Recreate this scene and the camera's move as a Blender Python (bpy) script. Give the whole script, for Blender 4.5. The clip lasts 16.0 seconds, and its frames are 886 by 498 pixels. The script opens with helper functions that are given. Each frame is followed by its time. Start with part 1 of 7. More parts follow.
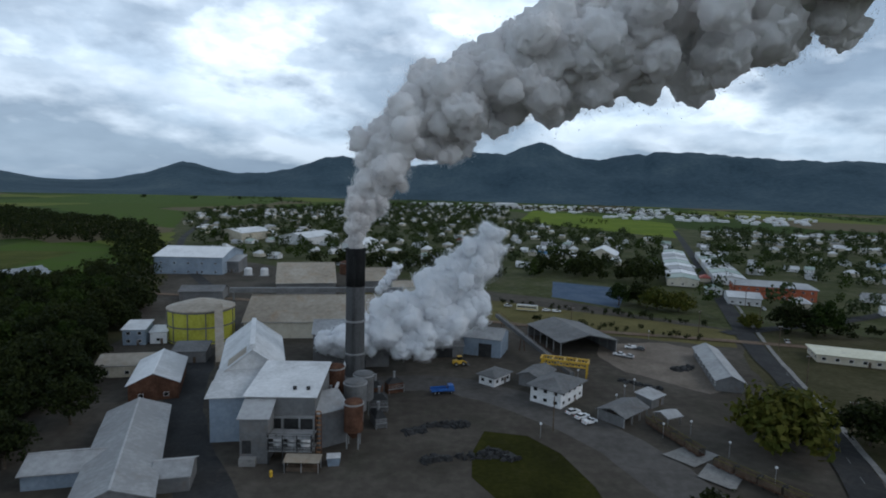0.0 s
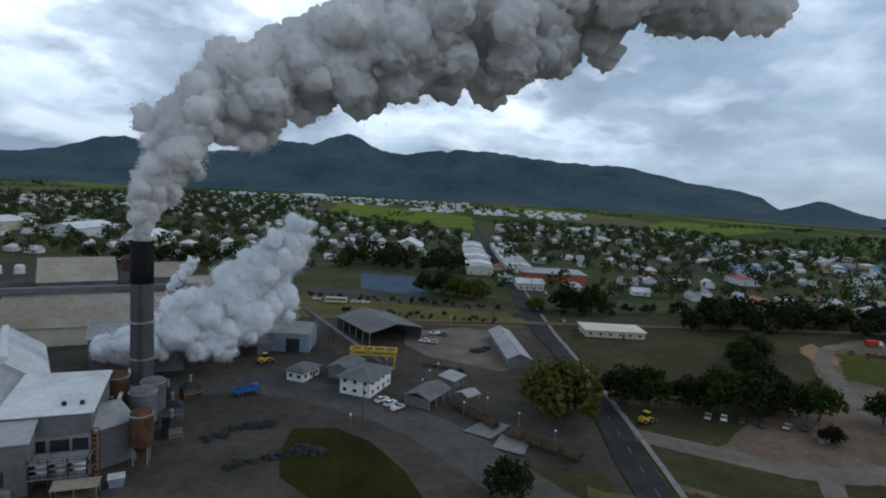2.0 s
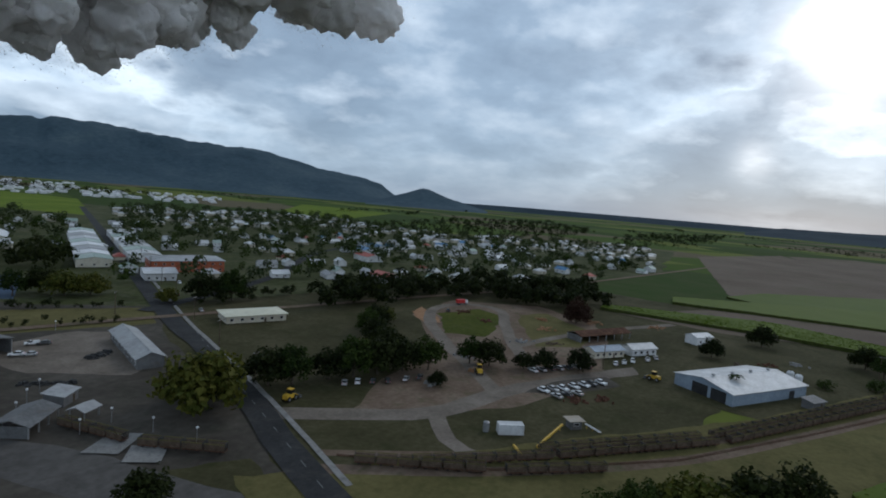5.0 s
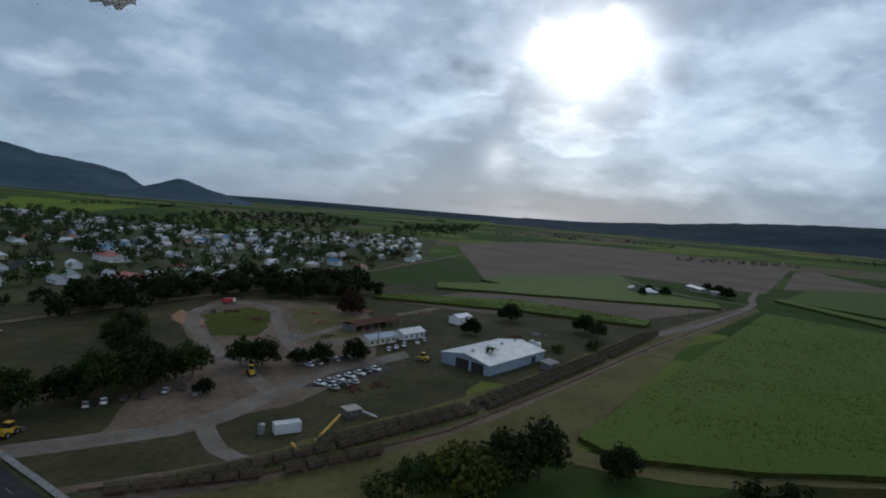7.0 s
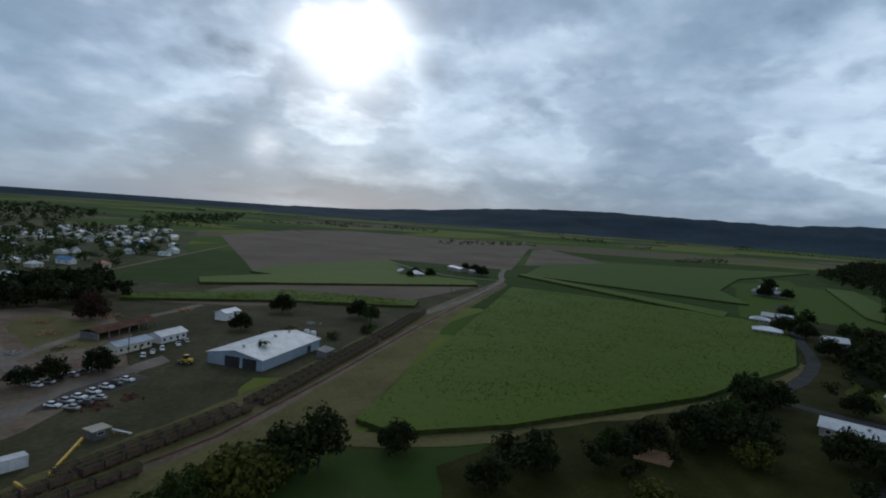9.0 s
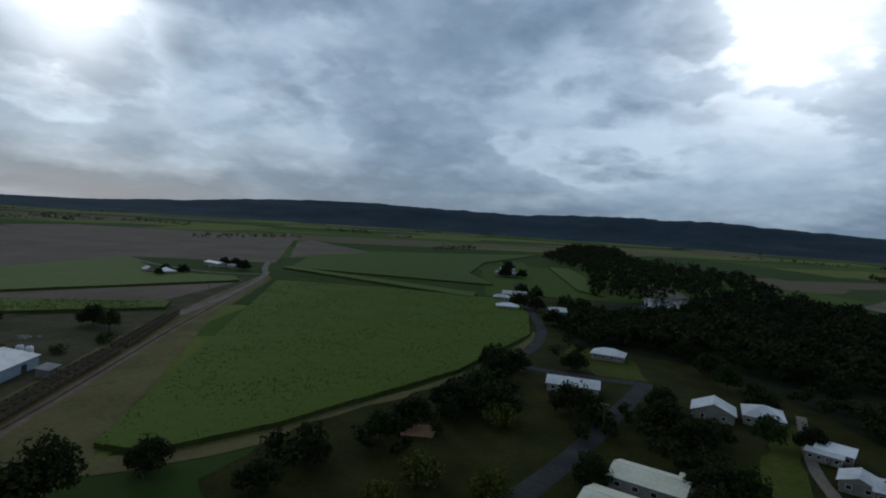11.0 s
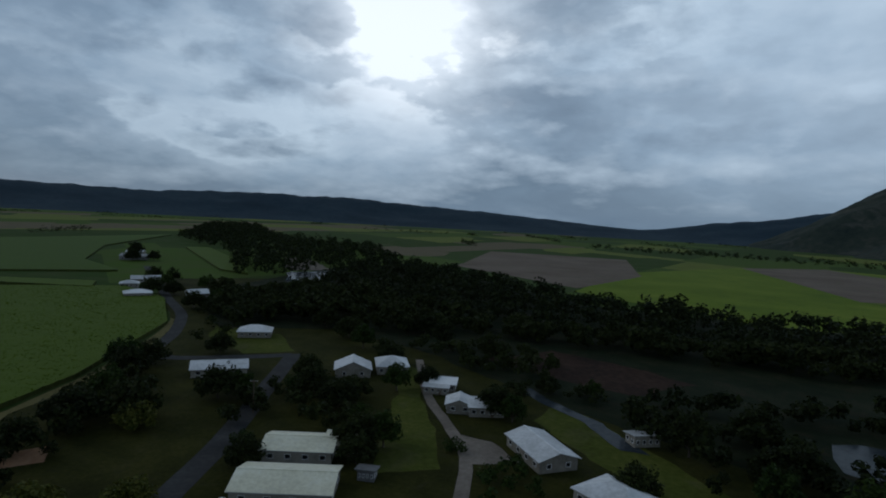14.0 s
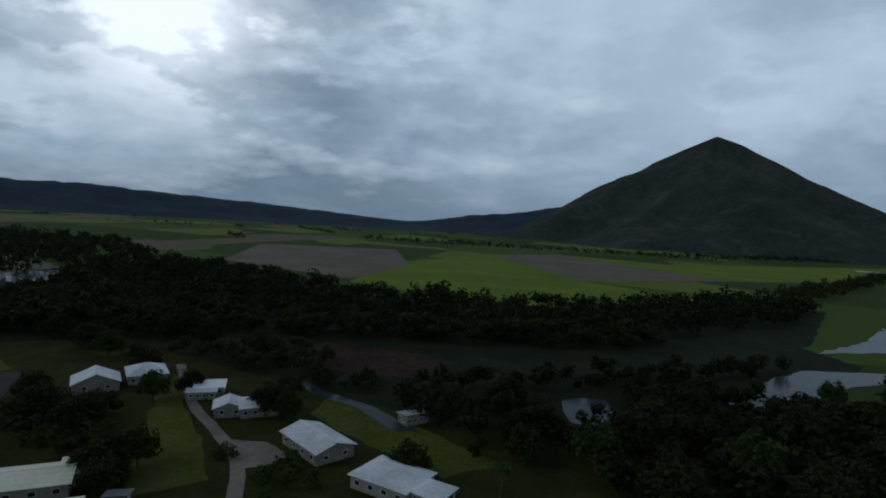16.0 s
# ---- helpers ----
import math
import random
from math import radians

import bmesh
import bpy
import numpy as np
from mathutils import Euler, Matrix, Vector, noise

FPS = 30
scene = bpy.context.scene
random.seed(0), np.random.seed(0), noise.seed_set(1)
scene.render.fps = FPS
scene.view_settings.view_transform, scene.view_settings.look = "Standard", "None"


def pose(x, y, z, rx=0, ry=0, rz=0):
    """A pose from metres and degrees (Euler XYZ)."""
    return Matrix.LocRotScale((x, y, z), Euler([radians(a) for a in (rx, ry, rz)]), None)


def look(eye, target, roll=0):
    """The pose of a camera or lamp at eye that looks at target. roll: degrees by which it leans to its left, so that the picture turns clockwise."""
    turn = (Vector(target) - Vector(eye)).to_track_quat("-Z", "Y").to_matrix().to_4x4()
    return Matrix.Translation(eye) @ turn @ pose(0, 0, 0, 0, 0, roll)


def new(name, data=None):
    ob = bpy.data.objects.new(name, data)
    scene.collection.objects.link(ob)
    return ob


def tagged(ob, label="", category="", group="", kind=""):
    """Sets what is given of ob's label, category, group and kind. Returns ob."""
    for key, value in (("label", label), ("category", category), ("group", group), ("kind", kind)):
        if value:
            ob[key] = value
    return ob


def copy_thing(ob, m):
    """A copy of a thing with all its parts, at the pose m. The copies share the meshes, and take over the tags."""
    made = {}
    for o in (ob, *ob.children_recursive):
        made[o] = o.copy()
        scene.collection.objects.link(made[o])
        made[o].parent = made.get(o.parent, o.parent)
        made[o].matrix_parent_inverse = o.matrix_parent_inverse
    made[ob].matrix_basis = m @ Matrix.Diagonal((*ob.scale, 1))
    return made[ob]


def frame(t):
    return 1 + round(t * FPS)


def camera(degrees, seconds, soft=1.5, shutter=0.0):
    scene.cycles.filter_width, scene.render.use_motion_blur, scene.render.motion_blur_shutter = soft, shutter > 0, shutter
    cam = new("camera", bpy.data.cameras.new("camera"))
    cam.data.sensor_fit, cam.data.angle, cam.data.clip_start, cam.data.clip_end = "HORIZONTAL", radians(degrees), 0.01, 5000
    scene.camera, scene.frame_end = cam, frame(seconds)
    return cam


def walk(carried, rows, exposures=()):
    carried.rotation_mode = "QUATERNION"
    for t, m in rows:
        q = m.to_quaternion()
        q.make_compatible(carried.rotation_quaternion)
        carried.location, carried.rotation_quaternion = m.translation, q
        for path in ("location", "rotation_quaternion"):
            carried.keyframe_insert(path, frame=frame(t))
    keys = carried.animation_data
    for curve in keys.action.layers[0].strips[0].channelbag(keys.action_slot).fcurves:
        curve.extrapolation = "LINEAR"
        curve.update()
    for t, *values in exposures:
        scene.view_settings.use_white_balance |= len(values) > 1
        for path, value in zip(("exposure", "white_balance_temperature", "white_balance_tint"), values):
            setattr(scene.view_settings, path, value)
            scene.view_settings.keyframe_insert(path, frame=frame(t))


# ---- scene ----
EYE = 62.0
cam = camera(77.03, 16.0, soft=1.9)
# seconds, tilt, lean, heading
PATH = [
    (0.0, 83.98, -1.50, 0.17), (0.5, 83.92, -1.83, -3.76), (1.0, 83.85, -2.15, -7.89), (1.5, 83.86, -2.68, -13.44),
    (2.0, 83.95, -3.24, -19.27), (2.5, 84.04, -3.56, -25.28), (3.0, 84.14, -3.92, -30.84), (3.5, 84.24, -4.26, -36.64),
    (4.0, 84.40, -4.45, -43.09), (6.5, 85.61, -4.71, -72.74), (7.0, 85.92, -4.65, -78.64), (7.5, 86.11, -4.61, -84.16),
    (8.0, 86.28, -4.57, -89.58), (8.5, 86.40, -4.28, -96.09), (9.0, 86.42, -4.09, -101.96), (11.5, 87.28, -3.65, -131.45),
    (12.0, 87.36, -3.49, -137.07), (12.5, 87.43, -3.51, -143.71), (13.0, 87.38, -3.49, -149.56), (13.5, 87.27, -3.11, -155.53),
    (14.0, 86.82, -3.06, -161.56), (14.5, 86.59, -3.11, -167.06), (15.0, 86.65, -3.25, -172.74), (15.5, 86.80, -3.37, -179.05),
    (16.0, 87.21, -3.32, -184.62)]
walk(cam, [(t, pose(0, 0, EYE, rx, ry, rz)) for t, rx, ry, rz in PATH],
     exposures=[(0.0, 0.42, 5950, 9), (4.0, 0.42, 6000, 9), (6.5, 0.05, 5800, 8), (9.0, 0.0, 5750, 8), (11.5, -0.4, 5600, 6), (16.0, -0.5, 5650, 6)])

# ---- light ----
SUN_AZ, SUN_EL = -91.0, 22.0          # heading (0 is +y, negative to the right) and height of the veiled sun


def toward(az, el):
    a, e = radians(az), radians(el)
    return Vector((-math.sin(a) * math.cos(e), math.cos(a) * math.cos(e), math.sin(e)))


sun_data = bpy.data.lights.new("sun", "SUN")
sun_data.energy, sun_data.angle, sun_data.color = 0.5, radians(25), (1.0, 0.95, 0.88)
sun = new("sun", sun_data)
sun.matrix_world = look((0, 0, 300), Vector((0, 0, 300)) - toward(SUN_AZ, 35))


class Nodes:
    """Short hand for wiring a node tree."""

    def __init__(self, tree):
        self.tree = tree
        tree.nodes.clear()

    def add(self, kind, values=(), **props):
        n = self.tree.nodes.new(kind)
        for k, v in props.items():
            setattr_plain(n, k, v)
        for k, v in dict(values).items():
            if isinstance(v, bpy.types.NodeSocket):
                self.tree.links.new(v, n.inputs[k])
            else:
                n.inputs[k].default_value = v
        return n

    def math(self, op, a, b=0.0, clamp=False):
        return self.add("ShaderNodeMath", {0: a, 1: b}, operation=op, use_clamp=clamp).outputs[0]

    def ramp(self, fac, stops):
        n = self.add("ShaderNodeValToRGB", {0: fac})
        while len(n.color_ramp.elements) < len(stops):
            n.color_ramp.elements.new(0.5)
        for e, (p, c) in zip(n.color_ramp.elements, stops):
            e.position, e.color = p, (*c, 1)
        return n.outputs[0]

    def mix(self, fac, a, b, blend="MIX"):
        n = self.add("ShaderNodeMix", data_type="RGBA", blend_type=blend)
        for i, v in ((0, fac), (6, a), (7, b)):
            if isinstance(v, bpy.types.NodeSocket):
                self.tree.links.new(v, n.inputs[i])
            else:
                n.inputs[i].default_value = (*v, 1) if isinstance(v, tuple) and len(v) == 3 else v
        return n.outputs[2]

    def noise(self, vec, scale, detail=5.0, rough=0.55, warp=0.0):
        return self.add("ShaderNodeTexNoise", {"Vector": vec, "Scale": scale, "Detail": detail, "Roughness": rough, "Distortion": warp}).outputs[0]


def setattr_plain(n, k, v):
    if k == "operation":
        n.operation = v
    elif k == "use_clamp":
        n.use_clamp = v
    elif k == "data_type":
        n.data_type = v
    elif k == "blend_type":
        n.blend_type = v
    elif k == "sky_type":
        n.sky_type = v
    elif k == "feature":
        n.feature = v
    elif k == "attribute_name":
        n.attribute_name = v
    elif k == "interpolation_type":
        n.interpolation_type = v


world = bpy.data.worlds.new("overcast_sky")
world.use_nodes = True
scene.world = world
N = Nodes(world.node_tree)
way = N.add("ShaderNodeTexCoord").outputs["Generated"]
sky = N.add("ShaderNodeTexSky", sky_type="NISHITA")
sky.sun_disc, sky.sun_elevation, sky.sun_rotation = False, radians(SUN_EL), radians(-SUN_AZ)
sky_light = N.mix(1.0, sky.outputs[0], (0.09, 0.09, 0.09), "MULTIPLY")
xyz = N.add("ShaderNodeSeparateXYZ", {0: way})
high = N.math("MAXIMUM", xyz.outputs[2], 0.0)
# heaped clouds, flattened towards the horizon, with lit and shaded sides
heaps = N.add("ShaderNodeCombineXYZ", {0: xyz.outputs[0], 1: xyz.outputs[1], 2: N.math("MULTIPLY", N.math("POWER", high, 0.8), 1.9)}).outputs[0]
sunward = toward(SUN_AZ, 65)


def nudged(vec, step):
    return N.add("ShaderNodeVectorMath", {0: vec, 1: tuple(sunward * step)}).outputs[0]


def cover(vec, fine=10.0):
    return N.noise(vec, 3.1, fine, 0.52, 0.0)


body = cover(heaps)
lit = N.math("SUBTRACT", body, cover(nudged(heaps, 0.07), 7.0))
rolls = N.noise(heaps, 1.7, 6.0, 0.5, 0.0)
wisps = N.noise(heaps, 7.0, 9.0, 0.6, 0.4)
upper = N.ramp(N.math("ADD", N.math("MULTIPLY", rolls, 0.75), N.math("MULTIPLY", wisps, 0.25)), [(0.40, (0.36, 0.45, 0.55)), (0.50, (0.58, 0.68, 0.775)), (0.60, (1.0, 1.08, 1.13))])
scud = N.ramp(body, [(0.465, (0, 0, 0)), (0.50, (0.75, 0.75, 0.75)), (0.55, (1, 1, 1))])
under = N.ramp(N.math("ADD", N.math("MULTIPLY", body, 0.8), N.math("MULTIPLY", wisps, 0.2)), [(0.46, (0.46, 0.55, 0.645)), (0.53, (0.30, 0.375, 0.46)), (0.62, (0.155, 0.205, 0.275))])
cloud = N.mix(N.math("MULTIPLY", scud, 0.95), upper, under)
cloud = N.mix(N.math("MULTIPLY", N.math("MAXIMUM", lit, 0.0), 6.5, True), cloud, (0.86, 0.93, 0.99))
cloud = N.mix(N.math("MULTIPLY", N.math("MAXIMUM", N.math("MULTIPLY", lit, -1.0), 0.0), 6.0, True), cloud, (0.19, 0.245, 0.32))


def glow(az, el, power):
    d = toward(az, el)
    dot = N.add("ShaderNodeVectorMath", {0: way, 1: d})
    dot.operation = "DOT_PRODUCT"
    return N.math("POWER", N.math("MAXIMUM", dot.outputs["Value"], 0.0), power)


veil = N.math("ADD", N.math("ADD", N.math("MULTIPLY", glow(-91.5, 15.0, 330.0), 1.4), N.math("MULTIPLY", glow(-84.0, 5.4, 2600.0), 0.55)), N.math("MULTIPLY", glow(-158.0, 20.0, 110.0), 1.3))
veil = N.math("MULTIPLY", veil, N.math("SUBTRACT", 1.5, N.math("MULTIPLY", scud, 1.0)))
dense = N.math("ADD", N.math("MULTIPLY", glow(-124.0, 18.0, 14.0), 0.45), N.math("MULTIPLY", glow(-58.0, 12.0, 16.0), 0.45))
cloud = N.mix(dense, cloud, (0.22, 0.29, 0.37))
thinner = N.math("ADD", N.math("MULTIPLY", glow(-204.0, 22.0, 10.0), 0.85), N.math("MULTIPLY", glow(30.0, 24.0, 8.0), 0.2))
cloud = N.mix(N.math("MULTIPLY", thinner, N.math("ADD", 0.35, rolls), True), cloud, (0.78, 0.87, 0.95))
bright = N.mix(N.math("MULTIPLY", veil, 1.25, True), cloud, (1.6, 1.55, 1.5))
low = N.math("POWER", N.math("SUBTRACT", 1.0, high, True), 10.0)
hazy = N.mix(N.math("MULTIPLY", low, 0.8), bright, (0.185, 0.25, 0.325))
# Unseen zenith darkened so that less light reaches the ground.
thick = N.math("POWER", high, 3.0)
dimmed_zenith = N.mix(N.math("MULTIPLY", thick, 1.6, True), hazy, (0.155, 0.195, 0.245))
whole = N.mix(0.93, sky_light, dimmed_zenith)
back = N.add("ShaderNodeBackground", {0: whole, 1: 1.0})
out = N.add("ShaderNodeOutputWorld")
world.node_tree.links.new(back.outputs[0], out.inputs[0])

# ---- materials ----


def surface(name, tones, scale=0.4, rough=0.8, metal=0.0, bump=0.3, fine=6.0, stains=None, island=0.0, streak=None):
    """A weathered surface: three tones mixed at two scales, optional stains, and a fine relief. Scales are per metre."""
    m = bpy.data.materials.new(name)
    m.use_nodes = True
    n = Nodes(m.node_tree)
    co = n.add("ShaderNodeNewGeometry").outputs["Position"] if streak is None else n.add("ShaderNodeTexCoord").outputs["Object"]
    if streak:
        mp = n.add("ShaderNodeMapping", {0: co})
        mp.inputs["Scale"].default_value = streak
        co2 = mp.outputs[0]
    else:
        co2 = co
    big, small = n.noise(co2, scale, 6.0, 0.6), n.noise(co, scale * fine, 4.0, 0.6)
    mixed = n.math("ADD", n.math("MULTIPLY", big, 0.62), n.math("MULTIPLY", small, 0.38))
    if island:
        geo = n.add("ShaderNodeNewGeometry").outputs["Random Per Island"]
        inf = n.add("ShaderNodeObjectInfo").outputs["Random"]
        vary = n.math("FRACT", n.math("ADD", geo, inf))
        mixed = n.math("ADD", mixed, n.math("MULTIPLY", n.math("SUBTRACT", vary, 0.5), island))
    colour = n.ramp(mixed, [(0.34, tones[0]), (0.5, tones[1]), (0.66, tones[2])])
    if stains:
        spot = n.ramp(n.noise(co2, scale * 2.3, 7.0, 0.7, 0.6), [(0.52, (0, 0, 0)), (0.68, (1, 1, 1))])
        colour = n.mix(n.math("MULTIPLY", spot, stains[1]), colour, stains[0])
    relief = n.add("ShaderNodeBump", {"Height": n.noise(co, scale * fine * 2, 4.0, 0.7), "Strength": bump, "Distance": 0.2})
    sh = n.add("ShaderNodeBsdfPrincipled", {"Base Color": colour, "Roughness": rough, "Metallic": metal, "Specular IOR Level": 0.05 if rough >= 0.8 else 0.3, "Normal": relief.outputs[0]})
    o = n.add("ShaderNodeOutputMaterial")
    m.node_tree.links.new(sh.outputs[0], o.inputs[0])
    return m


def leafy(name, dark, mid, light):
    m = bpy.data.materials.new(name)
    m.use_nodes = True
    n = Nodes(m.node_tree)
    geo = n.add("ShaderNodeNewGeometry")
    rnd = n.add("ShaderNodeObjectInfo").outputs["Random"]
    v = n.math("ADD", n.math("MULTIPLY", geo.outputs["Random Per Island"], 0.55), n.math("MULTIPLY", n.noise(geo.outputs["Position"], 0.22, 3.0), 0.3))
    v = n.math("ADD", v, n.math("MULTIPLY", rnd, 0.3))
    col = n.ramp(v, [(0.15, dark), (0.5, mid), (0.9, light)])
    a = n.add("ShaderNodeBsdfPrincipled", {"Base Color": col, "Roughness": 0.7, "Specular IOR Level": 0.08})
    b = n.add("ShaderNodeBsdfTranslucent", {"Color": col})
    s = n.add("ShaderNodeMixShader", {0: 0.25, 1: a.outputs[0], 2: b.outputs[0]})
    o = n.add("ShaderNodeOutputMaterial")
    m.node_tree.links.new(s.outputs[0], o.inputs[0])
    return m


def vapour(name, tone):
    """Smoke or steam: pale scattering puffs."""
    m = bpy.data.materials.new(name)
    m.use_nodes = True
    n = Nodes(m.node_tree)
    pos = n.add("ShaderNodeNewGeometry").outputs["Position"]
    col = n.ramp(n.noise(pos, 0.09, 5.0, 0.6, 0.5), [(0.35, tone[0]), (0.65, tone[1])])
    relief = n.add("ShaderNodeBump", {"Height": n.noise(pos, 0.4, 6.0, 0.65), "Strength": 0.4, "Distance": 1.0})
    d = n.add("ShaderNodeBsdfDiffuse", {"Color": col, "Normal": relief.outputs[0]})
    tr = n.add("ShaderNodeBsdfTranslucent", {"Color": col})
    body_ = n.add("ShaderNodeMixShader", {0: 0.5, 1: d.outputs[0], 2: tr.outputs[0]})
    o = n.add("ShaderNodeOutputMaterial")
    m.node_tree.links.new(body_.outputs[0], o.inputs[0])
    return m


def gray(v, tint=(1, 1, 1)):
    return tuple(v * c for c in tint)


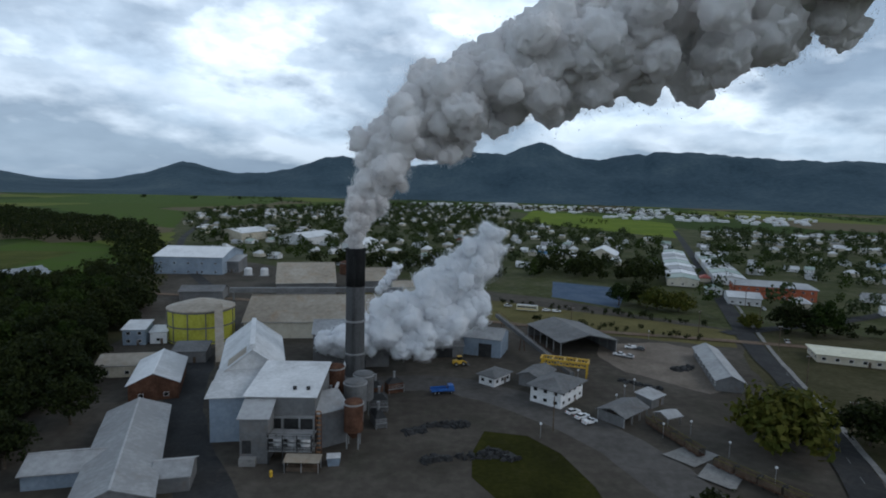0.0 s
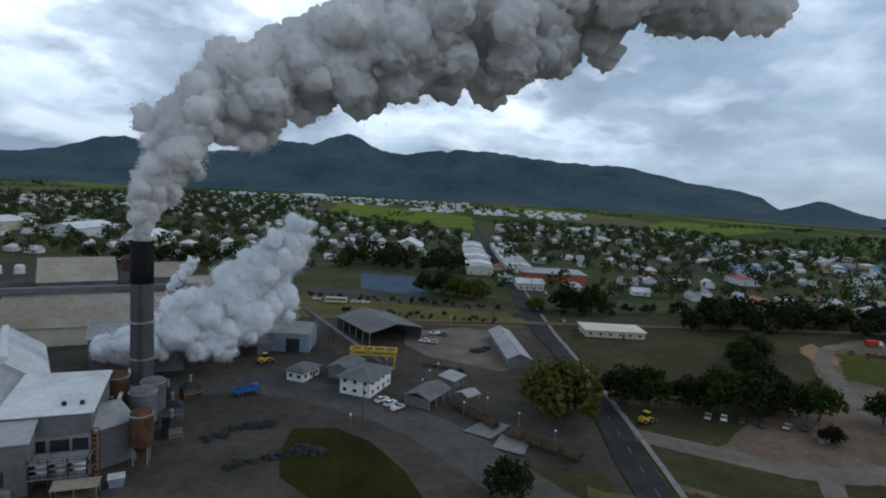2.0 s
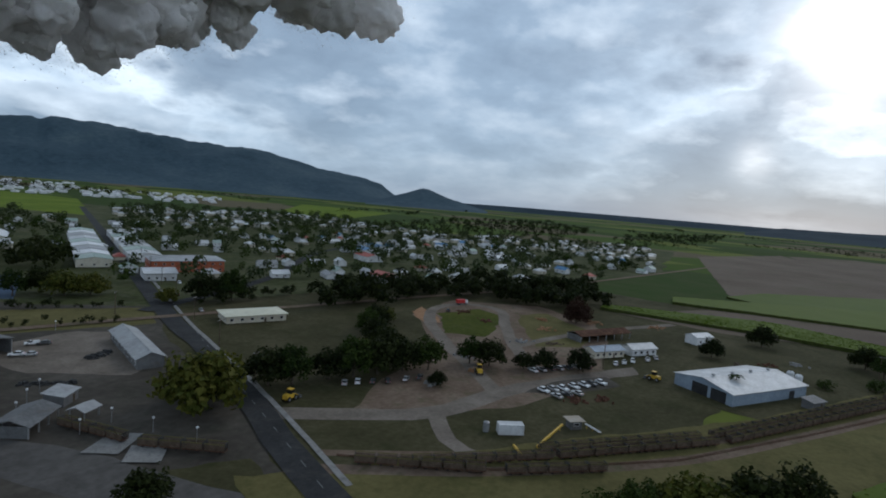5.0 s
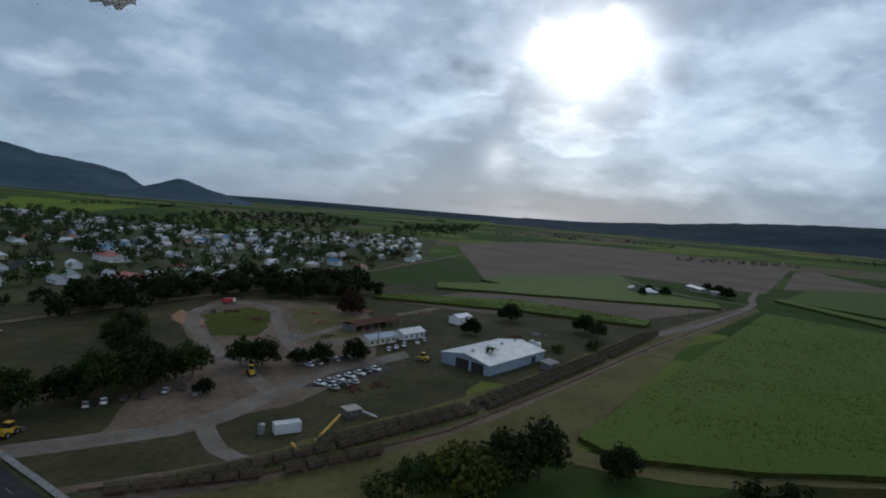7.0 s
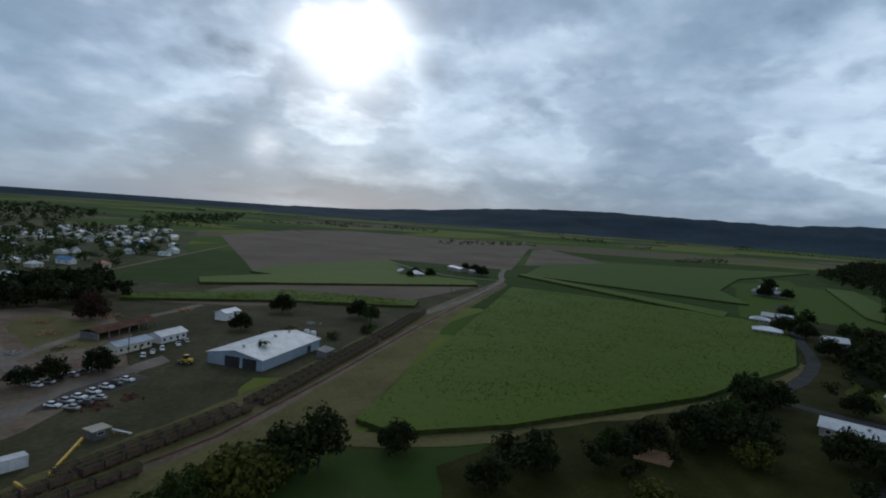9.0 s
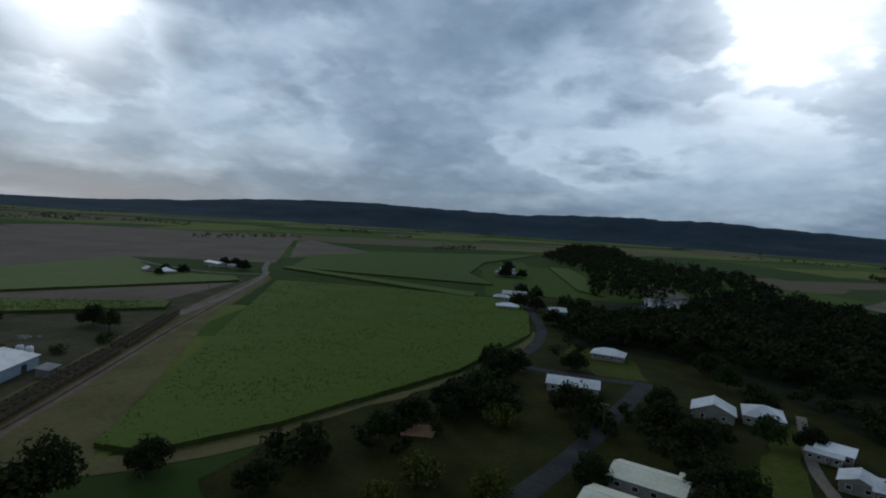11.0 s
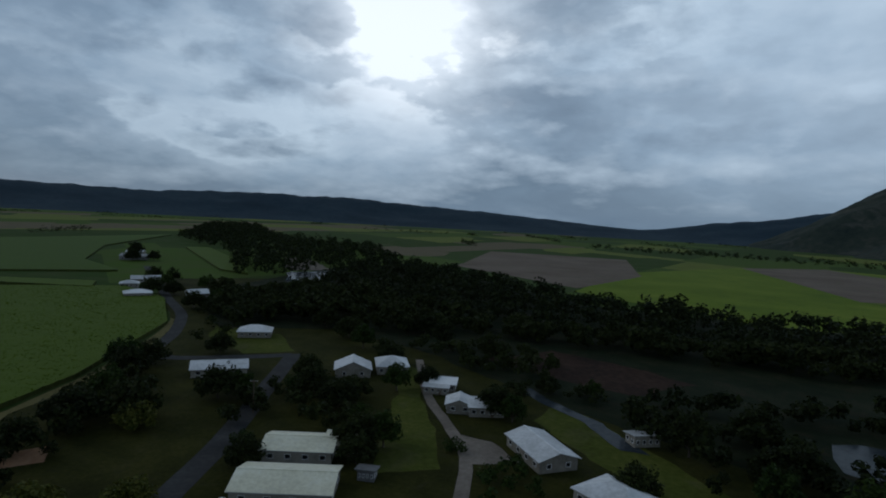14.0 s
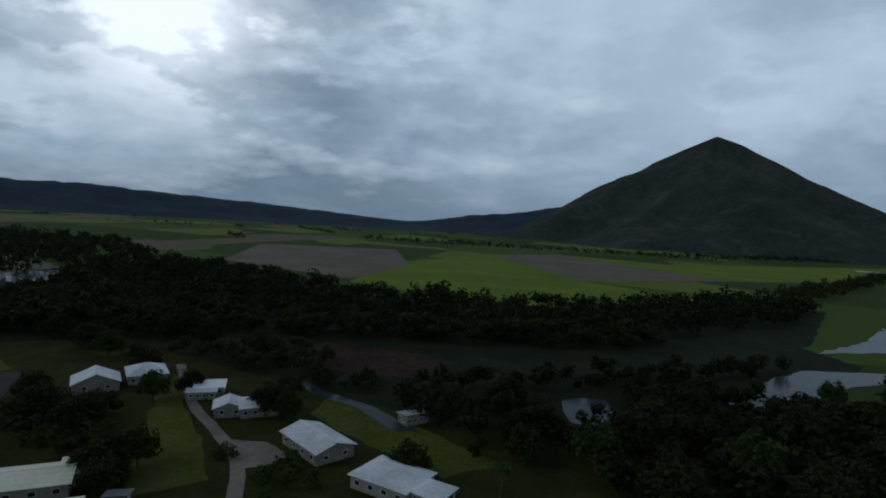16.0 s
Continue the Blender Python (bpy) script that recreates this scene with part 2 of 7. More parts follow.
M = {
    "white_roof": surface("white_roof_iron", (gray(0.40), gray(0.56), gray(0.70)), 0.12, 0.5, 0.0, 0.15, 9, (gray(0.3, (1, .95, .88)), 0.25), 0.25),
    "grey_roof": surface("grey_roof_iron", (gray(0.22), gray(0.30), gray(0.38)), 0.1, 0.55, 0.1, 0.15, 8, ((0.16, 0.12, 0.09), 0.3), 0.25),
    "dark_roof": surface("weathered_roof_iron", (gray(0.08), gray(0.12), gray(0.17)), 0.15, 0.65, 0.0, 0.2, 8, ((0.12, 0.08, 0.05), 0.3)),
    "tan_roof": surface("stained_tan_roof_iron", ((0.20, 0.165, 0.125), (0.30, 0.26, 0.205), (0.40, 0.36, 0.30)), 0.06, 0.6, 0.0, 0.2, 9, ((0.24, 0.14, 0.06), 0.45)),
    "cream_roof": surface("cream_roof_iron", ((0.50, 0.47, 0.34), (0.62, 0.59, 0.44), (0.70, 0.68, 0.55)), 0.15, 0.5, 0.0, 0.15, 8, (gray(0.4), 0.25)),
    "rust": surface("rusted_iron", ((0.05, 0.026, 0.018), (0.09, 0.046, 0.030), (0.15, 0.08, 0.052)), 0.4, 0.85),
    "red_roof": surface("red_roof_iron", ((0.20, 0.045, 0.03), (0.30, 0.07, 0.05), (0.38, 0.11, 0.08)), 0.2, 0.6, island=0.2),
    "blue_roof": surface("blue_roof_iron", ((0.07, 0.15, 0.27), (0.10, 0.22, 0.38), (0.16, 0.30, 0.46)), 0.2, 0.55, island=0.2),
    "green_roof": surface("pale_green_roof_iron", ((0.22, 0.28, 0.24), (0.30, 0.37, 0.32), (0.40, 0.46, 0.41)), 0.2, 0.55, island=0.2),
    "white_wall": surface("white_painted_wall", (gray(0.48), gray(0.62), gray(0.72)), 0.3, 0.7, 0, 0.15, 6, ((0.3, 0.27, 0.22), 0.25), 0.2),
    "cream_wall": surface("cream_painted_wall", ((0.40, 0.36, 0.28), (0.52, 0.47, 0.37), (0.60, 0.56, 0.46)), 0.3, 0.75, 0, 0.15, 6, ((0.25, 0.21, 0.16), 0.25), 0.2),
    # Painted boards with the shade below the roofs put into their colour.
    "shade_wall": surface("painted_boards_with_shade", ((0.16, 0.145, 0.12), (0.23, 0.21, 0.175), (0.30, 0.275, 0.235)), 0.3, 0.8, 0, 0.15, 6, (gray(0.12), 0.3), 0.2),
    "grey_wall": surface("grey_cladding", (gray(0.10), gray(0.15), gray(0.20)), 0.12, 0.65, 0.1, 0.2, 9, ((0.15, 0.11, 0.08), 0.4)),
    "blue_wall": surface("blue_grey_cladding", ((0.17, 0.21, 0.26), (0.24, 0.29, 0.35), (0.31, 0.37, 0.43)), 0.12, 0.6, 0.1, 0.2, 9, (gray(0.15), 0.3)),
    "brick_wall": surface("orange_brick_wall", ((0.26, 0.075, 0.04), (0.36, 0.11, 0.06), (0.44, 0.16, 0.09)), 0.4, 0.8),
    # Sooty steel; the same black also paints the shade inside doorways.
    "dark": surface("sooty_steel_and_opening_shade", (gray(0.012), gray(0.025), gray(0.045)), 0.4, 0.75),
    "glass": surface("dark_window_glass", (gray(0.015), gray(0.02), gray(0.03)), 0.3, 0.12, 0, 0.02),
    "steel": surface("galvanised_steel", (gray(0.22), gray(0.30), gray(0.38)), 0.5, 0.5, 0.5, 0.1),
    "yellow": surface("yellow_machine_paint", ((0.42, 0.25, 0.02), (0.55, 0.34, 0.03), (0.62, 0.42, 0.06)), 0.5, 0.5, 0, 0.1, 6, ((0.15, 0.1, 0.05), 0.3)),
    "silo": surface("faded_yellow_green_tank_paint", ((0.30, 0.29, 0.03), (0.42, 0.41, 0.05), (0.50, 0.48, 0.09)), 0.12, 0.6, 0, 0.1, 8, ((0.18, 0.17, 0.05), 0.4)),
    "blue": surface("blue_truck_paint", ((0.02, 0.07, 0.22), (0.03, 0.10, 0.32), (0.05, 0.15, 0.40)), 0.6, 0.35),
    "red": surface("red_truck_paint", ((0.35, 0.02, 0.02), (0.48, 0.03, 0.03), (0.55, 0.06, 0.05)), 0.6, 0.4),
    "car_white": surface("white_car_paint", (gray(0.62), gray(0.72), gray(0.78)), 0.7, 0.25, 0, 0.02),
    "car_silver": surface("silver_car_paint", (gray(0.32), gray(0.40), gray(0.46)), 0.7, 0.3, 0.5, 0.02),
    "car_dark": surface("dark_car_paint", (gray(0.03), gray(0.05), gray(0.07)), 0.7, 0.25, 0, 0.02),
    "rubber": surface("tyre_rubber", (gray(0.012), gray(0.02), gray(0.03)), 2.0, 0.8),
    "concrete": surface("weathered_concrete", (gray(0.16, (1, .97, .92)), gray(0.23, (1, .97, .92)), gray(0.30, (1, .97, .92))), 0.3, 0.85, 0, 0.2, 7, (gray(0.07), 0.5)),
    "chimney": surface("sooty_concrete_stack", (gray(0.05), gray(0.08), gray(0.11)), 0.25, 0.85, 0, 0.2, 6, (gray(0.03), 0.55), streak=(1, 1, 0.12)),
    "soot": surface("black_soot_band", (gray(0.012), gray(0.022), gray(0.04)), 0.3, 0.9, 0, 0.2, 6, None, streak=(1, 1, 0.15)),
    "timber": surface("weathered_timber", ((0.06, 0.045, 0.03), (0.10, 0.075, 0.055), (0.16, 0.12, 0.09)), 0.8, 0.85),
    "asphalt": surface("worn_asphalt", (gray(0.026), gray(0.038), gray(0.055)), 0.08, 0.8, 0, 0.2, 12, ((0.09, 0.08, 0.07), 0.4)),
    "yard": surface("compacted_coal_grey_yard", ((0.045, 0.038, 0.031), (0.07, 0.061, 0.050), (0.105, 0.093, 0.077)), 0.035, 0.9, 0, 0.3, 10, ((0.03, 0.035, 0.02), 0.4)),
    "yard_road": surface("worn_grey_yard_seal", ((0.060, 0.055, 0.050), (0.092, 0.085, 0.078), (0.13, 0.12, 0.11)), 0.03, 0.9, 0, 0.3, 14, ((0.045, 0.04, 0.035), 0.5)),
    "gravel": surface("pale_gravel_track", ((0.12, 0.098, 0.080), (0.17, 0.143, 0.118), (0.235, 0.20, 0.168)), 0.08, 0.95, 0, 0.3, 12, ((0.09, 0.08, 0.055), 0.45)),
    "dirt": surface("brown_earth", ((0.105, 0.072, 0.050), (0.155, 0.112, 0.082), (0.215, 0.165, 0.125)), 0.05, 0.95, 0, 0.4, 12, ((0.055, 0.07, 0.025), 0.55)),
    "tilled": surface("tilled_brown_field", ((0.10, 0.075, 0.055), (0.135, 0.105, 0.08), (0.165, 0.13, 0.10)), 0.012, 0.95, 0, 0.4, 30, ((0.07, 0.08, 0.035), 0.35)),
    "orange_dirt": surface("orange_clay", ((0.20, 0.10, 0.05), (0.28, 0.16, 0.09), (0.34, 0.21, 0.13)), 0.08, 0.95, 0, 0.4, 10),
    "grass": surface("mown_grass", ((0.034, 0.043, 0.006), (0.056, 0.066, 0.010), (0.09, 0.092, 0.020)), 0.035, 0.95, 0, 0.4, 16, ((0.10, 0.085, 0.045), 0.35)),
    "rough": surface("rough_olive_brown_grass", ((0.036, 0.034, 0.016), (0.058, 0.053, 0.026), (0.09, 0.078, 0.045)), 0.04, 0.95, 0, 0.4, 14, ((0.025, 0.032, 0.010), 0.5)),
    "town_ground": surface("town_grass_and_yards", ((0.032, 0.038, 0.014), (0.060, 0.066, 0.026), (0.11, 0.105, 0.065)), 0.03, 0.95, 0, 0.4, 10, ((0.12, 0.11, 0.09), 0.4)),
    # Yellow-green crop, its colour raised to hold a patch of sunlight.
    "sunny_crop": surface("yellow_green_crop_with_sun", ((0.075, 0.115, 0.010), (0.11, 0.15, 0.013), (0.15, 0.18, 0.02)), 0.012, 0.95, 0, 0.4, 30, ((0.06, 0.10, 0.012), 0.5)),
    # Grass of a darker tone than mown_grass throughout.
    "garden": surface("dark_garden_grass", ((0.014, 0.015, 0.003), (0.026, 0.027, 0.005), (0.044, 0.042, 0.009)), 0.06, 0.95, 0, 0.4, 14, ((0.045, 0.04, 0.02), 0.3)),
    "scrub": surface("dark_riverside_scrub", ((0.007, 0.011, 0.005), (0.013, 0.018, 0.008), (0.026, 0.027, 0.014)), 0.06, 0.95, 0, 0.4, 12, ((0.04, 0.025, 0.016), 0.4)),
    "lush": surface("lush_lawn", ((0.030, 0.055, 0.008), (0.052, 0.085, 0.013), (0.085, 0.12, 0.022)), 0.05, 0.95, 0, 0.4, 16, ((0.07, 0.065, 0.025), 0.3)),
    "dry_grass": surface("dry_grass", ((0.075, 0.068, 0.026), (0.115, 0.10, 0.04), (0.15, 0.13, 0.055)), 0.04, 0.95, 0, 0.4, 14, ((0.05, 0.06, 0.018), 0.5)),
    "mud": surface("red_brown_mud", ((0.012, 0.009, 0.007), (0.028, 0.016, 0.011), (0.05, 0.03, 0.02)), 0.045, 0.9, 0, 0.3, 8),
    "water": surface("still_grey_water", ((0.02, 0.025, 0.03), (0.03, 0.037, 0.042), (0.045, 0.052, 0.055)), 0.25, 0.15, 0, 0.08, 8),
    "cane": leafy("young_sugar_cane", (0.046, 0.084, 0.003), (0.066, 0.108, 0.004), (0.094, 0.134, 0.006)),
    # Stalks darker than the canopy: shade on the block's sides, held in colour.
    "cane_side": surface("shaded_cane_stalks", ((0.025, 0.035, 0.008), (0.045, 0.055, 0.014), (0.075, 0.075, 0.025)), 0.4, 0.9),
    "leaf_dark": leafy("dark_leaves", (0.007, 0.011, 0.004), (0.016, 0.022, 0.006), (0.032, 0.040, 0.010)),
    "leaf_mid": leafy("green_leaves", (0.010, 0.020, 0.004), (0.022, 0.038, 0.007), (0.046, 0.066, 0.013)),
    # Paler, greyer green: haze over the town is mixed into the leaves.
    "leaf_town": leafy("hazy_green_town_leaves", (0.018, 0.028, 0.011), (0.038, 0.053, 0.020), (0.075, 0.090, 0.036)),
    "leaf_gold": leafy("yellow_green_leaves", (0.026, 0.036, 0.006), (0.055, 0.065, 0.011), (0.11, 0.105, 0.02)),
    "leaf_red": leafy("dark_red_leaves", (0.022, 0.010, 0.008), (0.036, 0.018, 0.013), (0.055, 0.032, 0.02)),
    "bark": surface("grey_brown_bark", ((0.05, 0.04, 0.03), (0.08, 0.065, 0.05), (0.13, 0.11, 0.09)), 1.0, 0.9, 0, 0.5),
    # Both forest tones carry distance haze as blue in the base colour.
    "forest_hill": surface("haze_tinted_forest_hills", ((0.010, 0.022, 0.032), (0.017, 0.032, 0.046), (0.028, 0.046, 0.058)), 0.003, 0.95, 0, 0.6, 14),
    "hazy_hill": surface("pale_haze_tinted_forest_hills", ((0.030, 0.052, 0.068), (0.050, 0.078, 0.098), (0.078, 0.108, 0.122)), 0.0025, 0.95, 0, 0.6, 14),
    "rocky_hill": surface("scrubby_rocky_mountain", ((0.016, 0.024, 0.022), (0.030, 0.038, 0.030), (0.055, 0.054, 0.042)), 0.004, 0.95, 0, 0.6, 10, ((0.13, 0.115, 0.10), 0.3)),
    "smoke": vapour("brown_grey_smoke", ((0.90, 0.87, 0.855), (0.985, 0.97, 0.96))),
    "steam": vapour("white_steam", ((0.94, 0.95, 0.97), (0.985, 0.985, 0.99))),
    "court": surface("blue_green_court_paint", ((0.05, 0.08, 0.12), (0.07, 0.10, 0.15), (0.10, 0.13, 0.17)), 0.1, 0.8),
    "line": surface("faded_white_road_paint", (gray(0.10), gray(0.16), gray(0.24)), 0.8, 0.8),
}

for ripple in M["water"].node_tree.nodes:
    if ripple.bl_idname == "ShaderNodeBsdfPrincipled":
        ripple.inputs["IOR"].default_value, ripple.inputs["Specular IOR Level"].default_value = 1.12, 0.3

# ---- building helpers ----


class Geo:
    """Collects vertices and faces for one mesh."""

    def __init__(self):
        self.v, self.f = [], []

    def poly(self, pts):
        k = len(self.v)
        self.v += [tuple(p) for p in pts]
        self.f.append(tuple(range(k, k + len(pts))))
        return self

    def box(self, x0, y0, z0, x1, y1, z1):
        k = len(self.v)
        self.v += [(x0, y0, z0), (x1, y0, z0), (x1, y1, z0), (x0, y1, z0), (x0, y0, z1), (x1, y0, z1), (x1, y1, z1), (x0, y1, z1)]
        self.f += [tuple(k + i for i in q) for q in ((3, 2, 1, 0), (4, 5, 6, 7), (0, 1, 5, 4), (1, 2, 6, 5), (2, 3, 7, 6), (3, 0, 4, 7))]
        return self

    def hull8(self, a, b):
        """Two quads a (bottom) and b (top), joined."""
        k = len(self.v)
        self.v += [tuple(p) for p in (*a, *b)]
        self.f += [tuple(k + i for i in q) for q in ((3, 2, 1, 0), (4, 5, 6, 7), (0, 1, 5, 4), (1, 2, 6, 5), (2, 3, 7, 6), (3, 0, 4, 7))]
        return self

    def beam(self, p, q, w, h=None):
        """A square bar from p to q."""
        h = h or w
        p, q = Vector(p), Vector(q)
        d = (q - p).normalized()
        s = d.cross(Vector((0, 0, 1)))
        s = (s if s.length > 1e-3 else Vector((1, 0, 0))).normalized()
        u = s.cross(d).normalized()
        ring = [s * (w / 2) + u * (h / 2), s * (-w / 2) + u * (h / 2), s * (-w / 2) - u * (h / 2), s * (w / 2) - u * (h / 2)]
        return self.hull8([p + r for r in ring], [q + r for r in ring])

    def lathe(self, profile, n=24, cx=0.0, cy=0.0):
        k = len(self.v)
        for r, z in profile:
            self.v += [(cx + r * math.cos(2 * math.pi * i / n), cy + r * math.sin(2 * math.pi * i / n), z) for i in range(n)]
        for j in range(len(profile) - 1):
            for i in range(n):
                i2 = (i + 1) % n
                self.f.append((k + j * n + i, k + j * n + i2, k + (j + 1) * n + i2, k + (j + 1) * n + i))
        self.f.append(tuple(k + (len(profile) - 1) * n + i for i in range(n)))
        self.f.append(tuple(k + n - 1 - i for i in range(n)))
        return self


def mesh_of(name, g, material, smooth=False):
    me = bpy.data.meshes.new(name)
    me.from_pydata(g.v, [], g.f)
    me.materials.append(material)
    if smooth:
        me.polygons.foreach_set("use_smooth", [True] * len(me.polygons))
    me.update()
    return me


def part(name, g, material, parent, label="", smooth=False):
    ob = new(name, mesh_of(name, g, material, smooth))
    ob.parent = parent
    if label:
        ob["label"] = label
    return ob


def thing(name, m, label, category, group="", kind=""):
    ob = new(name)
    ob.matrix_basis = m
    return tagged(ob, label, category, group, kind)


def solid(name, g, material, label, category, group="", kind="", m=None, smooth=False):
    ob = new(name, mesh_of(name, g, material, smooth))
    if m is not None:
        ob.matrix_basis = m
    return tagged(ob, label, category, group, kind)


def lay(ax, ay, bx, by, depth, z=0.0):
    """The pose at the middle of a plan that has its front from a to b and goes back to the left of it, and the front's length."""
    d = Vector((bx - ax, by - ay, 0))
    n = Vector((-d.y, d.x, 0)).normalized()
    c = Vector((ax + bx, ay + by, 0)) / 2 + n * depth / 2
    return pose(c.x, c.y, z, 0, 0, math.degrees(math.atan2(d.y, d.x))), d.length


def inside(x, y, ring):
    hit = False
    for (x1, y1), (x2, y2) in zip(ring, ring[1:] + ring[:1]):
        if (y1 > y) != (y2 > y) and x < (x2 - x1) * (y - y1) / (y2 - y1) + x1:
            hit = not hit
    return hit


def ragged(ring, step, amount, seed):
    """An outline with its edges cut into steps and worn uneven."""
    out_ = []
    for (x1, y1), (x2, y2) in zip(ring, ring[1:] + ring[:1]):
        k = max(1, int(math.hypot(x2 - x1, y2 - y1) / step))
        for i in range(k):
            x, y = x1 + (x2 - x1) * i / k, y1 + (y2 - y1) * i / k
            e = noise.noise_vector((x / step / 2, y / step / 2, seed))
            out_.append((x + e.x * amount, y + e.y * amount))
    return out_


LEVEL = [0.0]


def patch(name, ring, material, label, category="ground", edge=2.0, level=None):
    """A piece of ground of its own kind, a few centimetres over the sheet below it."""
    LEVEL[0] += 0.005
    z = level or LEVEL[0]
    pts = ragged(ring, max(4.0, edge * 1.7), edge, len(bpy.data.objects) * 0.37) if edge else ring
    if sum(a[0] * b[1] - b[0] * a[1] for a, b in zip(pts, pts[1:] + pts[:1])) < 0:
        pts = pts[::-1]
    return solid(name, Geo().poly([(x, y, z) for x, y in pts]), material, label, category, kind="structure")


def ribbon(name, pts, width, material, label, category="road", rough_edge=0.3):
    """A road or track along a smooth line."""
    LEVEL[0] += 0.005
    z = LEVEL[0]
    line = []
    for i in range(len(pts) - 1):
        p0, p1, p2, p3 = (Vector(pts[max(0, min(len(pts) - 1, j))]) for j in (i - 1, i, i + 1, i + 2))
        k = max(2, int((p2 - p1).length / 6))
        for s in range(k):
            t = s / k
            line.append(0.5 * (2 * p1 + (p2 - p0) * t + (2 * p0 - 5 * p1 + 4 * p2 - p3) * t * t + (3 * p1 - p0 - 3 * p2 + p3) * t ** 3))
    line.append(Vector(pts[-1]))
    g = Geo()
    for i, p in enumerate(line):
        d = (line[min(i + 1, len(line) - 1)] - line[max(i - 1, 0)]).normalized()
        n_ = Vector((-d.y, d.x))
        for s in (-1, 1):
            q = p + n_ * s * (width / 2 + rough_edge * noise.noise((p.x * 0.3, p.y * 0.3, s * 5.0)))
            g.v.append((q.x, q.y, z))
    g.f = [(2 * i, 2 * i + 1, 2 * i + 3, 2 * i + 2) for i in range(len(line) - 1)]
    g.f = [tuple(reversed(q)) for q in g.f]
    return solid(name, g, material, label, category, kind="structure")

# ---- ground and distance ----
fieldmat = bpy.data.materials.new("patchwork_of_far_fields")
fieldmat.use_nodes = True
n = Nodes(fieldmat.node_tree)
gpos = n.add("ShaderNodeNewGeometry").outputs["Position"]
turned = n.add("ShaderNodeMapping", {0: gpos})
turned.inputs["Rotation"].default_value = (0, 0, radians(24))
turned.inputs["Scale"].default_value = (1.0, 0.55, 1.0)
cells = n.add("ShaderNodeTexVoronoi", {"Vector": turned.outputs[0], "Scale": 0.0042, "Randomness": 0.75})
cells.distance = "CHEBYCHEV"
pick = n.add("ShaderNodeSeparateColor", {0: cells.outputs["Color"]}).outputs[0]
crop = n.ramp(pick, [(0.0, (0.030, 0.055, 0.010)), (0.25, (0.055, 0.090, 0.014)), (0.5, (0.12, 0.14, 0.028)), (0.7, (0.12, 0.098, 0.062)), (0.85, (0.035, 0.060, 0.014))])
for el in n.tree.nodes:
    if el.bl_idname == "ShaderNodeValToRGB":
        el.color_ramp.interpolation = "CONSTANT"
soil = n.noise(gpos, 0.03, 8.0, 0.65)
crop = n.mix(n.ramp(soil, [(0.4, (0, 0, 0)), (0.75, (0.6, 0.6, 0.6))]), crop, (0.07, 0.07, 0.03))
rel = n.add("ShaderNodeBump", {"Height": n.noise(gpos, 0.5, 5.0), "Strength": 0.4, "Distance": 0.3})
sh = n.add("ShaderNodeBsdfPrincipled", {"Base Color": crop, "Roughness": 0.95, "Specular IOR Level": 0.03, "Normal": rel.outputs[0]})
n.tree.links.new(sh.outputs[0], n.add("ShaderNodeOutputMaterial").inputs[0])

g = Geo()
g.poly([(4850 * math.cos(i * math.pi / 48), 4850 * math.sin(i * math.pi / 48), 0) for i in range(96)])
solid("ground", g, fieldmat, "flat farmland of green and brown fields", "ground", kind="structure")


def rise(az, bumps):
    return sum(h * math.exp(-abs((az - c) / w_) ** p) for c, h, w_, p in bumps)


def mountains(name, az0, az1, bumps, material, label, r0=3300.0, r1=4700.0, floor=-0.25, crag=0.16, taper=3.0):
    """A range seen across the plain: foothills that climb to an uneven crest."""
    g = Geo()
    cols, rows_ = int(abs(az1 - az0) * 3) + 1, 16
    for i in range(cols):
        az = az0 + (az1 - az0) * i / (cols - 1)
        crest = (EYE + r1 * math.tan(radians(floor + rise(az, bumps)))) * min(1.0, abs(az - az0) / taper, abs(az - az1) / taper) ** 0.8
        for j in range(rows_):
            s = j / (rows_ - 1)
            r = r0 + (r1 - r0) * s
            a = radians(az)
            x, y = -math.sin(a) * r, math.cos(a) * r
            spur = noise.fractal((x / 420, y / 420, 3.0), 1.0, 2.0, 5)
            z = crest * (0.15 * s + 0.85 * s * s * (3 - 2 * s)) * (1 + crag * 2.2 * spur * (1.15 - s)) + crest * crag * 0.35 * noise.fractal((az * 0.6, 1.0, 9.0), 0.9, 2.0, 5) * s
            g.v.append((x, y, max(z, -1.0 if s > 0 else -3.0)))
    for i in range(cols - 1):
        for j in range(rows_ - 1):
            k = i * rows_ + j
            g.f.append((k, k + 1, k + rows_ + 1, k + rows_))
    return solid(name, g, material, label, "mountain", kind="structure", smooth=True)


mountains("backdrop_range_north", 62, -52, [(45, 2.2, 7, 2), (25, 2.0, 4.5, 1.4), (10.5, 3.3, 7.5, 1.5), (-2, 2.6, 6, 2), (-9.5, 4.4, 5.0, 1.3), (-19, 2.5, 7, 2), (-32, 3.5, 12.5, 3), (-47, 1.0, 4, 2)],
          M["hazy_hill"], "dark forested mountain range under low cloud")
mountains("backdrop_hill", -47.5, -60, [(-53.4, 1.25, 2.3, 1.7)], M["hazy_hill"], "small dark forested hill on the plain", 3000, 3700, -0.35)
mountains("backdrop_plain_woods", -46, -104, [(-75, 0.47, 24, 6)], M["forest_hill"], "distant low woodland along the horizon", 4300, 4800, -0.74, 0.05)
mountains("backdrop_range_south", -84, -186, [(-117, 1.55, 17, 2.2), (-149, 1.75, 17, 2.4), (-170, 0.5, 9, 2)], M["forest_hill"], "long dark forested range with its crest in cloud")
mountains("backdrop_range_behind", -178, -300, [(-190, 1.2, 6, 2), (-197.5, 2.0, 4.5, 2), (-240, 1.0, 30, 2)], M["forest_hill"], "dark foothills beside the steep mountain")


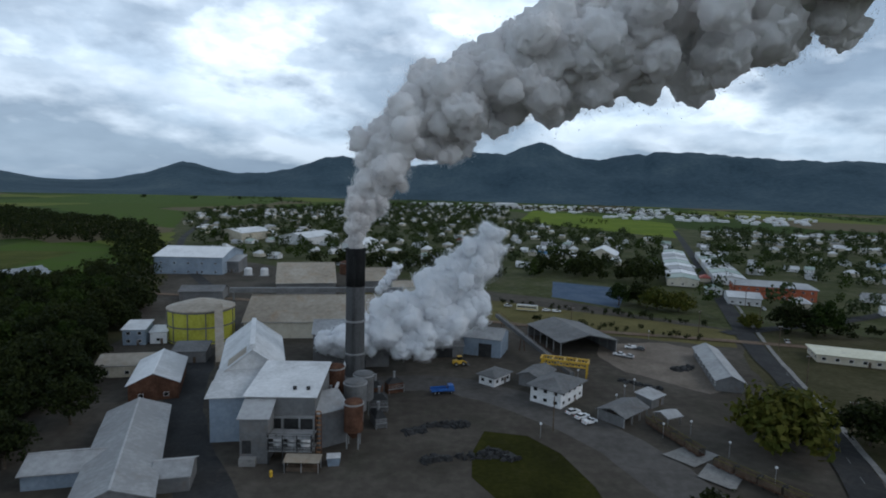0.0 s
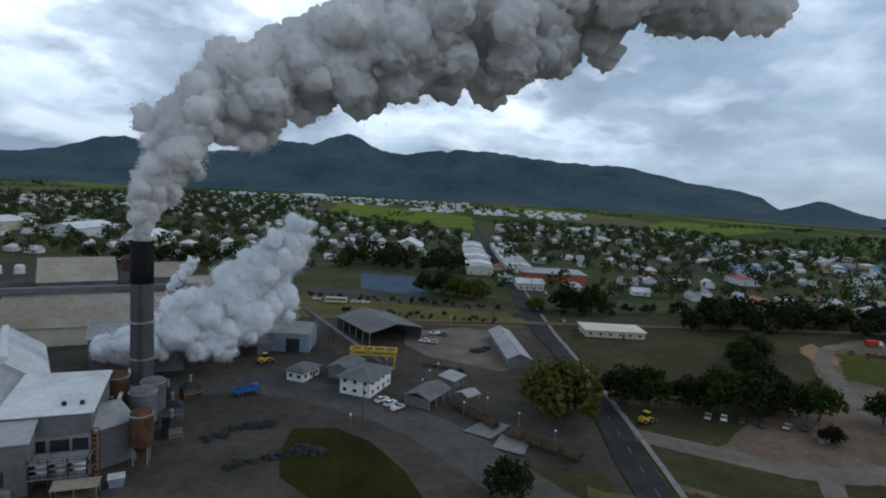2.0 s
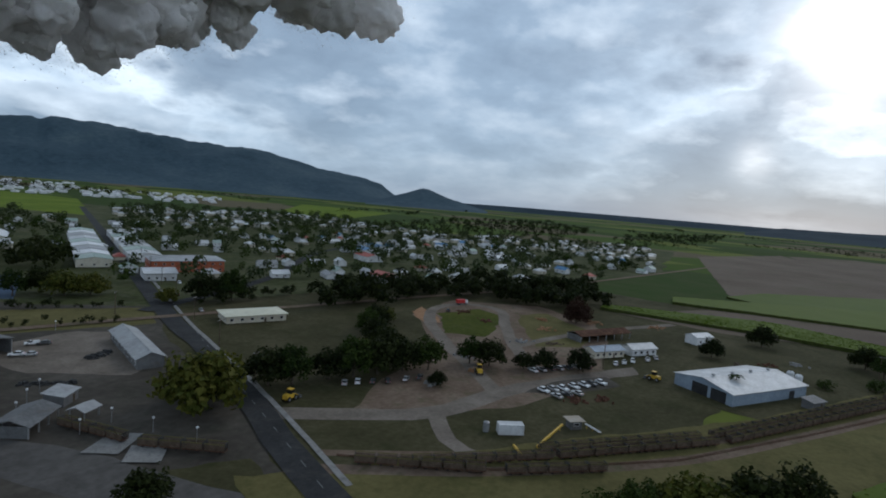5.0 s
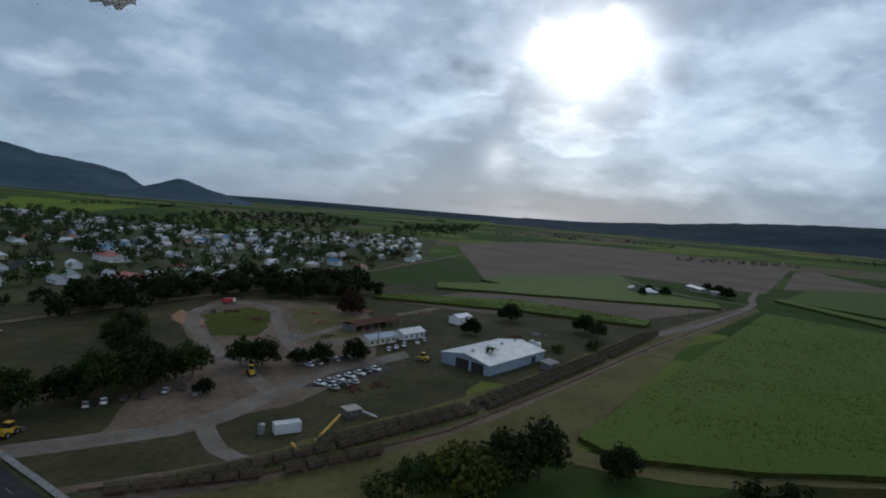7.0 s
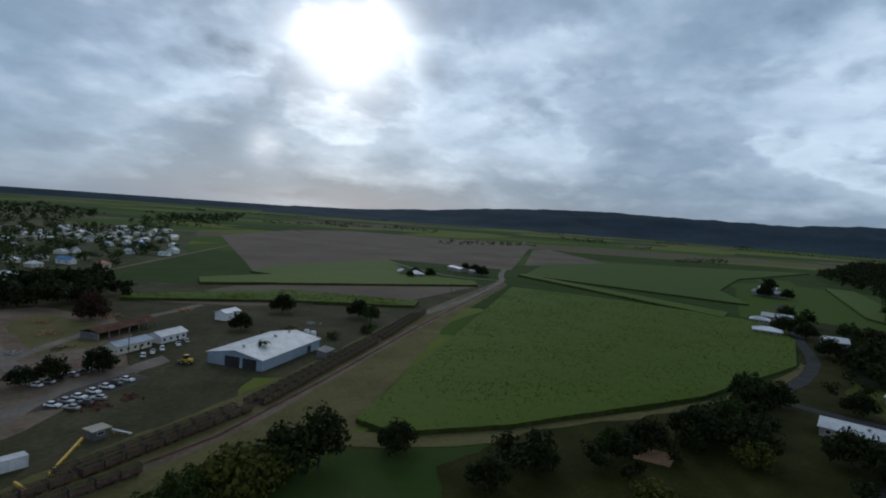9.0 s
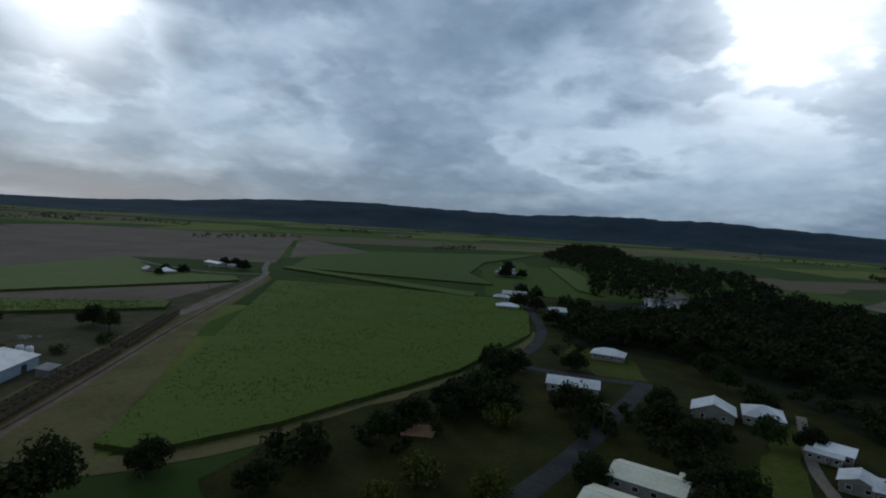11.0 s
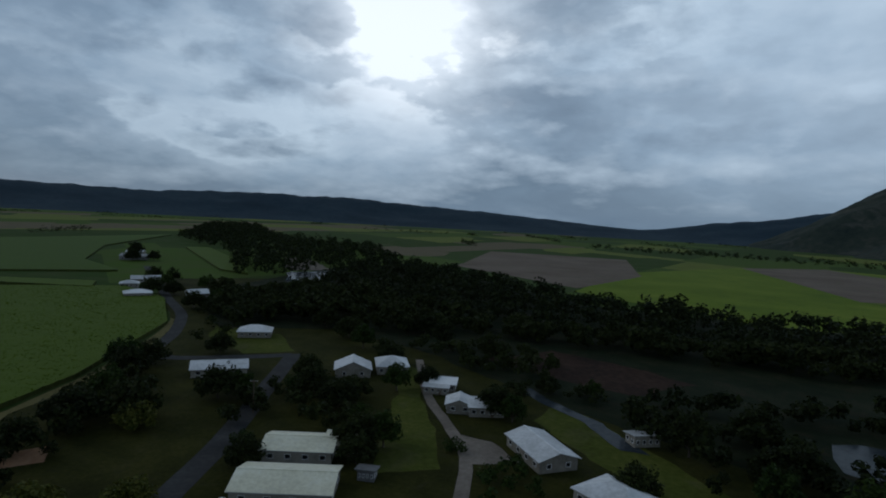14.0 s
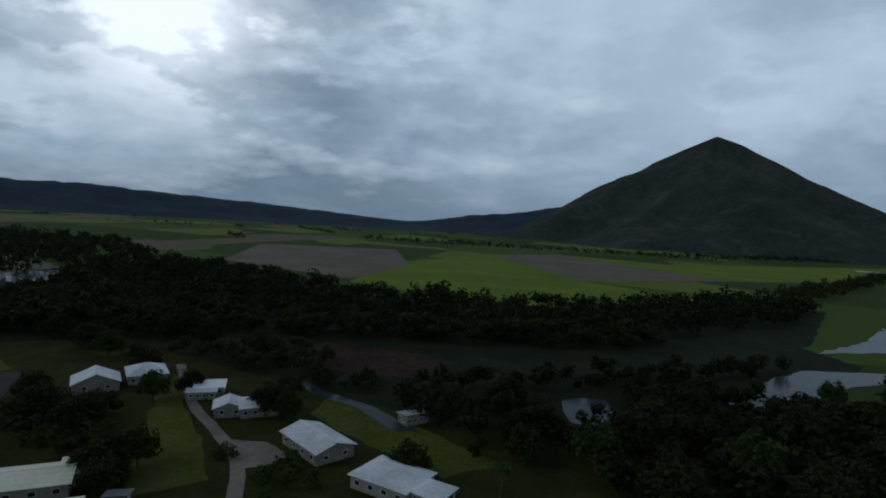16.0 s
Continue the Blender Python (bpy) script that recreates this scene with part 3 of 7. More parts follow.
def peak(name, az, dist, height, radius, material, label):
    g = Geo()
    c = toward(az, 0) * dist
    n1, n2 = 160, 44
    for j in range(n2):
        s = j / (n2 - 1)
        for i in range(n1):
            a = 2 * math.pi * i / n1
            x, y = math.cos(a), math.sin(a)
            wob = noise.fractal((x * 1.6, y * 1.6, 4.0 + s * 0.8), 0.9, 2.0, 6)
            gully = noise.fractal((x * 4.5, y * 4.5, s * 2.0), 0.8, 2.0, 5)
            r = radius * s * (1 + 0.20 * wob * (0.35 + s))
            z = height * (1 - s) ** 1.12 * (1 + 0.10 * gully * s * 2) - 3 * s
            if s < 0.12:
                z -= height * 0.035 * (1 - s / 0.12) * 0.8
            g.v.append((c.x + x * r, c.y + y * r, z))
    for j in range(n2 - 1):
        for i in range(n1):
            g.f.append((j * n1 + i, (j + 1) * n1 + i, (j + 1) * n1 + (i + 1) % n1, j * n1 + (i + 1) % n1))
    return solid(name, g, material, label, "mountain", kind="structure", smooth=True)


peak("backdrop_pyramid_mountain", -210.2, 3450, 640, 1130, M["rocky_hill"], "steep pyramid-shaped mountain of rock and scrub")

# ---- roads, yards, fields ----
MAIN = [(66, 40), (79, 79), (88, 104), (98, 127), (119, 185), (130, 224), (174, 344), (258, 570), (420, 1010)]
patch("ground_verges", [(-160, 50), (60, 40), (100, 40), (330, 0), (470, -150), (500, -120), (420, 90), (430, 170), (330, 260), (160, 300), (-60, 420), (-240, 520)], M["rough"], "rough olive-brown grass between yards and roads", edge=3)
patch("ground_mill_side", [(-140, 60), (60, 60), (84, 104), (128, 235), (150, 300), (60, 330), (-60, 420), (-240, 520), (-170, 330), (-120, 190)], M["yard"], "dark compacted industrial yard", edge=4)
patch("ground_station_strip", [(-60, 330), (32, 312), (136, 256), (124, 226), (60, 246), (30, 262), (-40, 280)], M["dry_grass"], "dry mown grass strip beside the mill yard", edge=2)
patch("ground_parking", [(66, 228), (96, 232), (112, 214), (100, 180), (84, 170), (66, 190), (60, 208)], M["gravel"], "grey gravel parking yard", edge=3)
patch("ground_paddock", [(47, 196), (62, 190), (90, 168), (104, 160), (92, 126), (84, 108), (72, 124), (58, 150)], M["yard"], "bare dark brown earth beside a fence", edge=3)
patch("ground_lawn", [(12, 140), (24, 138), (36, 112), (34, 96), (18, 94), (8, 112)], M["garden"], "green mown lawn in the mill yard", edge=6)
patch("ground_lawn_roadside", [(56, 112), (78, 100), (72, 82), (62, 60), (44, 60), (46, 96)], M["rough"], "rough brownish roadside grass", edge=2)
ribbon("road_yard", [(-60, 176), (-36, 168), (0, 174), (26, 158), (46, 132), (54, 108), (62, 84)], 15, M["yard_road"], "worn grey sealed yard road", rough_edge=1.5)
ribbon("road_mill_side", [(-90, 205), (-84, 187), (-75, 158), (-60, 126), (-44, 102), (-30, 70)], 11, M["asphalt"], "dark asphalt road beside the mill", rough_edge=1.0)
patch("ground_town", [(-240, 480), (-60, 400), (60, 330), (136, 256), (160, 262), (330, 210), (620, 140), (1060, 220), (1080, 320), (820, 560), (880, 980), (480, 1040), (200, 1850), (-320, 1950), (-600, 1320), (-430, 900)], M["town_ground"], "grass, yards and gardens of the town", edge=8)
patch("ground_courts", [(66, 330), (78, 388), (122, 366), (98, 302)], M["court"], "blue and grey painted sports courts", edge=0.5)
patch("ground_park", [(134, 232), (160, 226), (240, 190), (300, 200), (420, 140), (330, 70), (240, 20), (160, 26), (100, 70), (84, 80), (104, 130)], M["rough"], "patchy olive-brown grass round the depot", edge=3)
patch("ground_depot_dirt", [(112, 106), (150, 118), (190, 128), (232, 172), (286, 184), (318, 140), (300, 96), (262, 80), (200, 60), (150, 74), (118, 96)], M["dirt"], "bare earth depot yard with rubble", edge=4)
patch("ground_depot_island", [(212, 140), (246, 166), (276, 160), (270, 140), (222, 122)], M["grass"], "weedy patch inside a loop track", edge=3)
patch("ground_depot_island_b", [(226, 100), (282, 138), (300, 128), (280, 96), (240, 84)], M["dry_grass"], "weedy stockpile ground", edge=3)
patch("ground_clay", [(222, 160), (236, 178), (252, 182), (244, 168), (228, 152)], M["orange_dirt"], "orange clay bank", edge=2)
ribbon("road_depot", [(94, 122), (113, 102), (131, 87), (166, 80), (206, 64), (250, 44), (330, 14)], 8, M["gravel"], "pale gravel depot road", rough_edge=0.9)
ribbon("road_depot_loop", [(160, 84), (176, 102), (196, 127), (226, 158), (256, 176), (282, 172), (284, 150), (250, 128), (218, 106), (190, 82)], 6, M["gravel"], "pale gravel loop track", rough_edge=0.8)
ribbon("road_depot_branch", [(218, 106), (250, 100), (290, 88), (340, 66)], 5, M["gravel"], "pale gravel branch track", rough_edge=0.8)
ribbon("road_hut_loop", [(131, 87), (118, 74), (116, 62), (124, 54)], 5, M["gravel"], "short dirt drive to a hut", rough_edge=0.8)
patch("ground_car_pad", [(166, 76), (180, 62), (200, 54), (206, 62), (184, 74)], M["yard"], "dark gravel car pad", edge=1)
patch("ground_shed_apron", [(206, 40), (216, 12), (254, -8), (300, 10), (330, 20), (300, 40), (240, 62)], M["dirt"], "brown earth apron round a shed", edge=3)
patch("ground_rail_verge", [(206, 44), (200, 6), (254, -30), (330, -66), (430, -118), (500, -150), (478, -120), (380, -62), (352, -40), (345, 10), (345, 60), (300, 60), (240, 64)], M["rough"], "trodden olive verge between shed and railway", edge=2)
patch("ground_rail_corridor", [(70, 96), (100, 76), (140, 52), (200, 12), (300, -38), (480, -150), (520, -176), (490, -170), (330, -82), (150, -10), (120, 20), (60, 60)], M["dry_grass"], "dry grass corridor beside a cane railway", edge=2)
ribbon("road_rail_bed", [(80, 92), (112, 56), (150, 24), (200, -4), (300, -56), (500, -168)], 4.5, M["dirt"], "brown ballast bed of a narrow cane railway")
ribbon("road_rail_bed_b", [(90, 92), (128, 52), (172, 18), (262, -28), (336, -62), (520, -172)], 3.0, M["dirt"], "brown ballast bed of a second cane line")
ribbon("road_headland", [(150, 0), (146, -20), (150, -60), (172, -144), (216, -226), (262, -274), (300, -292)], 10, M["dry_grass"], "grassy headland round the cane field", rough_edge=1)
ribbon("road_farm", [(300, -40), (420, -120), (528, -176), (600, -200), (900, -320), (1500, -560)], 6, M["gravel"], "pale farm road between fields")
ribbon("road_farm_b", [(528, -176), (560, -120), (700, -78), (1040, -44)], 5, M["gravel"], "pale farm track")
patch("field_tilled_near", [(345, 100), (420, 60), (468, -40), (520, -130), (480, -140), (380, -60), (340, 40)], M["tilled"], "tilled brown strip field", edge=1)
patch("field_tilled_far", [(700, -80), (1360, 60), (1500, -60), (1300, -510), (1100, -420), (640, -225)], M["tilled"], "large tilled brown field", edge=2)
patch("field_tilled_corner", [(720, -272), (840, -462), (1170, -490), (1100, -430)], M["tilled"], "tilled pinkish-brown field", edge=2)
patch("field_tilled_grey", [(520, 60), (700, -76), (1030, -44), (1350, 70), (1000, 170)], M["tilled"], "greyish tilled field", edge=2)
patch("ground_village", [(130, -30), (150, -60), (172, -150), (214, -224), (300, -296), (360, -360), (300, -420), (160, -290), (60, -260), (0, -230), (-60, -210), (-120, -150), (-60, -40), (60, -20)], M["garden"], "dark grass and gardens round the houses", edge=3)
patch("ground_lawn_drive", [(54, -118), (41, -128), (52, -156), (64, -178), (68, -206), (86, -214), (74, -180), (62, -140)], M["grass"], "long green house lawn", edge=2)
patch("ground_lawn_house", [(150, -196), (186, -214), (200, -238), (160, -236), (136, -210)], M["grass"], "green lawn by a house", edge=2)
patch("ground_lawn_bank", [(24, -172), (4, -150), (-14, -130), (-30, -140), (-6, -168), (20, -196)], M["grass"], "green grass slope above the river", edge=2)
ribbon("road_village", [(74, -60), (87, -87), (98, -120), (118, -169), (133, -206)], 6.5, M["asphalt"], "narrow dark asphalt street")
ribbon("road_village_b", [(133, -204), (150, -190), (179, -176), (204, -212), (236, -250), (288, -292), (362, -356), (440, -420)], 6, M["asphalt"], "winding asphalt lane beside the cane")
ribbon("road_drive", [(82, -224), (62, -180), (48, -158), (36, -137), (30, -110)], 3.4, M["gravel"], "grey gravel driveway")
patch("ground_turning", [(46, -152), (32, -150), (22, -140), (34, -134)], M["gravel"], "gravel turning place", edge=1)
patch("ground_red_earth", [(132, -84), (138, -92), (132, -100), (126, -92)], M["orange_dirt"], "small bare patch of red earth", edge=1)
# The sun beam on this field is painted through its brighter colour.
patch("field_cane_far_green", [(44, -534), (-114, -396), (-300, -520), (-226, -658), (-197, -1130), (0, -800)], M["sunny_crop"], "yellow-green field with sunlight in its colour beyond the river woods", edge=2)
patch("field_far_tilled", [(-226, -658), (-480, -760), (-380, -1290), (-200, -1130)], M["tilled"], "brown field beyond the river", edge=2)
patch("field_far_tilled_b", [(212, -703), (44, -560), (-20, -760), (0, -1130), (260, -1100)], M["tilled"], "dull brown and green field", edge=2)
patch("field_far_strip", [(-480, -760), (-760, -850), (-1440, -1510), (-560, -1125), (-375, -1295)], M["sunny_crop"], "long green strip fields below the mountain", edge=2)
patch("field_far_west", [(-420, 470), (-320, 484), (-300, 360), (-420, 300)], M["grass"], "grass clearing beside a pond", edge=3)
patch("field_far_northwest", [(-1200, 1390), (-1700, 2850), (-760, 2840), (-600, 1900), (-870, 1700)], M["lush"], "flat green paddocks under the hills", edge=5)
patch("field_showground", [(160, 1190), (350, 815), (520, 1270), (310, 1960)], M["sunny_crop"], "broad green sports ground among trees", edge=6)
patch("field_far_north", [(1346, 1530), (1386, 1150), (809, 820), (900, 1100)], M["sunny_crop"], "bright green field beyond the town", edge=4)

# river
# Near-black sheet laid under all the river woods.
patch("ground_forest", [(290, -320), (196, -232), (140, -262), (104, -246), (50, -270), (-130, -250), (-250, -312), (-390, -470), (-370, -530), (-130, -426), (20, -446), (120, -545), (240, -645), (310, -560)], M["scrub"], "dark scrubby floor of the river woods", edge=3)
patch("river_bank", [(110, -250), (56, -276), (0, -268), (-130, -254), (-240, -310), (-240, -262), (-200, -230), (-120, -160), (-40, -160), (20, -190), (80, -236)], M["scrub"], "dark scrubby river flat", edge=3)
patch("ground_mud", [(58, -240), (30, -272), (-12, -256), (-30, -244), (-6, -214), (30, -226)], M["mud"], "red-brown muddy river bed", edge=3)
patch("water_channel", [(30, -206), (22, -196), (4, -180), (-10, -160), (-2, -160), (12, -180), (34, -200)], M["water"], "narrow grey water channel", "water", edge=1.5)
patch("water_pool", [(-62, -192), (-70, -197), (-79, -193), (-78, -184), (-72, -178), (-73, -170), (-64, -166), (-58, -172), (-60, -182)], M["water"], "still pond among reeds", "water", edge=3.5)
patch("water_river", [(-128, -198), (-160, -226), (-200, -252), (-246, -250), (-250, -240), (-190, -220), (-150, -188), (-134, -170), (-124, -176)], M["water"], "pale river reach reflecting the sky", "water", edge=2)
patch("water_river_far", [(-238, -292), (-300, -330), (-570, -560), (-1000, -980), (-1060, -980), (-460, -434), (-290, -300)], M["water"], "river running away below the mountain", "water", edge=3)
patch("ground_river_lawn", [(-238, -272), (-276, -262), (-420, -400), (-400, -420), (-290, -300)], M["lush"], "green river meadow", edge=3)
patch("water_bend", [(320, -476), (292, -520), (252, -412), (276, -412)], M["water"], "pale river bend with sand", "water", edge=4)
patch("ground_sand", [(330, -490), (420, -620), (400, -640), (296, -524)], M["gravel"], "sand bank in the river", edge=4)
patch("water_pond_west", [(-300, 374), (-292, 402), (-262, 370), (-256, 334), (-280, 350)], M["water"], "small grey pond among trees", "water", edge=2)

ribbon("road_main", MAIN, 8.2, M["asphalt"], "straight worn asphalt town street", rough_edge=0.2)
g = Geo()
for i in range(26):
    x, y = 76 + 10.0 * i * 0.36, 70 + 10.0 * i * 0.93
    g.poly([(x - 0.08, y, LEVEL[0] + 0.02), (x + 0.12, y - 0.05, LEVEL[0] + 0.02), (x + 1.3, y + 3.0, LEVEL[0] + 0.02), (x + 1.1, y + 3.05, LEVEL[0] + 0.02)])
solid("road_marking", g, M["line"], "faded white centre dashes on the street", "road marking", kind="structure")
ribbon("pavement_main", [(84, 76), (103, 126), (124, 188), (136, 224), (180, 342)], 1.6, M["concrete"], "pale concrete footpath along the street", "pavement")
ribbon("road_railway", [(-300, 330), (-120, 300), (0, 268), (60, 250), (128, 236), (260, 205), (420, 170), (800, 120)], 5, M["dirt"], "brown railway formation beside the town")
ribbon("road_town_cross", [(130, 250), (240, 300), (420, 420), (800, 520)], 7, M["asphalt"], "asphalt side street")
ribbon("road_town_avenue", [(-420, 1000), (-300, 640), (-200, 430), (-120, 300)], 7, M["asphalt"], "asphalt street into the older town")

# ---- cane ----


def cane(name, ring, height, step, blades, label, side=True):
    """A block of standing cane: an uneven canopy, stalk sides with shade in their colour and leaf blades on top."""
    xs, ys = [p[0] for p in ring], [p[1] for p in ring]
    nx, ny = int((max(xs) - min(xs)) / step) + 2, int((max(ys) - min(ys)) / step) + 2
    ids, g = {}, Geo()

    def corner(i, j):
        if (i, j) not in ids:
            x, y = min(xs) + i * step, min(ys) + j * step
            e = noise.noise_vector((x * 0.233 + 0.5, y * 0.271 + 0.3, 2.0))
            ids[i, j] = len(g.v)
            g.v.append((x + e.x * step * 0.4, y + e.y * step * 0.4, height * (0.86 + 0.13 * noise.noise((x * 0.31 + 0.2, y * 0.27 + 0.4, 7.0)) + 0.10 * noise.noise((x * 0.04, y * 0.04, 1.0)))))
        return ids[i, j]
    cells_ = {(i, j) for i in range(nx) for j in range(ny) if inside(min(xs) + (i + .5) * step, min(ys) + (j + .5) * step, ring)}
    for i, j in sorted(cells_):
        g.f.append((corner(i, j), corner(i + 1, j), corner(i + 1, j + 1), corner(i, j + 1)))
    # draw the outermost plants in to the field's edge line
    for (i, j), k in ids.items():
        if all(c in cells_ for c in ((i, j), (i - 1, j), (i, j - 1), (i - 1, j - 1))):
            continue
        p, best = Vector(g.v[k][:2]), None
        for a, b in zip(ring, ring[1:] + ring[:1]):
            a, b = Vector(a), Vector(b)
            q = a + (b - a) * min(1.0, max(0.0, (p - a).dot(b - a) / (b - a).length_squared))
            if best is None or (q - p).length < (best - p).length:
                best = q
        if (best - p).length < step * 1.5:
            g.v[k] = (best.x + 0.3 * noise.noise((k * 0.7, 1.0, 2.0)), best.y + 0.3 * noise.noise((k * 0.7, 5.0, 2.0)), g.v[k][2])
    block = thing(name, Matrix(), label, "crop field", kind="stuff")
    rng = random.Random(name)
    tops = Geo()
    tops.v, tops.f = g.v, g.f
    part("canopy", tops, M["cane"], block, smooth=True)
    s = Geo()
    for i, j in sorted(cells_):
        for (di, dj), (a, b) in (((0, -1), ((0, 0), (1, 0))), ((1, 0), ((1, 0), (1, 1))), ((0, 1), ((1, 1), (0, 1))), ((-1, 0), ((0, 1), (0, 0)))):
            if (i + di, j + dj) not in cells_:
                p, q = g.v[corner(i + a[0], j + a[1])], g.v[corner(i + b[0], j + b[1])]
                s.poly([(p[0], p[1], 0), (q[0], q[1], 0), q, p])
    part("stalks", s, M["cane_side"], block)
    if blades:
        lv = Geo()
        cl = sorted(cells_)
        for _ in range(blades):
            i, j = cl[rng.randrange(len(cl))]
            x, y = min(xs) + (i + rng.random()) * step, min(ys) + (j + rng.random()) * step
            a, l = rng.random() * 6.283, rng.uniform(0.5, 1.2)
            dx, dy = math.cos(a), math.sin(a)
            z0, z1 = height * 0.8, height * 0.86 + rng.uniform(0.05, 0.35)
            lv.poly([(x - dy * 0.12, y + dx * 0.12, z0), (x + dy * 0.12, y - dx * 0.12, z0), (x + dx * l * 0.6 + dy * 0.06, y + dy * l * 0.6 - dx * 0.06, z1), (x + dx * l, y + dy * l, z1 - 0.25)])
        part("leaf_blades", lv, M["cane"], block)
    return block


cane("cane_field", [(472, -168), (158, -12), (148, -22), (152, -56), (178, -142), (222, -226), (280, -282), (340, -306), (420, -240)], 1.9, 2.0, 22000, "broad field of bright green young sugar cane")
cane("cane_strip", [(448, 90), (560, -60), (500, -140), (472, -136), (440, 0), (420, 84)], 2.2, 3.5, 0, "narrow strip of tall green cane")
cane("cane_strip", [(345, 112), (360, 112), (400, 20), (372, -66), (352, -60), (356, 20)], 2.2, 3.0, 9000, "narrow strip of tall green cane by the depot")
cane("cane_block", [(500, 60), (560, 40), (690, -78), (600, -84), (545, -80), (480, 30)], 2.0, 5.0, 0, "dark green block of cane")
cane("cane_block", [(740, -310), (580, -220), (420, -372), (520, -420), (666, -566), (850, -870), (835, -480)], 2.0, 6.0, 0, "green cane block beside the farm road")
cane("cane_row", [(350, -288), (576, -210), (590, -222), (372, -310)], 2.3, 3.0, 0, "thin row of tall cane along a track")
cane("cane_block", [(370, -440), (330, -430), (400, -512), (575, -660), (600, -640)], 2.0, 5.0, 0, "green cane block by the river woods")

# ---- trees ----
rng = random.Random(5)


def leaf_cloud(g, centre, radius, count, size, r, squash=0.8):
    for _ in range(count):
        d = Vector((r.gauss(0, 1), r.gauss(0, 1), r.gauss(0, 1))).normalized()
        p = Vector(centre) + Vector((d.x, d.y, d.z * squash)) * radius * (0.55 + 0.5 * r.random())
        up_ = (d + Vector((r.gauss(0, .5), r.gauss(0, .5), r.gauss(0, .5) + 0.35))).normalized()
        a = up_.orthogonal().normalized()
        a = Matrix.Rotation(r.random() * 6.28, 3, up_) @ a
        b = up_.cross(a)
        s = size * r.uniform(0.6, 1.3)
        k = len(g.v)
        g.v += [tuple(p + a * s), tuple(p + b * s * 0.6), tuple(p - a * s * 0.9 - up_ * s * 0.25), tuple(p - b * s * 0.6)]
        g.f.append((k, k + 1, k + 2, k + 3))


def limb(g, p, q, r0, r1, n_=6):
    p, q = Vector(p), Vector(q)
    d = (q - p).normalized()
    s = d.orthogonal().normalized()
    u = d.cross(s)
    k = len(g.v)
    for c, r in ((p, r0), (q, r1)):
        g.v += [tuple(c + (s * math.cos(i * 6.2832 / n_) + u * math.sin(i * 6.2832 / n_)) * r) for i in range(n_)]
    g.f += [(k + i, k + (i + 1) % n_, k + n_ + (i + 1) % n_, k + n_ + i) for i in range(n_)]


def tree(name, height, spread, material, seed, label, clumps=26, leaves=46, lift=0.28, category="tree"):
    """A broad tree of unit place at the origin: trunk, limbs and a crown of leaf clumps."""
    r = random.Random(seed)
    ob = thing(name, Matrix(), label, category)
    wood, crown = Geo(), Geo()
    fork = Vector((r.uniform(-.3, .3), r.uniform(-.3, .3), height * lift))
    limb(wood, (0, 0, -0.1), fork, height * 0.030, height * 0.02, 8)
    for c in range(clumps):
        a, rad = c * 2.4 + r.random(), math.sqrt((c + 0.5) / clumps)
        hz = 1.0 - 0.55 * rad ** 2 + r.uniform(-.12, .06)
        p = Vector((math.cos(a) * rad * spread * r.uniform(.75, 1.08), math.sin(a) * rad * spread * r.uniform(.75, 1.08), height * (lift + 0.04) + height * (0.90 - lift) * hz * r.uniform(0.25, 1.0)))
        if c % 3 == 0:
            limb(wood, fork, p, height * 0.012, height * 0.003, 5)
        leaf_cloud(crown, p, spread * r.uniform(0.28, 0.42), leaves, spread * 0.10, r, 0.95)
    part("trunk", wood, M["bark"], ob)
    part("crown", crown, M[material], ob)
    return ob


def palm(name, height, seed, label):
    r = random.Random(seed)
    ob = thing(name, Matrix(), label, "palm tree")
    wood, crown = Geo(), Geo()
    limb(wood, (0, 0, -0.1), (0.3, 0.1, height * 0.82), height * 0.025, height * 0.016, 7)
    for i in range(16):
        a, droop = i * 2.4, r.uniform(0.1, 1.0)
        d = Vector((math.cos(a), math.sin(a), 0))
        pts = [Vector((0.3, 0.1, height * 0.82)) + d * height * 0.34 * t + Vector((0, 0, height * (0.24 * t - (0.18 + 0.3 * droop) * t * t))) for t in (0, .33, .66, 1)]
        s = Vector((-d.y, d.x, 0)) * height * 0.05
        for p, q, w0, w1 in zip(pts, pts[1:], (0.4, 1, 0.8), (1, 0.8, 0.1)):
            crown.poly([p - s * w0, q - s * w1, q, p])
            crown.poly([p, q, q + s * w1 - Vector((0, 0, .1)), p + s * w0 - Vector((0, 0, .1))])
    part("trunk", wood, M["bark"], ob)
    part("fronds", crown, M["leaf_mid"], ob)
    return ob


KINDS = [
    tree("tree", 12, 6.5, "leaf_dark", 1, "dark green broad-crowned tree", 40, 44, 0.16),
    tree("tree", 14, 6.0, "leaf_mid", 2, "tall mid-green leafy tree", 40, 44, 0.18),
    tree("tree", 10, 6.5, "leaf_gold", 3, "yellow-green wide spreading tree", 40, 44, 0.14),
    tree("tree", 16, 6.0, "leaf_dark", 4, "tall dark riverside tree", 42, 42, 0.18),
    tree("tree", 11, 5.8, "leaf_red", 6, "dark red-leaved round tree", 36, 44, 0.12),
    tree("shrub", 4, 3.2, "leaf_mid", 7, "dense green garden shrub", 14, 40, 0.05, "shrub"),
    palm("palm_tree", 9, 8, "slender palm with drooping fronds"),
]
HOME = [(96, 140), (171, -154), (120, 13), (-130, 200), (290, 106), (92, -120), (222, 20)]
for ob, (x, y) in zip(KINDS, HOME):
    ob.matrix_basis = pose(x, y, 0)


def plant(kind, x, y, size=1.0, wide=1.0):
    m = pose(x, y, 0, 0, 0, rng.uniform(0, 360)) @ Matrix.Diagonal((size * wide, size * wide, size, 1))
    return copy_thing(KINDS[kind], m)


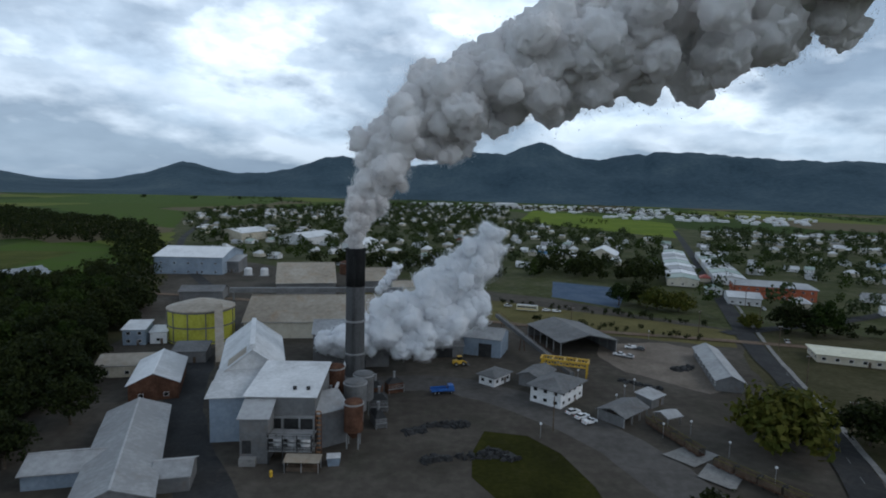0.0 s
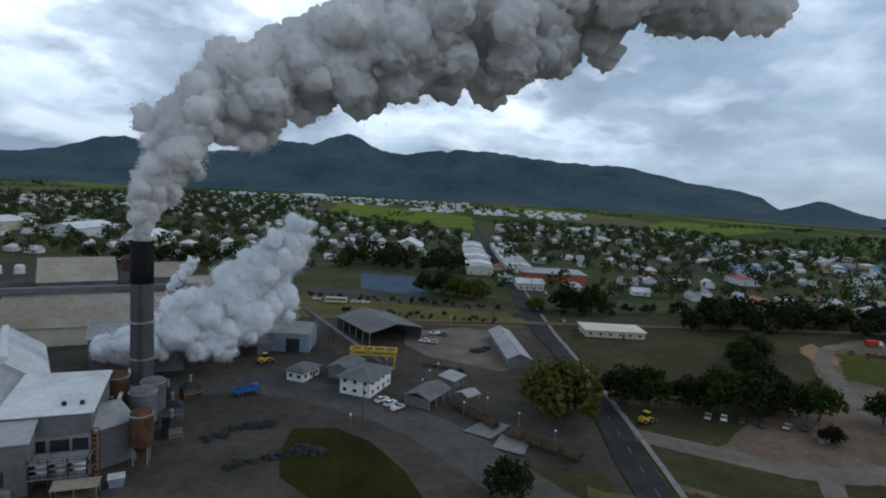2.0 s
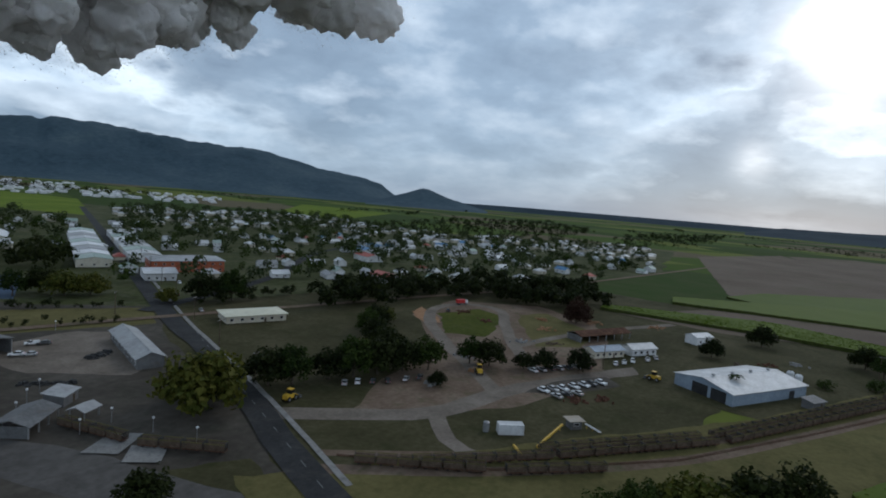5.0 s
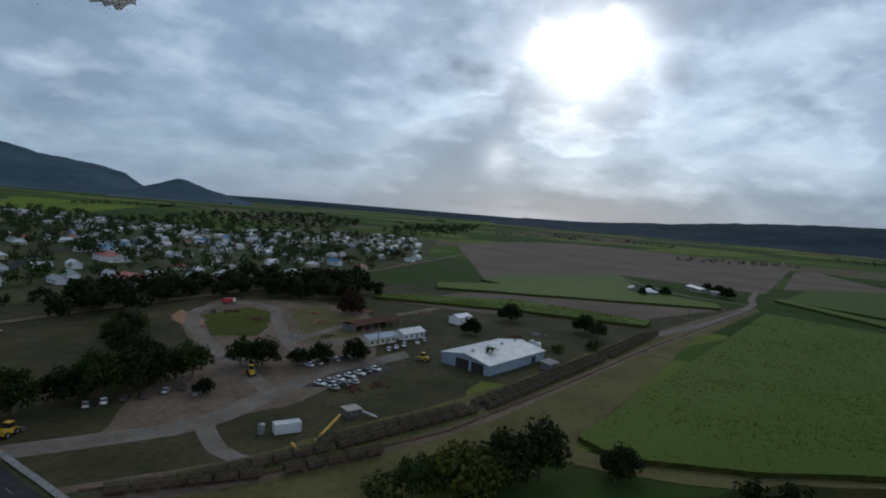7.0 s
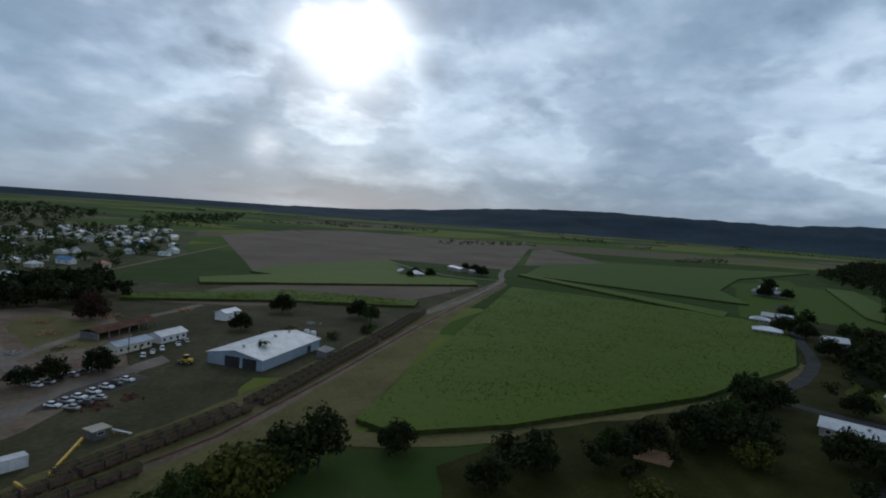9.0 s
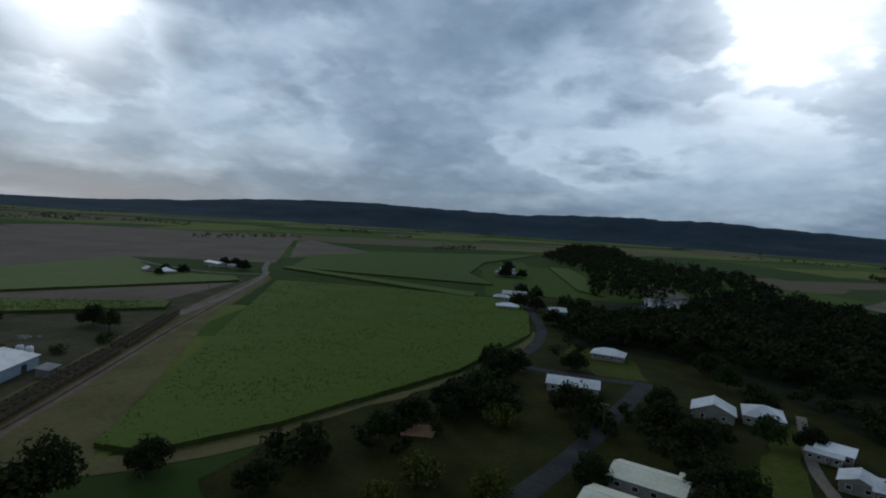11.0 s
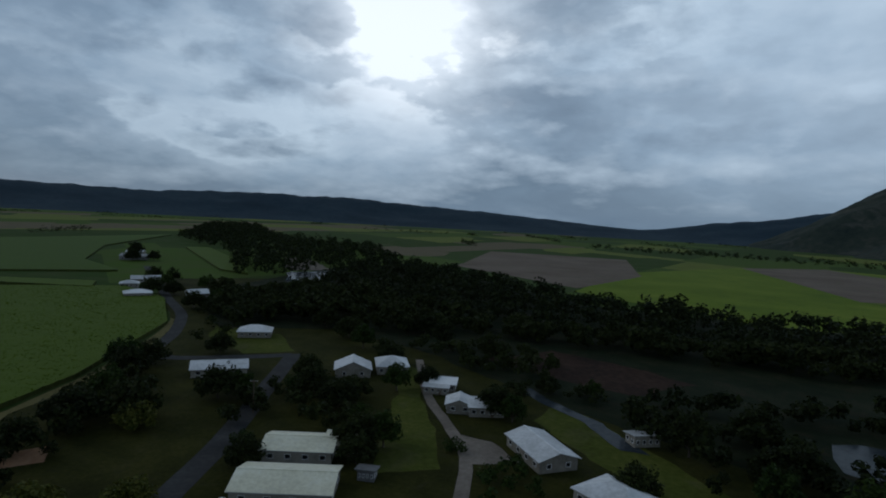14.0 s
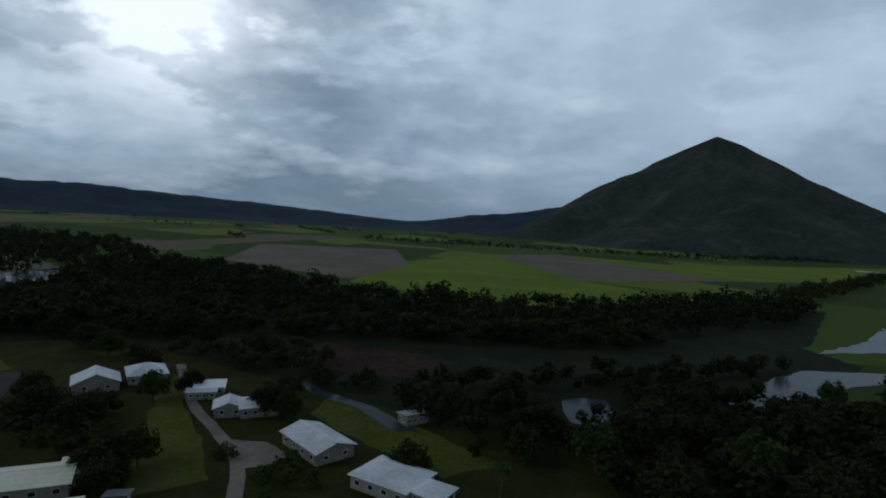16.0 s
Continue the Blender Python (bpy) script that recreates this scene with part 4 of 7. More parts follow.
# singled-out trees
plant(2, 85, 132, 1.7, 1.0), plant(0, 89, 137, 1.2)
for k, x, y, s in ((0, 110, 136, 1.1), (1, 116, 132, 1.0), (0, 128, 128, .95), (1, 135, 124, 1.1), (0, 144, 121, 1.2), (2, 150, 134, .9), (0, 153, 117, 1.1), (1, 161, 112, .95), (3, 158, 128, .9), (0, 183, 99, .95), (1, 180, 106, .8), (0, 168, 140, .9), (0, 174, 148, 1.0), (1, 182, 160, .9), (0, 194, 166, 1.0), (2, 206, 172, .8), (0, 150, 100, .45), (2, 118, 300, 1.3), (2, 128, 296, 1.2), (0, 112, 312, 1.2), (0, 164, 256, 1.3), (1, 176, 250, 1.3), (2, 148, 262, .8), (0, 52, 97, .75), (1, 100, 310, 1.0)):
    plant(k, x, y, s)
for k, x, y, s in ((4, 292, 106, 1.25), (0, 323, 20, 1.0), (0, 316, -22, .95), (1, 303, -28, .8), (5, 276, -24, 1.4), (0, 276, 36, .8), (0, 196, 82, .75), (0, 206, 72, .8), (0, 190, 88, .6), (6, 222, 21, .7), (5, 262, -7, 1.1),
                   (2, 118, 14, 1.15), (0, 128, 5, 1.1), (3, 132, -2, 1.0), (1, 112, 24, .75), (2, 124, 8, .9), (0, 140, -22, .7), (3, 136, -20, .6), (5, 110, 30, 1.5), (2, 122, 20, .7)):
    plant(k, x, y, s)
for k, x, y, s in ((0, 164, -150, 1.0), (0, 136, -92, .85), (1, 131, -78, .7), (2, 124, -116, .8), (0, 130, -120, 1.1), (0, 122, -146, 1.0), (1, 116, -150, .7), (0, 98, -164, .9), (0, 84, -156, .9), (1, 74, -180, .8), (0, 66, -190, .7),
                   (3, 54, -238, .9), (0, 98, -274, 1.0), (2, 104, -74, .8), (0, 126, -56, .7), (0, 63, -129, .95), (1, 58, -134, .8), (0, 36, -172, .9), (1, 30, -168, .7), (0, 160, -192, .8), (2, 92, -84, .7), (0, 84, -110, .7),
                   (0, 140, -110, 1.0), (1, 148, -128, .9), (5, 74, -150, 1.3), (5, 40, -140, 1.0), (5, 20, -158, 1.0), (6, -26, -120, 1.1), (0, 170, -166, .9), (0, 60, -122, .7), (5, 106, -166, 1.5), (0, 110, -180, .8), (0, 90, -212, .8),
                   (1, 112, -230, .9), (0, 128, -246, 1.0), (0, 150, -262, 1.0), (3, 80, -250, .9), (0, 118, -40, .7), (2, 100, -60, .6)):
    plant(k, x, y, s)
for k, x, y, s in ((0, -6, -132, .8), (0, 24, -204, .6), (1, 8, -206, .5), (0, -40, -184, 1.0), (3, -20, -164, .9), (0, -44, -157, 1.0), (0, -82, -164, 1.0), (0, -105, -180, .9), (1, -92, -130, 1.1), (0, -150, -164, 1.1), (0, -160, -152, 1.2),
                   (1, -54, -136, 1.0), (0, -70, -150, 1.1), (3, -120, -150, 1.1), (0, -110, -120, 1.1), (0, -64, -116, 1.1), (1, -36, -140, .8), (0, -130, -130, 1.2), (0, -180, -176, 1.1), (1, -168, -196, .8), (0, -90, -150, 1.0), (0, -96, -110, 1.2)):
    plant(k, x, y, s)


def grove(ring, gap, kinds, lo, hi, cap=400):
    xs, ys = [p[0] for p in ring], [p[1] for p in ring]
    y, made = min(ys), 0
    while y < max(ys):
        x = min(xs)
        while x < max(xs):
            px, py = x + rng.uniform(-.45, .45) * gap, y + rng.uniform(-.45, .45) * gap
            if inside(px, py, ring) and made < cap:
                plant(rng.choice(kinds), px, py, rng.uniform(lo, hi))
                made += 1
            x += gap
        y += gap


grove([(-84, 92), (-104, 112), (-108, 145), (-124, 190), (-138, 262), (-200, 330), (-240, 300), (-200, 200), (-150, 120), (-110, 80)], 10.5, [0, 0, 1, 3], 0.8, 1.25)


grove([(-84, 108), (-92, 100), (-112, 120), (-128, 165), (-140, 205), (-124, 200), (-112, 165), (-100, 150), (-88, 128)], 11.0, [0, 0, 3], 0.8, 1.15)


def woodland(name, ring, gap, size, material, label, leaves=90, seed=1):
    """A far wood: many crowns of leaf clumps, too far off to tell apart."""
    r = random.Random(seed)
    g = Geo()
    xs, ys = [p[0] for p in ring], [p[1] for p in ring]
    y = min(ys)
    while y < max(ys):
        x = min(xs)
        while x < max(xs):
            px, py = x + r.uniform(-.5, .5) * gap, y + r.uniform(-.5, .5) * gap
            if inside(px, py, ring):
                h = size * r.uniform(0.6, 1.3)
                for _ in range(5):
                    leaf_cloud(g, (px + r.uniform(-.3, .3) * h, py + r.uniform(-.3, .3) * h, h * r.uniform(0.35, 0.85)), h * 0.30, leaves // 5, h * 0.11, r)
            x += gap
        y += gap
    return solid(name, g, M[material], label, "woodland", kind="stuff")


woodland("river_woodland", [(277, -318), (196, -236), (150, -276), (110, -262), (62, -284), (0, -284), (-80, -276), (-150, -288), (-150, -310), (0, -310), (120, -332), (230, -380)], 9.5, 11, "leaf_dark", "dense dark trees on the river bank", 230, 9)
woodland("river_woodland", [(230, -380), (120, -332), (0, -310), (-150, -310), (-280, -372), (-380, -470), (-360, -520), (-130, -420), (20, -440), (60, -470), (120, -540), (240, -640), (300, -560)], 13, 13, "leaf_dark", "dense dark woodland along the river", 80, 2)
woodland("river_woodland", [(300, -560), (260, -640), (420, -900), (700, -1000), (1200, -1600), (1300, -1500), (800, -830), (540, -640), (420, -520), (320, -400), (280, -440)], 17, 14, "leaf_dark", "dark woodland winding up the river", 60, 3)
woodland("river_woodland", [(-360, -480), (-560, -640), (-980, -1010), (-1000, -1060), (-560, -700), (-370, -540)], 14, 13, "leaf_dark", "dark trees lining the far river", 60, 4)
woodland("west_woodland", [(-140, 262), (-250, 500), (-420, 780), (-900, 1100), (-1100, 1000), (-600, 560), (-330, 540), (-240, 400), (-230, 320)], 14, 13, "leaf_dark", "dark woodland beside the mill", 70, 5)
woodland("west_woodland", [(-240, 300), (-280, 330), (-330, 340), (-500, 460), (-500, 300), (-260, 160), (-160, 110), (-200, 200)], 12, 13, "leaf_dark", "dark woodland round a pond", 70, 6)

# ---- building kinds ----


def window(parent, x, y, z, w_, h, out_, pane="glass"):
    """A framed window on a wall; out_ is the way it faces, as (dx, dy)."""
    dx, dy = out_
    ax, ay = -dy, dx
    g = Geo()

    def bar(u0, v0, u1, v1, d0, d1, geo):
        a = [(x + ax * u + dx * d, y + ay * u + dy * d, z + v) for u, v, d in ((u0, v0, d0), (u1, v0, d0), (u1, v0, d1), (u0, v0, d1))]
        b = [(p[0], p[1], z + v1) for p in a]
        geo.hull8(a, b)
    f = 0.09
    bar(-w_ / 2, 0, -w_ / 2 + f, h, -0.02, 0.09, g), bar(w_ / 2 - f, 0, w_ / 2, h, -0.02, 0.09, g)
    bar(-w_ / 2 + f, 0, w_ / 2 - f, f, -0.02, 0.09, g), bar(-w_ / 2 + f, h - f, w_ / 2 - f, h, -0.02, 0.09, g)
    win = part("window", g, M["white_wall"], parent)
    p = Geo()
    bar(-w_ / 2 + f, f, w_ / 2 - f, h - f, 0.0, 0.03, p)
    part("pane", p, M[pane], win)


def roof_gable(L, W, H, rise_, over, t=0.18):
    g = Geo()
    for s in (-1, 1):
        y0, z0 = s * (W / 2 + over), H - rise_ * over / (W / 2)
        a = [(-L / 2 - over, y0, z0), (L / 2 + over, y0, z0), (L / 2 + over, 0, H + rise_), (-L / 2 - over, 0, H + rise_)]
        if s > 0:
            a = [a[1], a[0], a[3], a[2]]
        g.hull8(a, [(p[0], p[1], p[2] + t) for p in a])
    return g


def roof_hip(L, W, H, rise_, over):
    g = Geo()
    l, w_ = L / 2 + over, W / 2 + over
    k = max(l - w_, 0.2)
    b = [(-l, -w_, H), (l, -w_, H), (l, w_, H), (-l, w_, H)]
    low = [(p[0], p[1], H - 0.2) for p in b]
    r0, r1 = (-k, 0, H + rise_), (k, 0, H + rise_)
    g.poly([b[0], b[1], r1, r0]), g.poly([b[2], b[3], r0, r1]), g.poly([b[1], b[2], r1]), g.poly([b[3], b[0], r0])
    for i in range(4):
        g.poly([low[i], low[(i + 1) % 4], b[(i + 1) % 4], b[i]])
    g.poly(low[::-1])
    return g


def roof_slope(L, W, H, rise_, over, t=0.2):
    """One slope, low at the front."""
    l, w_ = L / 2 + over, W / 2 + over
    a = [(-l, -w_, H), (l, -w_, H), (l, w_, H + rise_), (-l, w_, H + rise_)]
    return Geo().hull8(a, [(p[0], p[1], p[2] + t) for p in a])


def building(name, m, L, W, H, rise_, wall, roof, label, category="building", form="gable", over=0.5, front=0, back=0, ends=0, storeys=1, door=True, group="", vents=0, bays=()):
    ob = thing(name, m, label, category, group)
    g = Geo().box(-L / 2, -W / 2, -0.05, L / 2, W / 2, H)
    if form == "gable":
        for s in (-1, 1):
            x0, x1 = s * L / 2, s * (L / 2 - 0.25)
            g.poly([(x0, -W / 2, H), (x0, W / 2, H), (x0, 0, H + rise_ - 0.05)][::s])
    elif form == "slope":
        g.hull8([(-L / 2, -W / 2, H), (L / 2, -W / 2, H), (L / 2, W / 2, H), (-L / 2, W / 2, H)], [(-L / 2, -W / 2, H + 0.02), (L / 2, -W / 2, H + 0.02), (L / 2, W / 2, H + rise_), (-L / 2, W / 2, H + rise_)])
    part("wall", g, M[wall], ob)
    shape = {"gable": roof_gable, "hip": roof_hip, "slope": roof_slope}[form]
    part("roof", shape(L, W, H, rise_, over), M[roof], ob)
    if form == "gable":
        part("ridge_cap", Geo().box(-L / 2 - over, -0.22, H + rise_ + 0.1, L / 2 + over, 0.22, H + rise_ + 0.24), M[roof], ob)
        for s in (-1, 1) if group != "town houses" else ():
            y = s * (W / 2 + over)
            z = H - rise_ * over / (W / 2)
            part("gutter", Geo().box(-L / 2 - over, min(y, y + s * 0.14), z - 0.02, L / 2 + over, max(y, y + s * 0.14), z + 0.14), M["steel"], ob)
    for f in range(storeys):
        z = H * f / storeys + min(1.0, H / storeys * 0.35)
        for k, side, length, far, axis in ((front, -1, L, W, 0), (back, 1, L, W, 0), (ends, -1, W, L, 1), (ends, 1, W, L, 1)):
            for i in range(k):
                u = (i + 0.5) / k * length - length / 2
                if axis == 0:
                    window(ob, u, side * far / 2, z, min(1.5, length / k * 0.5), min(1.25, H / storeys * 0.45), (0, side))
                else:
                    window(ob, side * far / 2, u, z, min(1.4, length / k * 0.5), min(1.25, H / storeys * 0.45), (side, 0))
    if door:
        part("door", Geo().box(L * 0.12, -W / 2 - 0.06, 0, L * 0.12 + 0.95, -W / 2 + 0.02, 2.05), M["timber"], ob)
    # Each bay is a dark slab on the uncut wall, painting indoor shade.
    for axis, u, w_, h in bays:
        if axis == "end":
            b = Geo().box(-L / 2 - 0.06, u - w_ / 2, 0, -L / 2 + 0.05, u + w_ / 2, h)
        else:
            b = Geo().box(u - w_ / 2, -W / 2 - 0.06, 0, u + w_ / 2, -W / 2 + 0.05, h)
        part("doorway", b, M["dark"], ob, "dark panel for a shaded doorway")
    for i in range(vents):
        x = (i + 0.5) / vents * L - L / 2
        part("roof_vent", Geo().lathe([(0.45, H + rise_ - 0.1), (0.45, H + rise_ + 0.5), (0.75, H + rise_ + 0.6), (0.6, H + rise_ + 1.0), (0.1, H + rise_ + 1.15)], 10, x, 0), M["steel"], ob)
    return ob


def open_shed(name, m, L, W, H, rise_, roof, label, bays=4, walls=True):
    """A roof on posts, closed at the back."""
    ob = thing(name, m, label, "shed")
    part("roof", roof_gable(L, W, H, rise_, 0.6), M[roof], ob)
    for i in range(bays + 1):
        for s in (-1, 1):
            x = -L / 2 + L * i / bays
            part("post", Geo().box(x - 0.14, s * W / 2 - 0.14, -0.05, x + 0.14, s * W / 2 + 0.14, H), M["steel"], ob)
    for i in range(bays + 1):
        x = -L / 2 + L * i / bays
        part("rafter", Geo().beam((x, -W / 2, H - 0.15), (x, 0, H + rise_ - 0.2), 0.2).beam((x, 0, H + rise_ - 0.2), (x, W / 2, H - 0.15), 0.2), M["steel"], ob)
    if walls:
        part("back_wall", Geo().box(-L / 2, W / 2 - 0.12, 0, L / 2, W / 2, H - 0.1), M["dark_roof"], ob)
        part("side_wall", Geo().box(-L / 2, -W / 2 + 0.2, 0, -L / 2 + 0.12, W / 2 - 0.2, H - 0.1), M["dark_roof"], ob)
    return ob


def rails(g, pts, h, gap=2.0):
    """A hand rail with posts along a line of points."""
    for p, q in zip(pts, pts[1:]):
        p, q = Vector(p), Vector(q)
        for z in (h, h * 0.5):
            g.beam(p + Vector((0, 0, z)), q + Vector((0, 0, z)), 0.07)
        for i in range(int((q - p).length / gap) + 1):
            c = p + (q - p).normalized() * i * gap
            g.beam(c, c + Vector((0, 0, h)), 0.07)


# ---- sugar mill ----
stack = thing("chimney", pose(-26.0, 165, 0), "tall sooty round mill chimney with black top", "chimney")
part("shaft", Geo().lathe([(3.5, -0.1), (3.4, 3), (3.0, 6), (2.85, 18), (2.8, 33)], 40), M["chimney"], stack, smooth=True)
part("soot_band", Geo().lathe([(2.82, 32.8), (2.85, 38), (2.95, 43.6), (3.05, 44.2), (2.5, 44.25), (2.4, 42)], 40), M["soot"], stack, "black sooty top", smooth=True)
for z in (12.0, 22.0):
    part("collar", Geo().lathe([(2.9, z), (3.15, z + 0.1), (3.15, z + 0.5), (2.9, z + 0.6)], 36), M["steel"], stack)
lad = Geo()
for s in (-0.25, 0.25):
    lad.beam((s, -3.2, 2), (s, -2.95, 42), 0.07)
for i in range(64):
    lad.beam((-0.25, -3.2 + i * 0.004, 2.4 + i * 0.6), (0.25, -3.2 + i * 0.004, 2.4 + i * 0.6), 0.05)
part("ladder", lad, M["dark"], stack)
part("plinth", Geo().lathe([(4.6, -0.1), (4.6, 1.6), (4.2, 2.0)], 32), M["concrete"], stack)

m, l = lay(-45.0, 125.0, -29.0, 125.5, 19)
mill = building("mill_house", m, l, 19, 13.2, 2.2, "grey_wall", "white_roof", "grey clad mill building with white iron roof", form="slope", over=0.6, door=False)
# Bays: black slabs for the shade inside, with no room behind them.
for u in (-6.0, -1.6, 2.6, 6.4):
    part("doorway", Geo().box(u - 1.7, -9.57, 0.2, u + 1.7, -9.4, 8.0), M["dark"], mill, "dark panel for a shaded machinery bay")
for u in (-7.8, -3.8, 0.5, 4.5, 7.8):
    part("column", Geo().box(u - 0.2, -10.0, 0, u + 0.2, -9.6, 8.4), M["steel"], mill)
part("lintel", Geo().box(-8.0, -10.1, 8.2, 8.0, -9.55, 8.8), M["steel"], mill)
for u in (2.6, 5.8):
    part("roof_vent", Geo().box(u - 0.4, -6.5, 13.4, u + 0.4, -5.9, 14.6), M["dark"], mill)
m, l = lay(-44.2, 118.6, -38.0, 119.0, 5.6)
tower = building("hopper_tower", m, l, 5.6, 10.4, 2.2, "grey_wall", "grey_roof", "tall grey clad hopper tower with sloping roof", form="slope", over=0.5, door=False)
# Tower opening as a black slab for its shade; the wall is whole.
part("doorway", Geo().box(-2.6, -2.87, 2.4, -0.6, -2.75, 5.4), M["dark"], tower, "dark panel for a shaded opening in the tower")
part("loading_dock", Geo().box(-3.0, -4.2, -0.05, 0.6, -2.82, 1.8), M["concrete"], tower)
m, l = lay(-55.0, 128.5, -46.0, 130.0, 6)
building("mill_annex", m, l, 6, 11.2, 1.6, "blue_wall", "white_roof", "blue-grey annex with white skillion roof", form="slope", over=0.9, door=False)
m, l = lay(-57.0, 138.0, -46.5, 140.0, 4)
building("mill_annex", m, l, 4, 12, 1.2, "grey_wall", "white_roof", "narrow annex with white skillion roof", form="slope", over=0.7, door=False)
m, l = lay(-28.4, 126.5, -22.4, 131, 13)
building("boiler_house", m, l, 13, 9.0, 2.4, "grey_wall", "grey_roof", "grey boiler house with curved eave", over=0.6, door=False)
m, l = lay(-42.5, 147, -53.5, 181, 16)
back_mill = building("milling_hall", m, l, 16, 12.5, 6.0, "white_wall", "white_roof", "long white gabled milling hall", over=0.7, door=False)
part("ridge_monitor", Geo().box(-l / 2 + 2, -0.7, 18.2, l / 2 - 2, 0.7, 19.4), M["white_roof"], back_mill)
part("roof_patch", Geo().hull8([(-l / 2 + 1, 6.4, 13.8), (-l / 2 + 7, 6.4, 13.8), (-l / 2 + 7, 1.6, 17.4), (-l / 2 + 1, 1.6, 17.4)], [(-l / 2 + 1, 6.4, 13.98), (-l / 2 + 7, 6.4, 13.98), (-l / 2 + 7, 1.6, 17.58), (-l / 2 + 1, 1.6, 17.58)]), M["tan_roof"], back_mill)
m, l = lay(-16, 186, -30, 190, 18)
building("boiler_hall", pose(-32, 196, 0, 0, 0, 8), 26, 16, 12, 3, "grey_wall", "grey_roof", "sooty grey boiler hall behind steam", door=False)

for x, y, r, h, mat_, lab in ((-20.4, 128.5, 2.3, 11.5, "rust", "tall rusty brown tank on legs"), (-22, 141, 3.0, 12.0, "dark_roof", "dark round dust collector"), (-21, 149, 2.8, 11.5, "dark_roof", "dark round dust collector"), (-29, 150, 2.6, 13, "rust", "tall rusty brown tank")):
    tank = thing("tank", pose(x, y, 0), lab, "tank", "mill tanks")
    part("shell", Geo().lathe([(0.5, 2.2), (r, 4.2), (r, h - 0.5), (r * 0.9, h), (0.3, h + 0.5)], 24), M[mat_], tank)
    part("rim", Geo().lathe([(r, h - 0.8), (r + 0.15, h - 0.75), (r + 0.15, h - 0.45), (r, h - 0.4)], 24), M["steel"], tank)
    for i in range(4):
        a = 0.78 + i * 1.571
        part("leg", Geo().box(r * 0.85 * math.cos(a) - 0.15, r * 0.85 * math.sin(a) - 0.15, -0.05, r * 0.85 * math.cos(a) + 0.15, r * 0.85 * math.sin(a) + 0.15, 4.4), M["steel"], tank)

duct = thing("flue_duct", Matrix(), "dark sooty flue duct leading into the chimney", "duct")
part("duct", Geo().beam((-31, 188, 7), (-25, 171, 6), 3.0, 3.4), M["dark"], duct)
part("fan_house", Geo().box(-31, 158, 0, -24, 164.5, 5.5), M["dark_roof"], duct)
part("riser", Geo().beam((-27.5, 161, 4), (-25, 167, 6.5), 2.2), M["dark"], duct)
for i, (x, y, w_, d_, h) in enumerate(((-19, 160, 4, 5, 4.0), (-17, 152, 5, 4, 3.2), (-29, 144, 4, 4, 6.0), (-16, 142, 3, 6, 2.6), (-14, 166, 5, 3, 3.0), (-33, 150, 3, 6, 9.0))):
    unit = thing("plant_unit", pose(x, y, 0, 0, 0, 7 * i), "sooty dark machinery housing by the chimney", "machinery", "boiler plant")
    part("housing", Geo().box(-w_ / 2, -d_ / 2, 0, w_ / 2, d_ / 2, h), M["dark_roof" if i % 2 else "rust"], unit)
    part("hood", Geo().hull8([(-w_ / 2, -d_ / 2, h), (w_ / 2, -d_ / 2, h), (w_ / 2, d_ / 2, h), (-w_ / 2, d_ / 2, h)], [(-w_ / 5, -d_ / 5, h + 1.4), (w_ / 5, -d_ / 5, h + 1.4), (w_ / 5, d_ / 5, h + 1.4), (-w_ / 5, d_ / 5, h + 1.4)]), M["dark"], unit)
    part("vent_pipe", Geo().lathe([(0.35, h + 1.0), (0.35, h + 3.2), (0.5, h + 3.4)], 10), M["steel"], unit)
    g = Geo()
    rails(g, [(-w_ / 2, -d_ / 2 - 0.6, 1.5), (w_ / 2, -d_ / 2 - 0.6, 1.5)], 1.1, 1.2)
    g.box(-w_ / 2, -d_ / 2 - 0.7, 1.4, w_ / 2, -d_ / 2, 1.5)
    for sx in (-w_ / 2 + .1, w_ / 2 - .1):
        g.beam((sx, -d_ / 2 - .6, 0), (sx, -d_ / 2 - .6, 1.5), 0.1)
    part("walkway", g, M["steel"], unit)
mast = thing("steam_pipe", Matrix(), "pale steam pipe on trestles beside the mill", "pipe")
part("pipe", Geo().beam((-27, 134, 8.5), (-30, 186, 9.5), 0.7), M["white_roof"], mast)
for y in (138, 150, 164, 178):
    part("trestle", Geo().beam((-27.3 - (y - 134) * 0.057, y, -0.05), (-27.3 - (y - 134) * 0.057, y, 8.6), 0.3), M["steel"], mast)

rack = thing("process_rack", pose(-33, 120.8, 0), "steel platform rack with pale process vessels", "platform")
for z in (3.2, 6.2):
    part("deck", Geo().box(-5, -2.5, z, 5, 2.5, z + 0.15), M["steel"], rack)
    g = Geo()
    rails(g, [(-5, -2.5, z + .1), (5, -2.5, z + .1), (5, 2.4, z + .1)], 1.1)
    part("railing", g, M["dark"], rack)
for x in (-4.8, -1.6, 1.6, 4.8):
    for y in (-2.3, 2.3):
        part("post", Geo().box(x - .12, y - .12, -0.05, x + .12, y + .12, 7), M["dark"], rack)
for x in (-3.2, 0.0, 3.0):
    part("vessel", Geo().lathe([(0.3, 3.3), (1.1, 3.6), (1.15, 5.4), (0.5, 5.9)], 16, x, 0), M["white_roof"], rack)
for z in (3.9, 5.0):
    part("pipe", Geo().beam((-5, -1.8, z), (5, -1.8, z), 0.3), M["steel"], rack)
elev = thing("bucket_elevator", pose(-27.4, 124.0, 0), "rusty orange inclined ladder elevator", "elevator")
for s in (-0.6, 0.6):
    part("rail", Geo().beam((s, -1.5, 0), (s - 0.8, 1.6, 9.5), 0.25, 0.4), M["rust"], elev)
